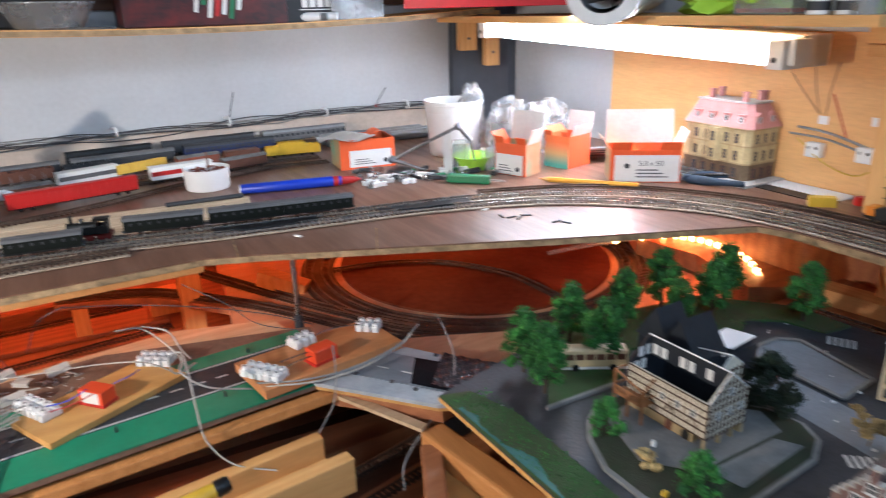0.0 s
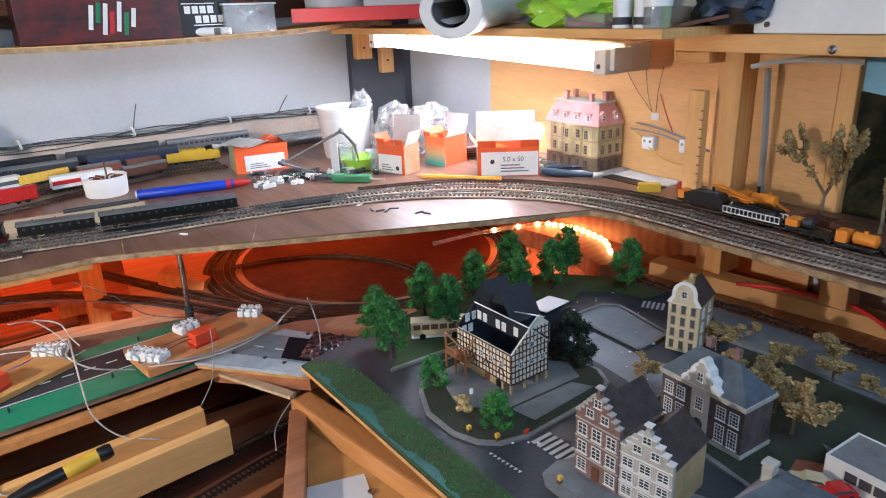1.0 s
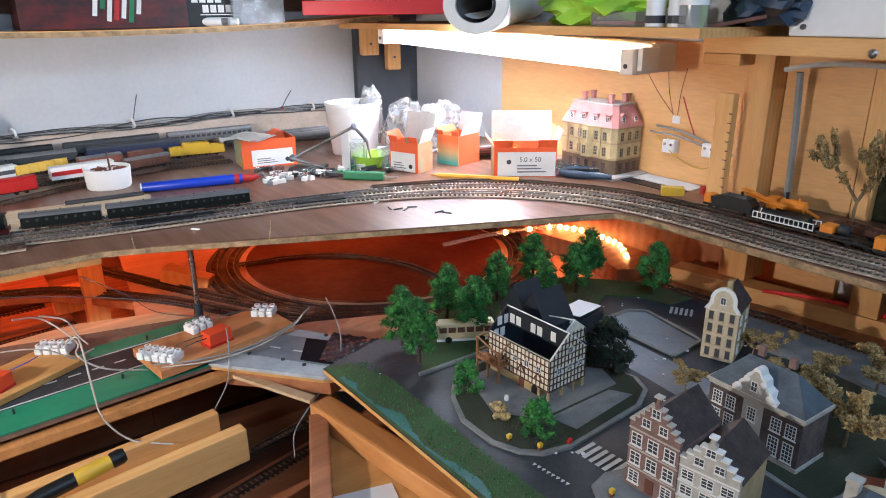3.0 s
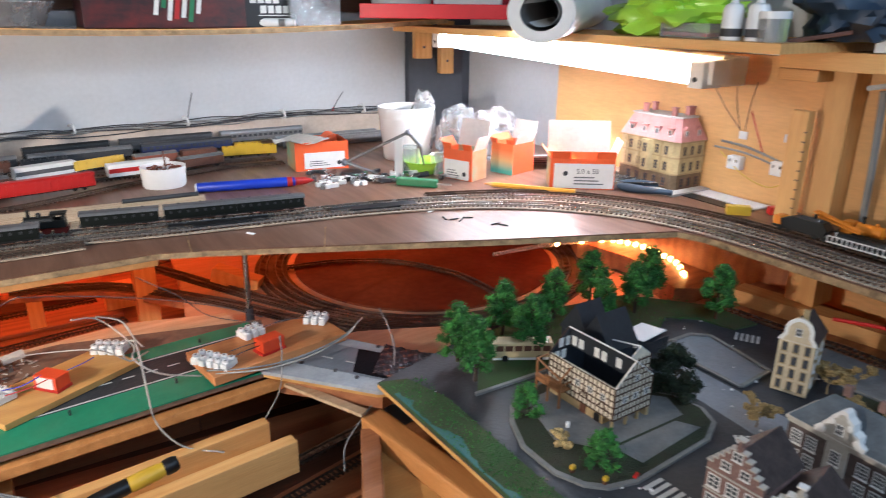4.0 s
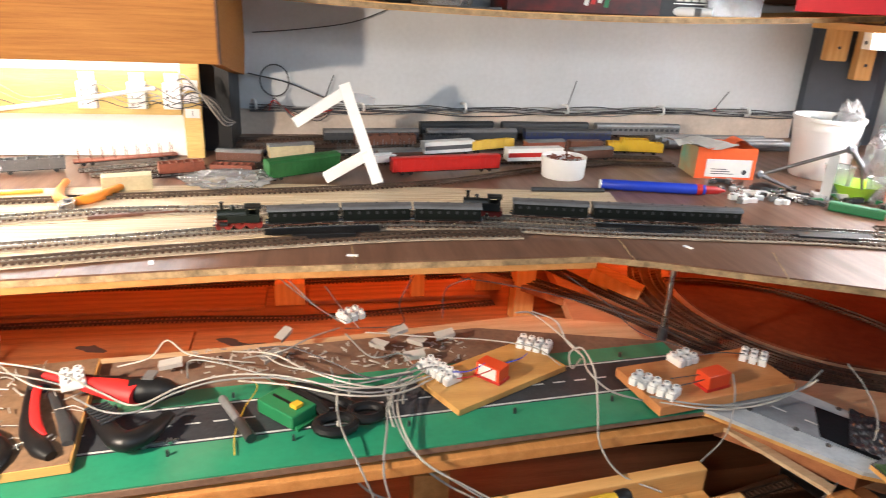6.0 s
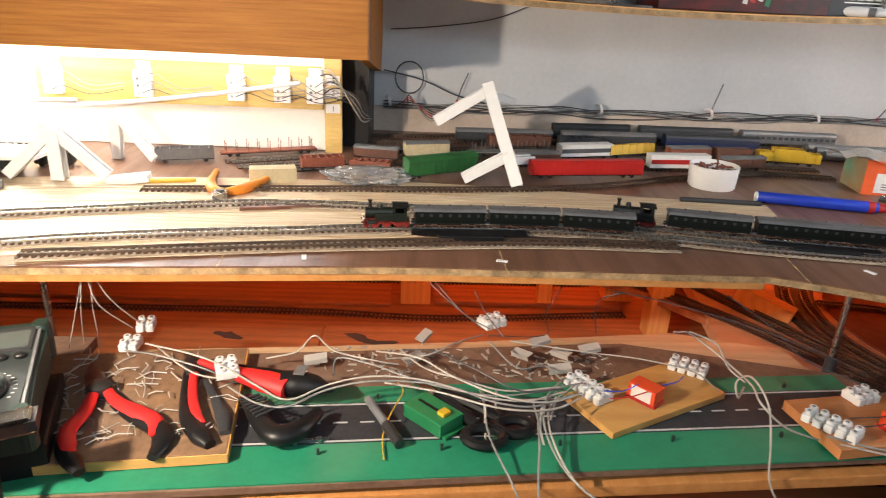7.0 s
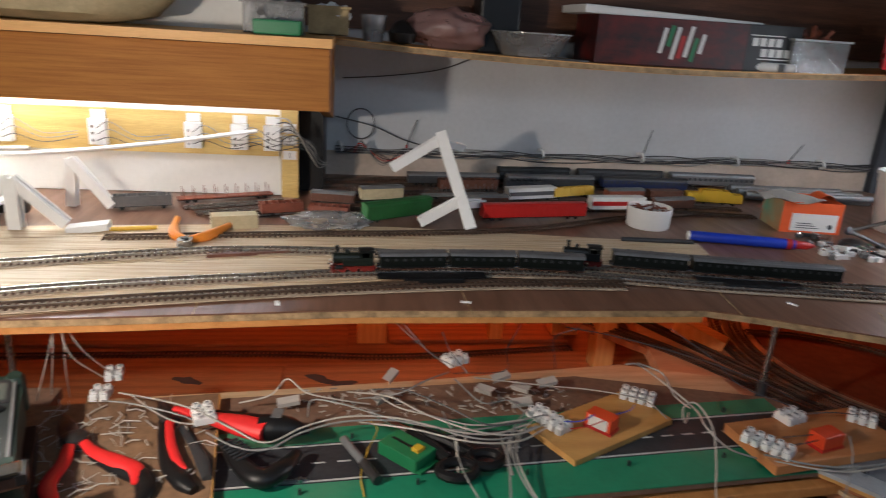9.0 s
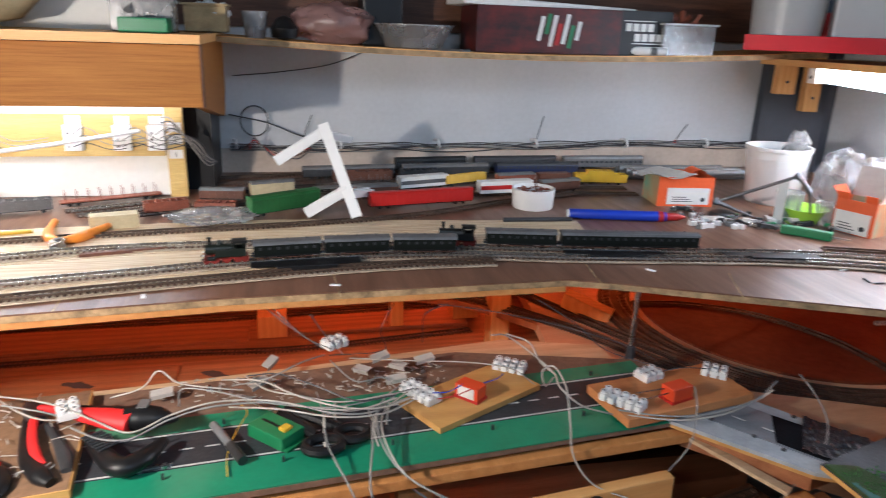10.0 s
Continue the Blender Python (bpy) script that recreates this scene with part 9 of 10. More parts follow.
def bowl(m, rad, h, label):
    t = thing("clear_bowl", label, "bowl", m, "shelf tubs")
    part("shell", Geo().lathe([(rad * 0.62, 0.0), (rad * 0.70, 0.002), (rad * 0.96, h), (rad, h + 0.001), (rad, h + 0.003), (rad * 0.94, h + 0.002), (rad * 0.66, 0.003), (0.0, 0.003)], 36, None, False), "film", t, smooth=True)
    return t


bowl(pose(-0.779, -0.105, sag(-0.779)), 0.060, 0.032, "clear round plastic bowl")
bag("red_bag", pose(-0.900, -0.095, sag(-0.90)), (0.056, 0.040, 0.055), 33, "clear bag with pink parts", 0.25, "pinkfilm")
_t = thing("glass_tumbler", "small clear glass on the shelf", "glass", pose(-1.008, -0.115, sag(-1.008)))
part("glass", Geo().lathe([(0.014, 0.0), (0.018, 0.036), (0.017, 0.036), (0.013, 0.003), (0.0, 0.003)], 24, None, False), "film", _t, smooth=True)
tub_of(pose(-1.068, -0.150, 1.3215), 0.026, 0.030, 0.036, "small beige box of parts", "card", "beige", seed=6)
solid("black_grip", Geo().lathe([(0.0, 0), (0.018, 0.004), (0.020, 0.016), (0.010, 0.030), (0.0, 0.034)], 18, pose(-0.968, -0.125, sag(-0.968))), "black", "black plastic suction cup", "cup", smooth=True)
solid("black_case", Geo().box(-0.030, 0.030, -0.030, 0.030, 0, 0.085, pose(-0.825, -0.070, sag(-0.825)), 0.004), "black", "black plastic case at the back of the shelf", "case")
solid("dark_trowel", Geo().prism([(-0.03, -0.004), (0.02, -0.007), (0.035, 0), (0.02, 0.005), (-0.03, 0.004)], 0, 0.003, pose(-0.735, -0.140, sag(-0.735), 0, 0, -10)), "dgrey", "flat dark spatula blade on the shelf edge", "spatula")
solid("green_box", Geo().box(-0.026, 0.026, -0.018, 0.018, 0, 0.016, pose(-1.120, -0.300, 1.3210), 0.002), "greenbox", "flat dark green box on the shelf", "box")
tub_of(pose(-1.128, -0.255, 1.3210), 0.034, 0.020, 0.036, "clear tub of small white parts", "mgrey", "film", seed=8)
lb = thing("lamp_bowl", "large cream glass lamp shade lying on the shelf", "shade", pose(-1.370, -0.255, 1.3212))
part("shade", Geo().lathe([(0.06, 0.0), (0.11, 0.010), (0.135, 0.035), (0.14, 0.07), (0.135, 0.07), (0.128, 0.035), (0.10, 0.014), (0.0, 0.006)], 40, pose(0, 0, 0) @ Matrix.Diagonal((1.0, 0.55, 1.0, 1.0)), False), "cream", lb, smooth=True)
for _i in range(5):
    part("slot", Geo().box(-0.004, 0.004, -0.001, 0.001, 0, 0.014, pose(-0.06 + 0.012 * _i, -0.071, 0.03)), "ink", lb)


# ---- rope light ----
rope = thing("rope_light", "clear rope light with warm orange lamps", "light")
_p = spline([(-0.20, -0.46, L + 0.02), (-0.12, -0.49, 0.985), (-0.030, -0.524, 0.988), (-0.008, -0.55, 0.988), (0.002, -0.582, 0.988), (-0.002, -0.62, 0.988), (-0.012, -0.657, 0.988), (-0.046, -0.70, 0.988)], 5)
part("hose", Geo().sweep(_p, 0.0035, 8), "tub", rope, smooth=True)
for _i, _q in enumerate(_p[6::2]):
    part("lamp", Geo().lathe([(0.0, -0.005), (0.004, -0.002), (0.004, 0.002), (0.0, 0.005)], 10, Matrix.Translation(_q)), "rope", rope)
solid("rope_shelf", Geo().prism([(EW - 0.016, -0.40), (-0.06, -0.50), (-0.045, -0.60), (-0.085, -0.715), (EW - 0.016, -0.772)], L, 0.984), "lower", "raised plywood step under the rope light", "step")
rope = thing("rope_light", "rope light glowing along the lower table", "light")
_p = [(-1.9 + 0.1 * i, -0.030, 1.078 + 0.004 * math.sin(i * 2.1)) for i in range(18)]
part("hose", Geo().sweep(_p, 0.0035, 8), "tub", rope, smooth=True)
for _q in _p:
    part("lamp", Geo().lathe([(0.0, -0.005), (0.004, -0.002), (0.004, 0.002), (0.0, 0.005)], 10, Matrix.Translation(_q)), "rope", rope)

rope = thing("rope_light", "rope light fixed under the front of the deck", "light")
_p = [(-1.35 + 0.05 * i, -0.503, 1.0828 + 0.0004 * math.sin(i * 1.7)) for i in range(15)]
part("hose", Geo().sweep(_p, 0.0035, 8), "tub", rope, smooth=True)
for _q in _p[::2]:
    part("lamp", Geo().lathe([(0.0, -0.005), (0.004, -0.002), (0.004, 0.002), (0.0, 0.005)], 10, Matrix.Translation(_q)), "rope", rope)

# ---- boards with terminals ----
b1 = solid("wiring_board", Geo().box(0, 0.128, 0, 0.060, 0, 0.006, pose(-0.850, -0.660, R + 0.0015, 0, 0, 27.6), 0.0006), "board", "golden plywood wiring board lying on the road", "board")
b2 = solid("wiring_board", Geo().box(0, 0.145, 0, 0.066, 0, 0.009, pose(-0.685, -0.683, R + 0.0040, 0, 0, 9), 0.0006), "rustred", "reddish plywood wiring board at the road end", "board")
b2.data.materials[0] = mat("reddish_plywood", (0.58, 0.25, 0.09), 0.6, 0.15, 9, 110, 0.1, c2=(0.46, 0.18, 0.06), stretch=(1, 6, 6))


def terminals(x, y, z, rz, n, label="white nylon terminal strip with screws"):
    t = thing("terminal_strip", label, "terminal", pose(x, y, z, 0, 0, rz), "terminal strips")
    for i in range(n):
        o = (i - (n - 1) / 2) * 0.0085
        p = part("terminal", Geo().box(o - 0.0034, o + 0.0034, -0.009, 0.009, 0, 0.007, None, 0.0012).cyl(0.0032, 0.006, 0.0095, 10, pose(o, -0.0045, 0)).cyl(0.0032, 0.006, 0.0095, 10, pose(o, 0.0045, 0)), "term", t)
        for s in (-0.0045, 0.0045):
            part("screw", Geo().cyl(0.0014, 0.0095, 0.0098, 8, pose(o, s, 0)), "silver", p)
    part("bridge", Geo().box(-(n - 1) / 2 * 0.0085, (n - 1) / 2 * 0.0085, -0.0025, 0.0025, 0.0006, 0.0046), "term", t)
    return t


def relay(x, y, z, rz, tag=True):
    t = thing("relay", "orange-red relay with a white label" if tag else "plain orange-red relay on the board", "relay", pose(x, y, z, 0, 0, rz), "relays")
    part("case", Geo().box(-0.0125, 0.0125, -0.008, 0.008, 0, 0.0145, None, 0.001), "relayred", t)
    if tag:
        part("label", Geo().box(-0.009, 0.009, -0.0085, -0.008, 0.003, 0.0135), "card", t, "white paper label")
    part("base", Geo().box(-0.0135, 0.0135, -0.0085, 0.0085, 0, 0.0025), "red", t)
    return t


_z1, _z2 = R + 0.0077, R + 0.0133
terminals(-0.857, -0.604, _z1, -58, 5)
terminals(-0.757, -0.566, _z1, -34, 4)
relay(-0.811, -0.613, _z1, -48)
terminals(-0.678, -0.657, _z2, -52, 5)
terminals(-0.629, -0.615, _z2, 18, 3)
terminals(-0.559, -0.620, _z2, -40, 3)
relay(-0.623, -0.656, _z2, 15, False)
terminals(-0.633, -0.556, L + 0.025, 60, 2)
terminals(-0.930, -0.511, R + 0.020, 30, 3)
terminals(-1.155, -0.607, R + 0.021, -70, 3)
terminals(-1.252, -0.520, R + 0.012, 10, 2)
terminals(-1.252, -0.556, R + 0.012, 0, 2)
for _x, _y, _a in ((-0.885, -0.523, 20), (-0.905, -0.548, -50), (-0.868, -0.545, -50), (-1.005, -0.560, 40), (-0.995, -0.520, 60), (-0.84, -0.535, 10), (-0.875, -0.572, 0), (-1.09, -0.565, 5)):
    _t = thing("wire_tag", "white paper tag folded round a wire", "tag", pose(_x, _y, R + 0.012, 12, -8, _a), group="wire tags")
    part("sheet", Geo().box(-0.010, 0.010, -0.004, 0.004, 0, 0.0006).box(-0.010, 0.010, -0.0046, -0.004, -0.004, 0.0006), "greycard", _t)
for _x, _y in ((-0.843, -0.545), (-0.99, -0.552), (-0.90, -0.56), (-1.05, -0.55)):
    _t = thing("loose_nut", "small loose steel nut", "nut", pose(_x, _y, R + 0.0005), group="loose nuts")
    part("nut", Geo().cyl(0.0028, 0, 0.0026, 6), "steel", _t)
    part("stud", Geo().cyl(0.0015, 0, 0.006, 8), "steel", _t)
_g, _r = Geo(), random.Random(41)
for _i in range(160):
    _q = _r.uniform(0.0006, 0.002)
    _g.box(-_q * 2, _q * 2, -_q * 0.5, _q * 0.5, 0, _q * 0.5, pose(_r.uniform(-1.10, -0.82), _r.uniform(-0.575, -0.525), R + 0.0004, 0, 0, _r.uniform(0, 180)))
solid("wire_clippings", _g, "cablewhite", "scattered wire clippings on the dirty board", "clippings", "stuff")

# ---- left end: tool tray, meter, tools ----
timber("tool_shelf", -2.0, -1.301, -0.80, -0.515, R - 0.012, R - 0.001, "oldboard", "old dirty board beside the road", "board")
solid("pine_lath", Geo().box(-0.06, 0.06, -0.011, 0.011, 0, 0.012, pose(-1.415, -0.585, R - 0.001, 0, 0, 22), 0.001), "pine", "short pine lath on the dirty board", "lath")
tb = thing("tool_board", "thin wooden cutting board with glue stains", "board", pose(-1.134, -0.694, R + 0.0016, 0, 0, 7.5))
part("plate", Geo().box(-0.168, 0, 0, 0.148, 0, 0.008, None, 0.0006), "cutboard", tb)
part("edge", Geo().box(-0.168, 0.0008, -0.0012, 0, 0.0005, 0.0076).box(0.0, 0.0012, 0, 0.148, 0.0005, 0.0076), "board", tb)
_g, _r = Geo(), random.Random(6)
for _i in range(100):
    _x, _y = _r.uniform(-0.150, -0.015), _r.uniform(0.012, 0.135)
    _l = _r.uniform(0.006, 0.028)
    _a = _r.uniform(0, 3.14)
    _b, _z = _a + _r.uniform(-0.9, 0.9), 0.0092 + 0.003 * _r.random()
    _m = (_x + _l * 0.5 * math.cos(_a), _y + _l * 0.5 * math.sin(_a), _z + 0.002 * _r.random())
    _g.sweep([(_x, _y, _z), _m, (_m[0] + _l * 0.5 * math.cos(_b), _m[1] + _l * 0.5 * math.sin(_b), _z)], _r.uniform(0.0003, 0.0007), 5)
tagged(part("stripped_insulation", _g, "cablewhite", tb, "white insulation clippings"), kind="stuff")


def strap(pts, rs, z, flat_by=0.55):
    """A flattened round bar along points at height z; rs: half widths, one for each point."""
    n = 6
    sp = spline([(x, y, 0.0) for x, y in pts], n)
    rr = []
    for a, b in zip(rs, rs[1:]):
        rr += [a + (b - a) * k / n for k in range(n)]
    g = Geo().sweep(sp, rr + [rs[-1]], 12)
    bmesh.ops.transform(g.bm, matrix=Matrix.Translation((0, 0, z)) @ Matrix.Diagonal((1, 1, flat_by, 1)), verts=g.bm.verts)
    return g


_tz = R + 0.0125
pa = thing("combination_pliers", "pliers with red grips edged in black rubber", "pliers", group="red grip tools")
_l = [(-1.250, -0.634), (-1.246, -0.658), (-1.247, -0.681), (-1.239, -0.698)]
part("handle", strap([(x - 0.0018, y - 0.001) for x, y in _l] + [(-1.232, -0.709), (-1.222, -0.720)], (0.0036, 0.0050, 0.0060, 0.0066, 0.0070, 0.0040), _tz, 0.7), "black", pa, "black rubber grip lining", True)
part("grip", strap(_l + [(-1.233, -0.704)], (0.0044, 0.0056, 0.0062, 0.0056, 0.0020), _tz + 0.0034, 0.55), "redgrip", pa, "glossy red grip", True)
_l = [(-1.241, -0.630), (-1.228, -0.644), (-1.209, -0.656), (-1.192, -0.667)]
part("handle", strap(_l[:2] + [(-1.207, -0.660), (-1.187, -0.672), (-1.180, -0.687), (-1.181, -0.704)], (0.0036, 0.0048, 0.0066, 0.0080, 0.0074, 0.0040), _tz, 0.7), "black", pa, "black rubber grip lining", True)
part("grip", strap(_l + [(-1.188, -0.684)], (0.0038, 0.0052, 0.0068, 0.0064, 0.0020), _tz + 0.0034, 0.5), "redgrip", pa, "glossy red grip", True)
part("joint", Geo().lathe([(0.0, 0.0), (0.0095, 0.0), (0.0095, 0.009), (0.007, 0.0105), (0.0, 0.0105)], 20, pose(-1.249, -0.626, R + 0.0098), False), "darksteel", pa, smooth=True)
part("jaw", strap([(-1.250, -0.626), (-1.262, -0.606), (-1.272, -0.588)], (0.0090, 0.0075, 0.0030), _tz + 0.001, 0.6), "darksteel", pa, smooth=True)
pb = thing("side_cutters", "side cutters with curved red and black grips", "pliers", group="red grip tools")
part("handle", strap([(-1.190, -0.598), (-1.181, -0.632), (-1.170, -0.660), (-1.156, -0.679), (-1.146, -0.689)], (0.0040, 0.0046, 0.0066, 0.0078, 0.0045), _tz, 0.75), "black", pb, "black rubber grip lining", True)
part("grip", strap([(-1.185, -0.596), (-1.176, -0.630), (-1.166, -0.655), (-1.156, -0.668)], (0.0036, 0.0036, 0.0040, 0.0012), _tz + 0.0036, 0.5), "redgrip", pb, "glossy red grip", True)
part("handle", strap([(-1.172, -0.606), (-1.158, -0.632), (-1.146, -0.655), (-1.140, -0.674)], (0.0036, 0.0040, 0.0062, 0.0040), _tz - 0.001, 0.6), "dgrey", pb, "dark grey second grip", True)
part("jaw", strap([(-1.182, -0.602), (-1.192, -0.582), (-1.198, -0.566)], (0.0080, 0.0070, 0.0025), _tz + 0.001, 0.6), "darksteel", pb, smooth=True)
wc = thing("wire_stripper", "red and black wire stripper with a black body", "pliers", group="red grip tools")
_wz = R + 0.020
part("upper_arm", strap([(-1.182, -0.590), (-1.151, -0.605), (-1.122, -0.618), (-1.102, -0.627)], (0.0030, 0.0064, 0.0108, 0.0116), _wz, 0.75), "redgrip", wc, "glossy red upper arm", True)
part("arm_lining", strap([(-1.176, -0.586), (-1.148, -0.597), (-1.120, -0.606), (-1.100, -0.614)], (0.0030, 0.0050, 0.0070, 0.0090), _wz - 0.002, 0.75), "black", wc, smooth=True)
part("head", strap([(-1.109, -0.621), (-1.096, -0.621), (-1.082, -0.623), (-1.067, -0.628)], (0.0118, 0.0124, 0.0098, 0.0020), _wz, 0.85), "black", wc, smooth=True)
part("plate", Geo().box(-0.0042, 0.0042, -0.0065, 0.0065, 0, 0.0012, pose(-1.094, -0.617, _wz + 0.0100, 0, 0, -8)), "mgrey", wc, "grey rating plate")
_la = part("lower_arm", strap([(-1.134, -0.630), (-1.119, -0.657), (-1.102, -0.676), (-1.087, -0.667), (-1.076, -0.645)], (0.0058, 0.0074, 0.0092, 0.0086, 0.0045), _tz - 0.001, 0.8), "black", wc, "black ribbed lower arm", True)
for _i in range(7):
    _u = _i / 6
    part("grip_rib", strap([(-1.138 + 0.018 * _u, -0.640 - 0.022 * _u), (-1.124 + 0.016 * _u, -0.631 - 0.020 * _u)], (0.0010, 0.0010), _tz + 0.0042 + 0.001 * _u, 1.0), "dgrey", _la)
_b = thing("steel_bolt", "small zinc bolt with a nut on the road", "bolt", pose(-1.078, -0.669, R + 0.003, 0, 90, 10))
part("shank", Geo().cyl(0.0016, -0.012, 0.012, 8), "steel", _b)
part("head", Geo().cyl(0.0030, -0.014, -0.011, 6), "steel", _b)
part("nut", Geo().cyl(0.0030, 0.004, 0.007, 6), "steel", _b)
sc = thing("scalpel", "polished steel scalpel handle with a dark collar", "scalpel")
part("shaft", Geo().rod((-1.040, -0.622, R + 0.008), (-1.022, -0.658, R + 0.007), 0.0034, 14), "silver", sc, smooth=True)
part("collar", Geo().rod((-1.024, -0.654, R + 0.007), (-1.013, -0.676, R + 0.006), 0.0042, 14), "darksteel", sc, smooth=True)
gx = thing("green_switch_box", "green plastic switch box with a yellow slider", "switch", pose(-0.988, -0.640, R + 0.0014, 0, 0, -46) @ Matrix.Diagonal((0.80, 0.92, 0.85, 1.0)))
part("body", Geo().box(-0.026, 0.026, -0.014, 0.014, 0, 0.014, None, 0.0015), "greenbox", gx)
part("slot", Geo().box(-0.020, 0.014, -0.0015, 0.0015, 0.014, 0.0143), "black", gx)
part("slider", Geo().box(0.010, 0.019, -0.0045, 0.0045, 0.014, 0.018, None, 0.0008), "yellow", gx)
part("foot", Geo().box(0.026, 0.031, -0.012, 0.012, 0, 0.003), "greenbox", gx)
sx = thing("scissors", "black handled scissors lying on the road", "scissors")
for _x, _y, _rx in ((-0.950, -0.668, 0.015), (-0.925, -0.655, 0.0135)):
    part("bow", Geo().sweep([(_x + _rx * math.cos(a * 0.4488), _y + _rx * 0.72 * math.sin(a * 0.4488), R + 0.008) for a in range(15)], 0.0042, 8), "black", sx, smooth=True)
part("shank", Geo().sweep(spline([(-0.955, -0.655, R + 0.008), (-0.968, -0.635, R + 0.009), (-0.985, -0.615, R + 0.008)], 5), 0.0045, 8).sweep(spline([(-0.935, -0.645, R + 0.008), (-0.955, -0.630, R + 0.010), (-0.980, -0.612, R + 0.010)], 5), 0.0045, 8), "black", sx, smooth=True)
part("blade", Geo().prism([(0, -0.004), (0.045, -0.001), (0.045, 0.0005), (0, 0.004)], 0, 0.0015, pose(-0.983, -0.613, R + 0.008, 0, 0, 140)), "steel", sx)

# multimeter, propped up
mm = thing("multimeter", "dark green rubber multimeter with a rotary dial", "meter", pose(-1.277, -0.728, R + 0.027, 5, 0, 20) @ Matrix.Diagonal((0.83, 0.96, 1.0, 1.0)))
part("holster", Geo().prism([(-0.034, 0.0), (0.034, 0.0), (0.036, 0.010), (0.035, 0.060), (0.037, 0.100), (0.034, 0.122), (0.028, 0.126), (-0.028, 0.126), (-0.034, 0.122), (-0.037, 0.100), (-0.035, 0.060), (-0.036, 0.010)], 0.0, 0.026), "meter", mm)
part("face", Geo().prism([(-0.028, 0.006), (0.028, 0.006), (0.0295, 0.060), (0.030, 0.116), (-0.030, 0.116), (-0.0295, 0.060)], 0.026, 0.0285), "metergrey", mm)
for _sx in (-1, 1):
    for _yy in (0.008, 0.118):
        part("corner_bumper", Geo().lathe([(0.0, 0.0), (0.0085, 0.0), (0.0085, 0.027), (0.006, 0.0305), (0.0, 0.0305)], 16, pose(_sx * 0.0305, _yy, 0)), "meter", mm, smooth=True)
part("display_frame", Geo().box(-0.028, 0.028, 0.082, 0.115, 0.0285, 0.0295), "dgrey", mm)
part("display", Geo().box(-0.025, 0.025, 0.086, 0.109, 0.0295, 0.0299), "lcd", mm, "blank grey display")
for _i in range(4):
    part("button", Geo().lathe([(0.0048, 0), (0.0048, 0.002), (0.0035, 0.003)], 14, pose(-0.021 + 0.014 * _i, 0.074, 0.0285) @ Matrix.Diagonal((1, 0.7, 1, 1))), "black", mm, smooth=True)
_dl = part("dial", Geo().lathe([(0.0185, 0), (0.0185, 0.002), (0.0165, 0.003), (0.0, 0.003)], 32, pose(0, 0.036, 0.0285), False), "black", mm, smooth=True)
part("knob", Geo().box(-0.0165, 0.0165, -0.0045, 0.0045, 0.003, 0.009, pose(0, 0.036, 0.0285, 0, 0, 8), 0.0015), "metergrey", _dl)
for _i in range(20):
    _a = radians(-30 + 240 * _i / 19)
    part("dial_mark", Geo().box(-0.0016, 0.0009, -0.0004, 0.0004, 0.0285, 0.0288, pose(0.0235 * math.cos(_a), 0.036 + 0.0215 * math.sin(_a), 0)), "card", mm)
for _s in (-1, 1):
    part("side_rail", Geo().box(_s * 0.031 - 0.0012, _s * 0.031 + 0.0012, 0.015, 0.11, 0.026, 0.0292), "silver", mm)
part("lead", Geo().sweep(spline([(0.012, 0.004, 0.020), (0.014, -0.018, 0.012), (0.018, -0.04, -0.004), (0.024, -0.075, -0.03)], 6), 0.0028, 8), "black", mm, smooth=True)
solid("black_box", Geo().box(-0.034, 0.037, 0.002, 0.098, 0, 0.0245, pose(-1.282, -0.722, R, 0, 0, 19), 0.002), "black", "black plastic case under the meter", "case")
pr_ = thing("test_probe", "red test probe leaning beside the meter", "probe")
part("grip", Geo().rod((-1.314, -0.706, R + 0.028), (-1.303, -0.775, R + 0.002), 0.0052, 12, 0.0036), "redgrip", pr_, smooth=True)
part("collar", Geo().rod((-1.312, -0.694, R + 0.032), (-1.314, -0.708, R + 0.027), 0.0072, 12), "redgrip", pr_, smooth=True)
br = thing("metal_file", "flat worn file with a pale wooden handle", "file")
_a, _b = Vector((-1.236, -0.732, R + 0.063)), Vector((-1.345, -0.774, R + 0.056))
_mf = Matrix.Translation(_a) @ (_b - _a).to_track_quat("X", "Z").to_matrix().to_4x4()
part("blade", Geo().box(0, 0.098, -0.008, 0.008, -0.006, 0.005, _mf, 0.0022), "chrome", br)
part("handle", Geo().rod(_mf @ Vector((0.098, 0, 0)), _mf @ Vector((0.17, 0, 0)), 0.0075, 12, 0.010), "paleboard", br, smooth=True)
part("tip_wrap", Geo().box(-0.002, 0.004, -0.0085, 0.0085, -0.0035, 0.0035, _mf), "black", br)
tr = thing("parts_tray", "clear plastic tray of screws and small parts", "tray", pose(-1.415, -0.720, R - 0.001, 0, 0, 4))
_g = Geo()
_o = [(0.075 * math.copysign(abs(math.cos(radians(a))) ** 0.35, math.cos(radians(a))), 0.070 * math.copysign(abs(math.sin(radians(a))) ** 0.35, math.sin(radians(a)))) for a in range(0, 360, 10)]
_g.sheet([[(x * k, y * k, z) for x, y in _o + _o[:1]] for k, z in ((0.88, 0.0), (0.97, 0.030), (1.04, 0.031), (1.04, 0.029), (0.99, 0.028), (0.90, 0.002))])
_g.prism([(x * 0.89, y * 0.89) for x, y in _o], 0, 0.0015)
part("shell", _g, "tub", tr, smooth=False)
_r = random.Random(8)
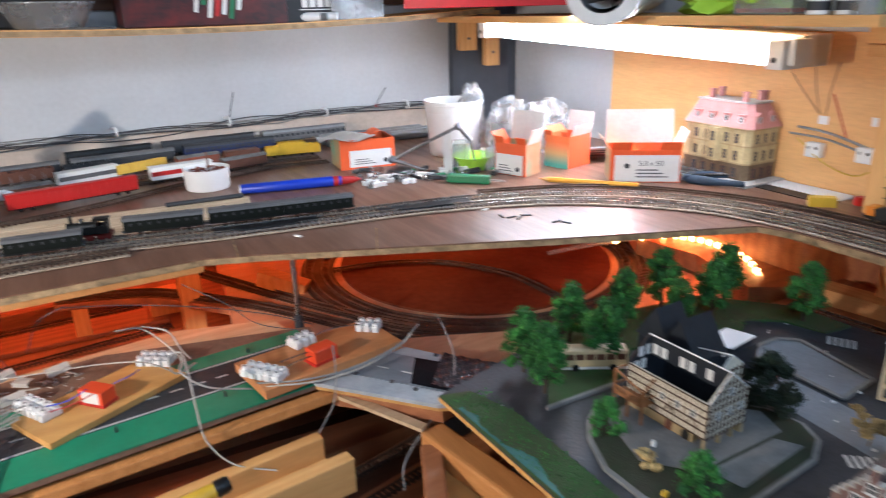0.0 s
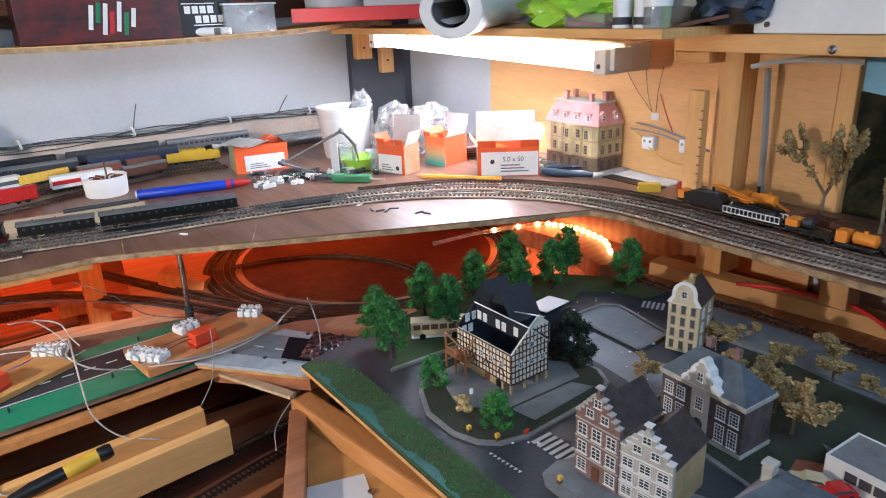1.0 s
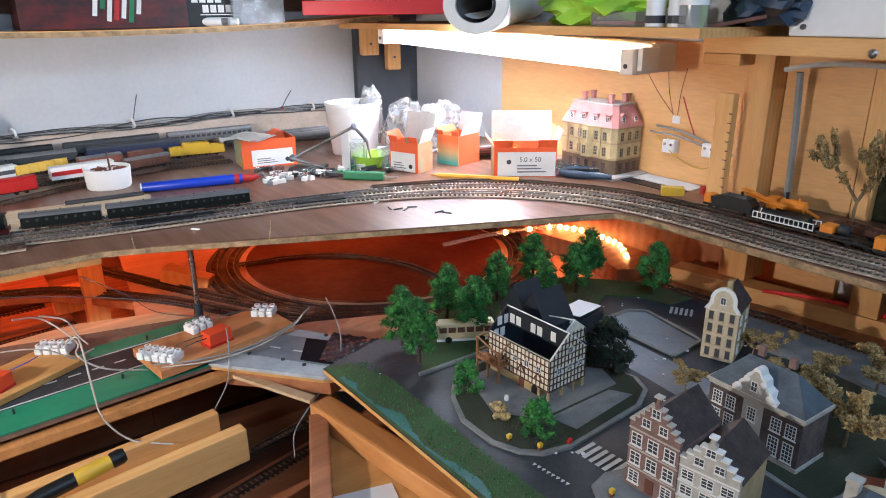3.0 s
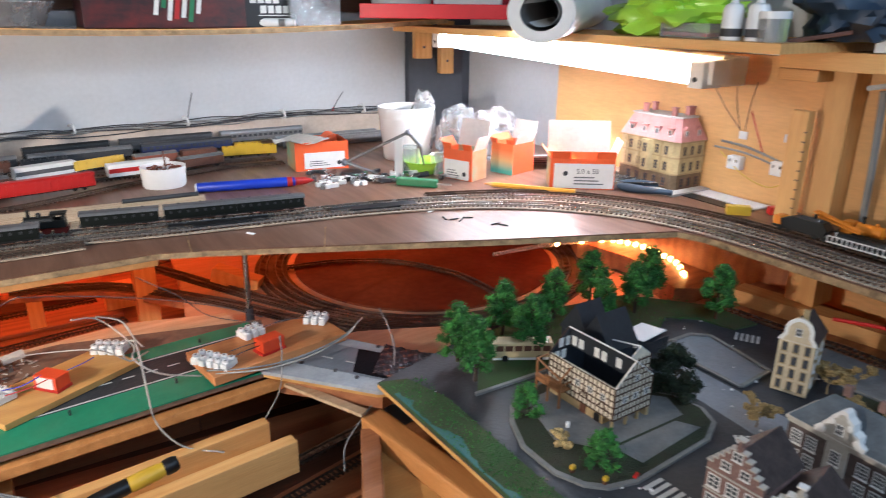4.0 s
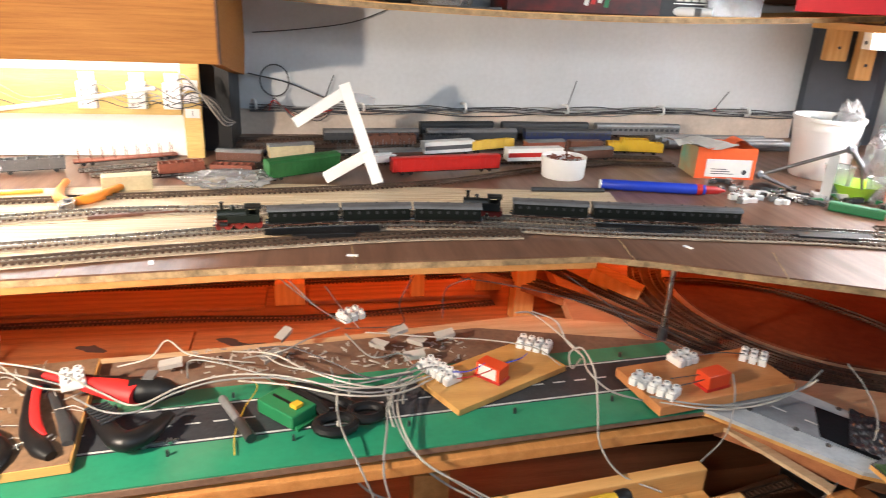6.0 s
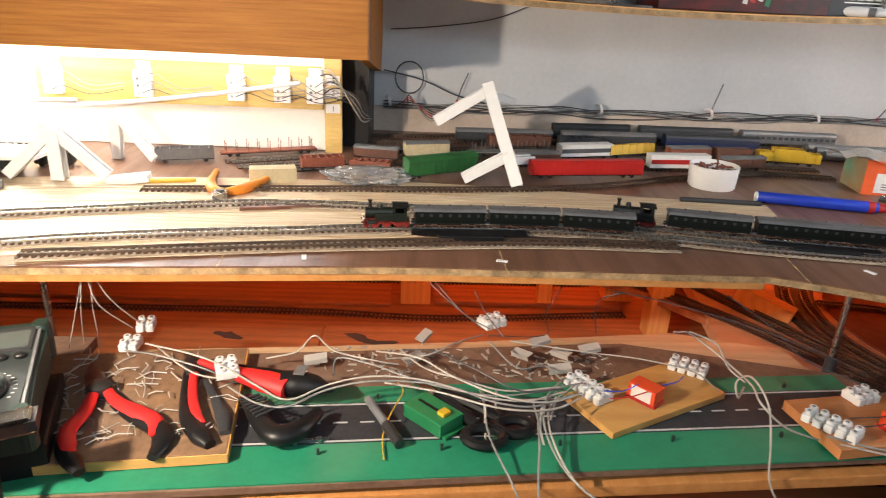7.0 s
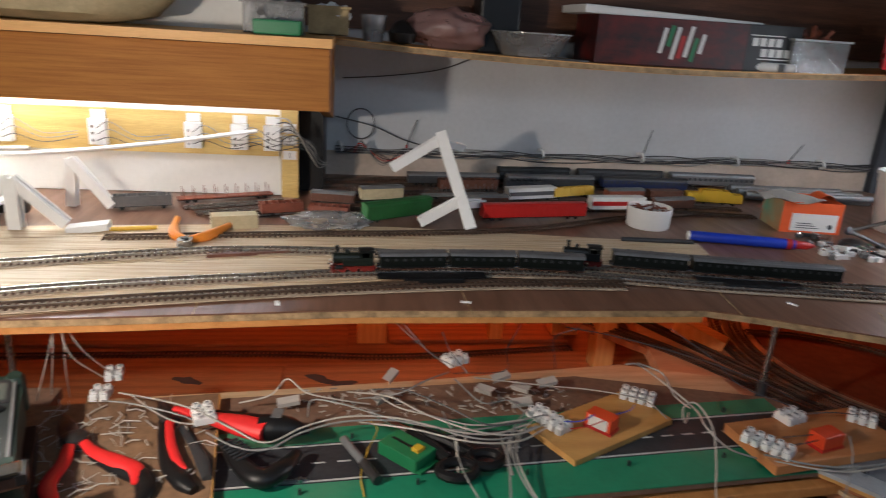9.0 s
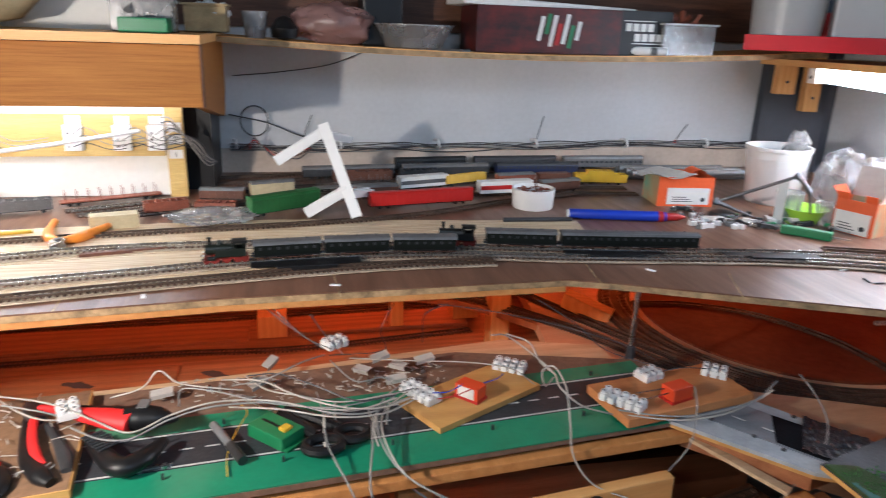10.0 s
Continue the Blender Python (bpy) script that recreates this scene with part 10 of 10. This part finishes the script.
for _mtl, _n in (("steel", 70), ("card", 10), ("navy", 5), ("cream", 8), ("rustred", 6), ("black", 26), ("tub", 18)):
    _g = Geo()
    for _i in range(_n):
        _x, _y = _r.uniform(-0.055, 0.055), _r.uniform(-0.052, 0.052)
        _l = _r.uniform(0.004, 0.011)
        _g.box(-_l, _l, -0.0025, 0.0025, -0.002, 0.002, pose(_x, _y, 0.005 + 0.016 * _r.random(), _r.uniform(-50, 50), _r.uniform(-50, 50), _r.uniform(0, 180)), 0.0006)
    tagged(part("small_hardware", _g, _mtl, tr), kind="stuff")

# ---- screwdriver in its wooden channel ----
ch = thing("wooden_channel", "pine channel of two battens on a base", "channel", pose(-0.642, -0.714, 0.930, 0, 0, 6.5))
part("back_batten", Geo().box(-0.55, 0.0, 0.012, 0.024, 0.0, 0.032, None, 0.0012), "pine", ch)
part("front_batten", Geo().box(-0.55, 0.006, -0.034, -0.020, 0.0, 0.034, None, 0.0012), "pine", ch)
part("base", Geo().box(-0.55, 0.0, -0.020, 0.012, 0.0, 0.010), "pine", ch)
sd = thing("screwdriver", "screwdriver with a yellow and black handle", "screwdriver")
_a, _b = Vector((-0.735, -0.742, 0.978)), Vector((-0.835, -0.752, 0.966))
_ms = Matrix.Translation(_a) @ (_b - _a).to_track_quat("Z", "Y").to_matrix().to_4x4() @ Matrix.Diagonal((0.74, 0.74, 0.86, 1.0))
part("handle", Geo().lathe([(0.0, -0.001), (0.007, 0), (0.0085, 0.004), (0.0085, 0.010), (0.0075, 0.014), (0.0090, 0.018), (0.0092, 0.042), (0.0078, 0.046)], 14, _ms), "yellow", sd, smooth=True)
part("end_cap", Geo().lathe([(0.0, -0.002), (0.0075, -0.001), (0.0092, 0.003), (0.0092, 0.011), (0.0080, 0.0125)], 14, _ms), "black", sd, smooth=True)
part("collar", Geo().lathe([(0.0082, 0.044), (0.0088, 0.050), (0.0085, 0.075), (0.0060, 0.090), (0.0050, 0.095)], 14, _ms), "black", sd, smooth=True)
part("shaft", Geo().lathe([(0.0028, 0.095), (0.0028, 0.170)], 10, _ms), "steel", sd, smooth=True)


# ---- loose wires ----
cable([(-1.149, -0.627, 1.020), (-1.122, -0.651, 1.022), (-1.099, -0.652, 1.020), (-1.075, -0.637, 1.024), (-1.046, -0.632, 1.030), (-1.012, -0.629, 1.030), (-0.974, -0.633, 1.028), (-0.943, -0.647, 1.025), (-0.911, -0.648, 1.022), (-0.876, -0.627, 1.020)], 0.00083, "cablegrey", "grey and white layout wire in a loose bundle", "layout_wire", "layout wires", 5)
cable([(-1.229, -0.580, 1.030), (-1.187, -0.595, 1.030), (-1.157, -0.612, 1.030), (-1.127, -0.631, 1.025), (-1.100, -0.643, 1.020), (-1.071, -0.627, 1.024), (-1.037, -0.623, 1.030), (-0.995, -0.627, 1.030), (-0.954, -0.640, 1.026), (-0.917, -0.641, 1.022), (-0.883, -0.624, 1.020)], 0.00083, "cablewhite", "grey and white layout wire in a loose bundle", "layout_wire", "layout wires", 5)
cable([(-1.071, -0.594, 1.012), (-1.067, -0.596, 1.030), (-1.040, -0.604, 1.030), (-1.015, -0.619, 1.030), (-0.982, -0.633, 1.028), (-0.932, -0.634, 1.022), (-0.864, -0.610, 1.020)], 0.00073, "cablegrey", "grey and white layout wire in a loose bundle", "layout_wire", "layout wires", 5)
cable([(-1.132, -0.569, 1.012), (-1.105, -0.570, 1.020), (-1.090, -0.568, 1.035), (-1.072, -0.576, 1.025), (-1.034, -0.583, 1.020), (-1.017, -0.579, 1.015)], 0.00073, "cablewhite", "grey and white layout wire in a loose bundle", "layout_wire", "layout wires", 5)
cable([(-1.016, -0.562, 1.020), (-0.995, -0.602, 1.026), (-0.967, -0.617, 1.026), (-0.931, -0.630, 1.024), (-0.886, -0.620, 1.022)], 0.00073, "cablewhite", "grey and white layout wire in a loose bundle", "layout_wire", "layout wires", 5)
cable([(-1.014, -0.562, 1.020), (-0.985, -0.582, 1.030), (-0.950, -0.612, 1.030), (-0.919, -0.630, 1.024), (-0.883, -0.623, 1.022)], 0.00073, "cabledark", "grey and white layout wire in a loose bundle", "layout_wire", "layout wires", 5)
cable([(-1.028, -0.570, 1.015), (-0.994, -0.588, 1.030), (-0.966, -0.573, 1.035), (-0.942, -0.549, 1.030)], 0.00073, "cablegrey", "grey and white layout wire in a loose bundle", "layout_wire", "layout wires", 5)
cable([(-0.937, -0.552, 1.025), (-0.916, -0.588, 1.020), (-0.889, -0.576, 1.015), (-0.881, -0.605, 1.020)], 0.00073, "cablegrey", "grey and white layout wire in a loose bundle", "layout_wire", "layout wires", 5)
cable([(-1.219, -0.583, 1.030), (-1.193, -0.610, 1.030), (-1.173, -0.619, 1.025), (-1.151, -0.616, 1.020)], 0.00073, "cablewhite", "grey and white layout wire in a loose bundle", "layout_wire", "layout wires", 5)
cable([(-1.238, -0.593, 1.030), (-1.213, -0.604, 1.034), (-1.174, -0.615, 1.030), (-1.154, -0.614, 1.020)], 0.00073, "cablegrey", "grey and white layout wire in a loose bundle", "layout_wire", "layout wires", 5)
cable([(-1.282, -0.562, 1.085), (-1.287, -0.566, 1.060), (-1.305, -0.558, 1.010)], 0.00047, "cablewhite", "thin wire hanging from the deck", "layout_wire", "layout wires", 5)
cable([(-1.282, -0.562, 1.085), (-1.280, -0.575, 1.060), (-1.297, -0.547, 1.010)], 0.00047, "cablewhite", "thin wire hanging from the deck", "layout_wire", "layout wires", 5)
cable([(-1.275, -0.560, 1.085), (-1.271, -0.574, 1.060), (-1.280, -0.552, 1.010)], 0.00047, "cablewhite", "thin wire hanging from the deck", "layout_wire", "layout wires", 5)
cable([(-1.271, -0.566, 1.085), (-1.261, -0.561, 1.060), (-1.247, -0.544, 1.030)], 0.00057, "cablewhite", "thin wire hanging from the deck", "layout_wire", "layout wires", 5)
cable([(-1.273, -0.572, 1.085), (-1.266, -0.572, 1.060), (-1.250, -0.553, 1.030)], 0.00057, "cablewhite", "thin wire hanging from the deck", "layout_wire", "layout wires", 5)
cable([(-0.997, -0.551, 1.085), (-0.973, -0.547, 1.060), (-0.942, -0.537, 1.030)], 0.00047, "cablegrey", "thin wire hanging from the deck", "layout_wire", "layout wires", 5)
cable([(-0.991, -0.550, 1.085), (-0.961, -0.547, 1.050), (-0.935, -0.538, 1.030)], 0.00047, "cablegrey", "thin wire hanging from the deck", "layout_wire", "layout wires", 5)
cable([(-0.938, -0.551, 1.030), (-0.882, -0.529, 1.020), (-0.886, -0.543, 1.050), (-0.872, -0.536, 1.075)], 0.00047, "cabledark", "thin wire hanging from the deck", "layout_wire", "layout wires", 5)
cable([(-1.525, -0.545, 1.030), (-1.461, -0.583, 1.030), (-1.419, -0.585, 1.030), (-1.377, -0.575, 1.030)], 0.00062, "cablegrey", "thin wire hanging from the deck", "layout_wire", "layout wires", 5)
cable([(-1.513, -0.560, 1.030), (-1.450, -0.591, 1.030), (-1.388, -0.583, 1.010)], 0.00062, "cablegrey", "thin wire hanging from the deck", "layout_wire", "layout wires", 5)
cable([(-0.937, -0.622, 1.020), (-0.937, -0.636, 1.000), (-0.925, -0.637, 0.970), (-0.912, -0.631, 0.950)], 0.0010, "cablewhite", "grey wire dropping over the road edge", "layout_wire", "layout wires", 5)
cable([(-0.910, -0.638, 1.020), (-0.903, -0.638, 1.000), (-0.892, -0.638, 0.970), (-0.885, -0.639, 0.960)], 0.0010, "cablewhite", "grey wire dropping over the road edge", "layout_wire", "layout wires", 5)
cable([(-0.890, -0.631, 1.020), (-0.893, -0.636, 1.000), (-0.883, -0.631, 0.970), (-0.873, -0.626, 0.950)], 0.0010, "cablewhite", "grey wire dropping over the road edge", "layout_wire", "layout wires", 5)
cable([(-0.948, -0.645, 1.020), (-0.948, -0.663, 1.000), (-0.940, -0.663, 0.960), (-0.919, -0.660, 0.930), (-0.887, -0.664, 0.920)], 0.0010, "cablewhite", "grey wire dropping over the road edge", "layout_wire", "layout wires", 5)
cable([(-0.904, -0.647, 1.020), (-0.907, -0.664, 1.010), (-0.894, -0.671, 0.980), (-0.863, -0.677, 0.950), (-0.822, -0.688, 0.930)], 0.0010, "cablewhite", "grey wire dropping over the road edge", "layout_wire", "layout wires", 5)
cable([(-0.728, -0.611, 1.020), (-0.749, -0.642, 1.030), (-0.753, -0.642, 1.045), (-0.743, -0.644, 1.050), (-0.743, -0.673, 1.045), (-0.743, -0.688, 1.020), (-0.740, -0.695, 0.990), (-0.722, -0.703, 0.965), (-0.691, -0.716, 0.955)], 0.00083, "cablewhite", "loose looping layout wire", "layout_wire", "layout wires", 5)
cable([(-0.693, -0.667, 1.010), (-0.730, -0.680, 1.030), (-0.748, -0.671, 1.045), (-0.744, -0.641, 1.045), (-0.764, -0.579, 1.050), (-0.787, -0.592, 1.060)], 0.00083, "cablewhite", "loose looping layout wire", "layout_wire", "layout wires", 5)
cable([(-0.618, -0.674, 1.035), (-0.622, -0.688, 1.020), (-0.629, -0.696, 0.990), (-0.644, -0.691, 0.960)], 0.00062, "cablegrey", "loose looping layout wire", "layout_wire", "layout wires", 5)
cable([(-0.511, -0.677, 1.040), (-0.518, -0.708, 1.035), (-0.524, -0.733, 1.020), (-0.533, -0.739, 0.990), (-0.561, -0.745, 0.970), (-0.590, -0.757, 0.950), (-0.597, -0.768, 0.930)], 0.00068, "cablegrey", "loose looping layout wire", "layout_wire", "layout wires", 5)
cable([(-0.688, -0.669, 1.015), (-0.653, -0.685, 1.015), (-0.610, -0.689, 1.015), (-0.559, -0.682, 1.020), (-0.527, -0.669, 1.030)], 0.00083, "cablegrey", "loose looping layout wire", "layout_wire", "layout wires", 5)
cable([(-0.682, -0.676, 1.013), (-0.639, -0.691, 1.013), (-0.592, -0.688, 1.013), (-0.552, -0.680, 1.020), (-0.542, -0.683, 1.030)], 0.00083, "cablewhite", "loose looping layout wire", "layout_wire", "layout wires", 5)
cable([(-0.744, -0.604, 1.010), (-0.770, -0.605, 1.030), (-0.809, -0.586, 1.030), (-0.855, -0.576, 1.030), (-0.919, -0.560, 1.030)], 0.00062, "cablewhite", "loose looping layout wire", "layout_wire", "layout wires", 5)
cable([(-0.855, -0.597, 1.060), (-0.845, -0.558, 1.070), (-0.823, -0.558, 1.080)], 0.00047, "cabledark", "loose looping layout wire", "layout_wire", "layout wires", 5)
cable([(-0.827, -0.534, 1.070), (-0.778, -0.532, 1.060), (-0.713, -0.552, 1.050), (-0.651, -0.587, 1.040), (-0.609, -0.592, 1.020)], 0.00047, "cabledark", "loose looping layout wire", "layout_wire", "layout wires", 5)
cable([(-0.720, -0.537, 1.070), (-0.685, -0.562, 1.050), (-0.661, -0.582, 1.030), (-0.615, -0.607, 1.020)], 0.00047, "cabledark", "loose looping layout wire", "layout_wire", "layout wires", 5)
cable([(-0.619, -0.617, 1.020), (-0.596, -0.622, 1.025), (-0.561, -0.620, 1.020)], 0.00052, "cabledark", "loose looping layout wire", "layout_wire", "layout wires", 5)
cable([(-0.662, -0.652, 1.020), (-0.642, -0.657, 1.025), (-0.623, -0.648, 1.020)], 0.00047, "ink", "loose looping layout wire", "layout_wire", "layout wires", 5)
cable([(-0.661, -0.664, 1.020), (-0.646, -0.667, 1.025), (-0.626, -0.655, 1.020)], 0.00047, "ink", "loose looping layout wire", "layout_wire", "layout wires", 5)
cable([(-0.849, -0.621, 1.020), (-0.834, -0.621, 1.020), (-0.818, -0.613, 1.022)], 0.00052, "blue", "loose looping layout wire", "layout_wire", "layout wires", 5)
cable([(-0.847, -0.632, 1.020), (-0.830, -0.629, 1.020), (-0.814, -0.624, 1.022)], 0.00052, "red", "loose looping layout wire", "layout_wire", "layout wires", 5)
cable([(-0.798, -0.611, 1.020), (-0.784, -0.608, 1.022), (-0.774, -0.596, 1.020)], 0.00052, "blue", "loose looping layout wire", "layout_wire", "layout wires", 5)
cable([(-0.955, -0.577, 1.085), (-0.941, -0.546, 1.050), (-0.924, -0.552, 1.030)], 0.00052, "cablegrey", "loose looping layout wire", "layout_wire", "layout wires", 5)
cable([(-1.037, -0.566, 1.020), (-1.001, -0.592, 1.030), (-0.972, -0.621, 1.030), (-0.933, -0.645, 1.028), (-0.899, -0.645, 1.024), (-0.868, -0.625, 1.020)], 0.00083, "cablewhite", "loose looping layout wire", "layout_wire", "layout wires", 5)
cable([(-1.027, -0.616, 1.020), (-0.985, -0.643, 1.030), (-0.939, -0.663, 1.030), (-0.899, -0.656, 1.025), (-0.868, -0.630, 1.020)], 0.00083, "cablewhite", "loose looping layout wire", "layout_wire", "layout wires", 5)
cable([(-0.765, -0.571, 1.050), (-0.745, -0.583, 1.045), (-0.737, -0.596, 1.030), (-0.733, -0.619, 1.030)], 0.00083, "cablewhite", "loose looping layout wire", "layout_wire", "layout wires", 5)
# loose wires drooping over the front edge of the road board
for _p, _m in (([(-0.952, -0.589, 1.012), (-0.948, -0.628, 1.014), (-0.947, -0.673, 1.012), (-0.934, -0.718, 1.004), (-0.920, -0.728, 0.97), (-0.905, -0.732, 0.92)], "cablegrey"),
               ([(-0.878, -0.601, 1.012), (-0.905, -0.645, 1.016), (-0.912, -0.687, 1.014), (-0.918, -0.724, 1.004), (-0.912, -0.732, 0.97), (-0.920, -0.735, 0.92)], "cablegrey"),
               ([(-0.865, -0.598, 1.012), (-0.895, -0.637, 1.016), (-0.901, -0.674, 1.014), (-0.888, -0.712, 1.002), (-0.851, -0.722, 0.98), (-0.803, -0.728, 0.95), (-0.76, -0.735, 0.92)], "cablewhite"),
               ([(-0.870, -0.585, 1.012), (-0.897, -0.632, 1.022), (-0.905, -0.668, 1.016), (-0.893, -0.706, 1.004), (-0.860, -0.722, 0.985), (-0.815, -0.730, 0.955)], "cablegrey")):
    cable(_p, 0.00085, _m, "loose grey wire drooping over the road edge", "layout_wire", "layout wires", 5)
cable([(-1.018, -0.600, R + 0.012), (-1.012, -0.622, R + 0.016), (-1.020, -0.645, R + 0.013), (-1.026, -0.664, R + 0.004), (-1.024, -0.690, R + 0.003)], 0.00055, "yellow", "short yellow wire beside the scalpel", "layout_wire", "layout wires", 5)
